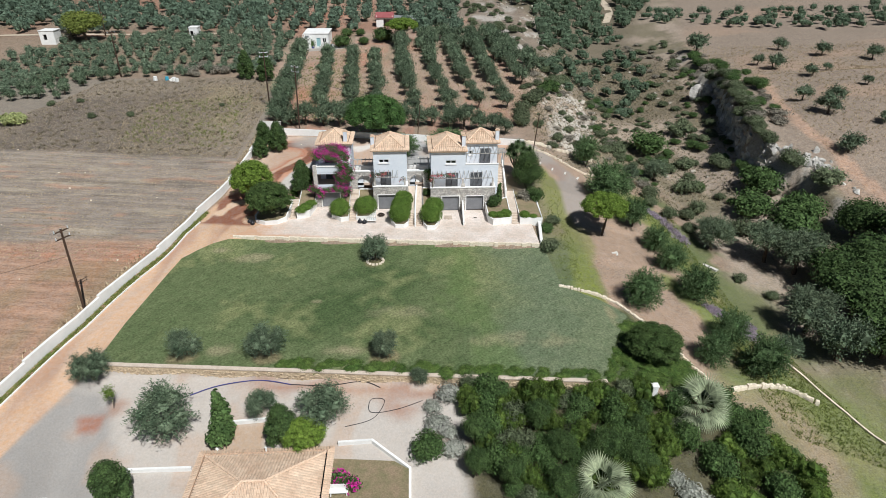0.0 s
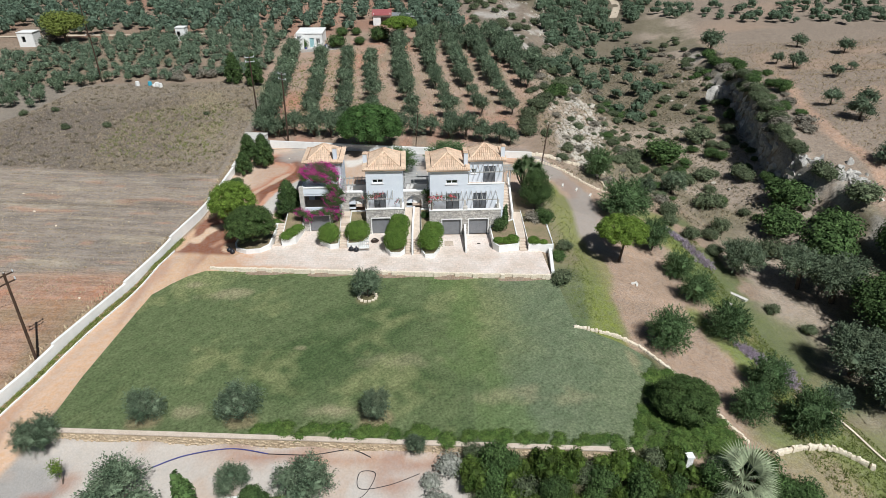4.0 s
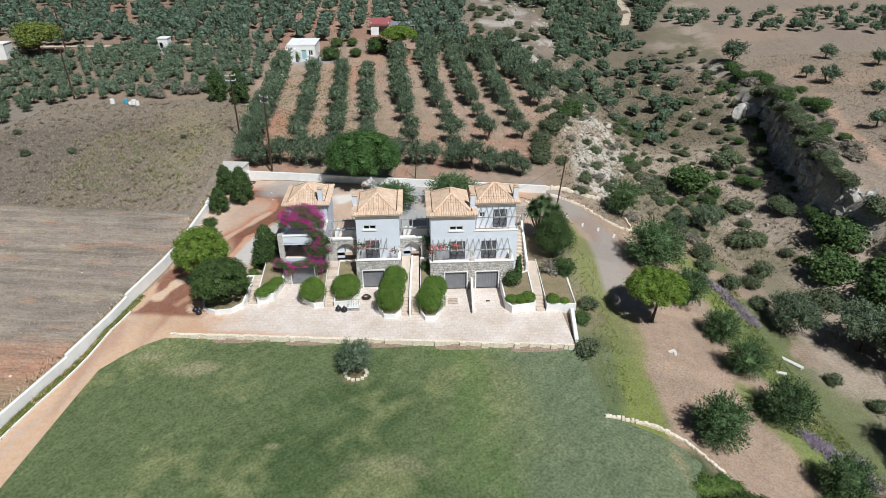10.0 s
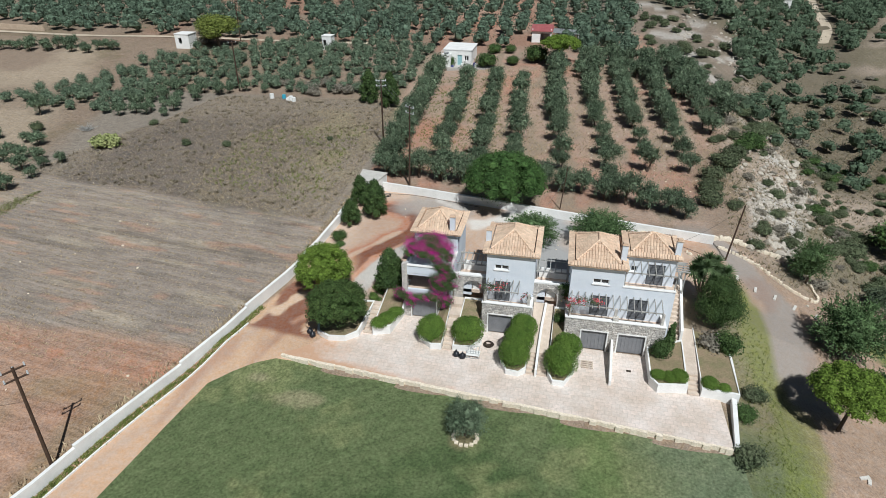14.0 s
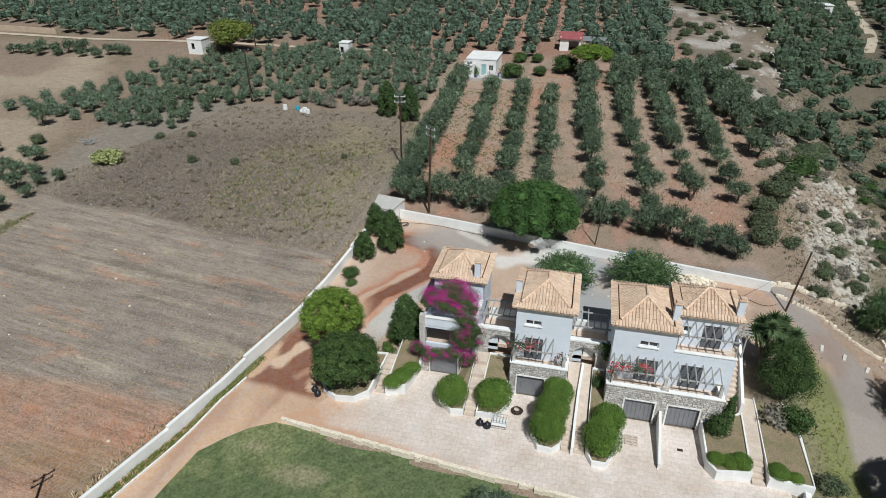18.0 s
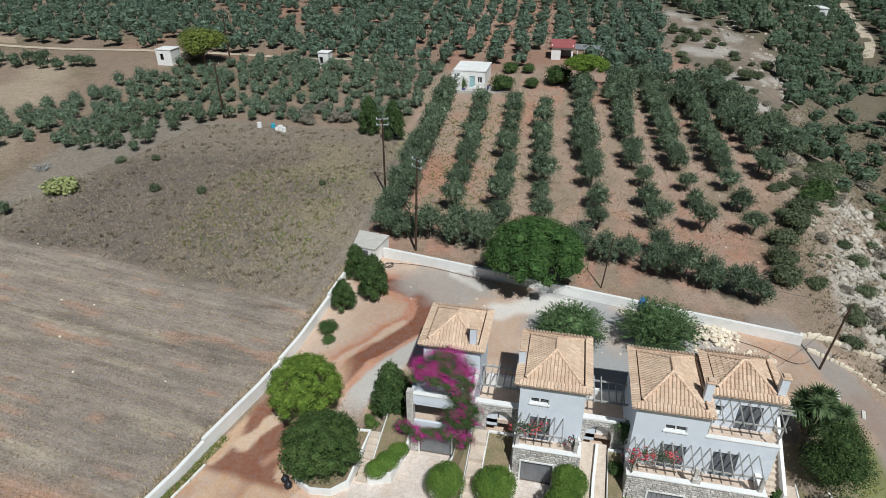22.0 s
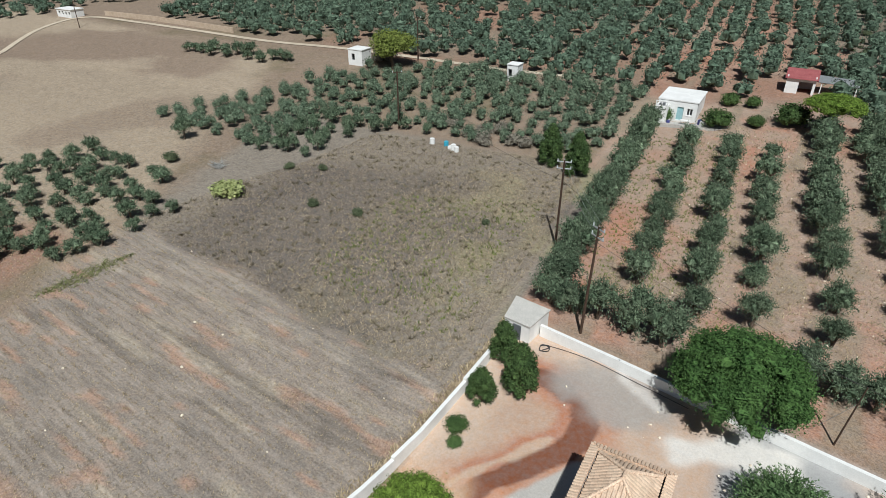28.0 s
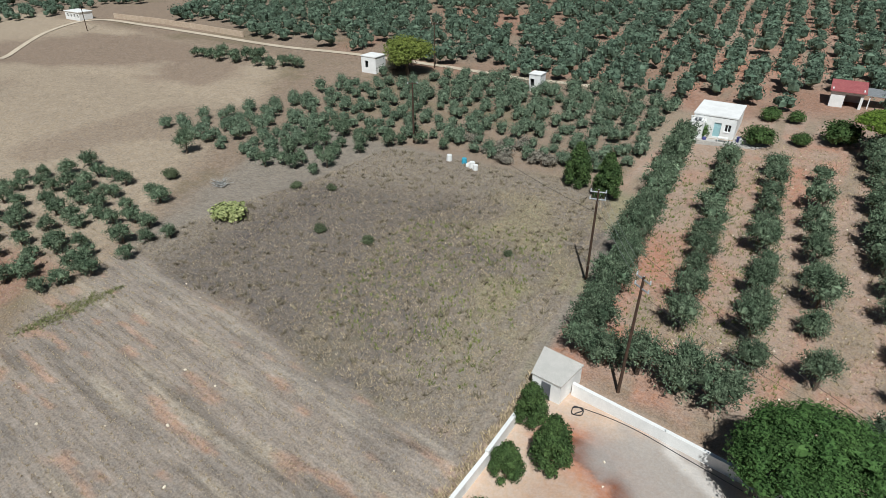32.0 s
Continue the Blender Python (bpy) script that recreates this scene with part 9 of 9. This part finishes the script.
strip("farm_road", [(-159, 69), (-172, 88), (-170, 102), (-150, 103.4), (-125, 103), (-100, 102.4), (-80, 104.5), (-56, 105), (-40, 104.5), (-24, 106)], 1.6, dust, "pale dust road between fields and groves")
strip("valley_track", [(93, 160), (100, 180), (104, 205), (112, 240)], 2.6, dust, "pale dust track climbing out of the gully")
tan_wall = material("tan_block_wall", srgb(180, 160, 140), srgb(196, 178, 158), 0.8, 0.95, 0.2)
curb_wall("field_wall", [(-168, 106), (-150, 107), (-130, 106.5), (-115, 105.5)], 0.3, 1.3, tan_wall, "tan block wall along a farm road", "wall")

# ---- clutter ----
for i, (bx, by, s, m) in enumerate(((-33.4, 68.4, 0.45, white), (-31.0, 68.6, 0.4, None), (-30.0, 68.0, 0.5, white), (-29.2, 67.7, 0.45, white), (-28.4, 67.2, 0.4, white))):
    z = ground_z(bx, by)
    cyan = m or material("cyan_plastic", srgb(60, 160, 190), srgb(80, 176, 200), 2.0, 0.5, 0.0)
    single("discarded_tank", Solid().rod((bx, by, z), (bx + (0.5 if i == 2 else 0.02), by, z + (0.35 if i == 2 else 2 * s)), s, s * 0.9, 10), cyan, "discarded plastic tank on the field's edge", "tank", "dumped tanks")
for bx, by in ((0.5, 3.5), (0.95, 3.05), (14.7, 2.9), (15.3, 2.75)):
    bn = thing("rubbish_bag", "black rubbish sack beside a planter", "sack", "rubbish sacks", (bx, by, 0.0))
    rings = [(0.16, 0.0), (0.29, 0.08), (0.33, 0.22), (0.27, 0.38), (0.12, 0.5), (0.05, 0.54), (0.1, 0.64)]
    vs = [(r * rp.uniform(0.85, 1.12) * math.cos(k * 0.698), r * rp.uniform(0.85, 1.12) * math.sin(k * 0.698), h) for r, h in rings for k in range(9)]
    sides = [(i * 9 + k, i * 9 + (k + 1) % 9, (i + 1) * 9 + (k + 1) % 9, (i + 1) * 9 + k) for i in range(6) for k in range(9)]
    part("sack", Solid().add(vs, sides + [tuple(range(8, -1, -1)), tuple(range(54, 63))]), black_plastic, bn, smooth=True)
cart = thing("hose_cart", "pale grey wire cart with a coiled hose", "cart", at=(16.2, 3.2, 0.0))
for k in range(5):
    part("bar", Solid().rod((15.7 + k * 0.24, 2.8, 0.05), (15.75 + k * 0.24, 3.6, 0.8), 0.02), galv, cart)
part("frame", tube([(15.6, 2.8, 0.05), (16.8, 2.8, 0.05), (16.8, 2.8, 0.8), (15.6, 2.8, 0.8), (15.6, 2.8, 0.07)], 0.025), galv, cart)
part("top_rail", Solid().rod((15.6, 3.6, 0.8), (16.8, 3.6, 0.8), 0.025), galv, cart)
part("tray", Solid().box(15.6, 2.8, 0.3, 16.8, 3.6, 0.34), white, cart)
settle(cart)
coil = [((0.5 - 0.003 * i) * math.cos(i * 0.393), (0.5 - 0.003 * i) * math.sin(i * 0.393), 0.06 + 0.0032 * i) for i in range(80)]
s = tube([(17.35 + px, 5.0 + py, pz) for px, py, pz in coil], 0.035)
single("hose_coil", s, iron, "coiled dark hose lying on the drive", "hose")
crate = thing("pallet", "small pale wooden pallet on the drive", "pallet", at=(26.2, 3.9, 0.0))
for k in range(4):
    part("slat", Solid().box(25.75, 3.45 + k * 0.27, 0.1, 26.75, 3.6 + k * 0.27, 0.13), step_stone, crate)
for k in range(3):
    part("bearer", Solid().box(25.75 + k * 0.45, 3.45, 0.0, 25.85 + k * 0.45, 4.41, 0.1), step_stone, crate)
settle(crate)
single("drain_cover", Solid().box(29.6, 3.7, 0.004, 30.0, 3.95, 0.02), iron, "dark iron drain cover in the drive", "drain")
single("blue_tarp", Solid().prism([(26.1, 26.42), (26.75, 26.32), (26.85, 27.0), (26.2, 27.05)], [3.0, 3.1, 3.3, 3.3], [4.0, 3.95, 4.02, 4.06]), material("blue_tarp", srgb(40, 96, 170), srgb(60, 120, 190), 1.5, 0.5, 0.3), "blue sheet hanging over the rear wall", "tarp")
br = thing("dead_branches", "grey heap of dead branches in a field corner", "branches", at=(-55.4, 45.0, ground_z(-55.4, 45)))
for k in range(40):
    a, b = rp.uniform(0, 6.28), rp.uniform(0.6, 1.8)
    part("branch", Solid().rod((rp.uniform(-0.8, 0.8), rp.uniform(-0.8, 0.8), 0.1), (b * math.cos(a), b * math.sin(a), rp.uniform(0.3, 1.1)), 0.05, 0.02, 4), timber, br)
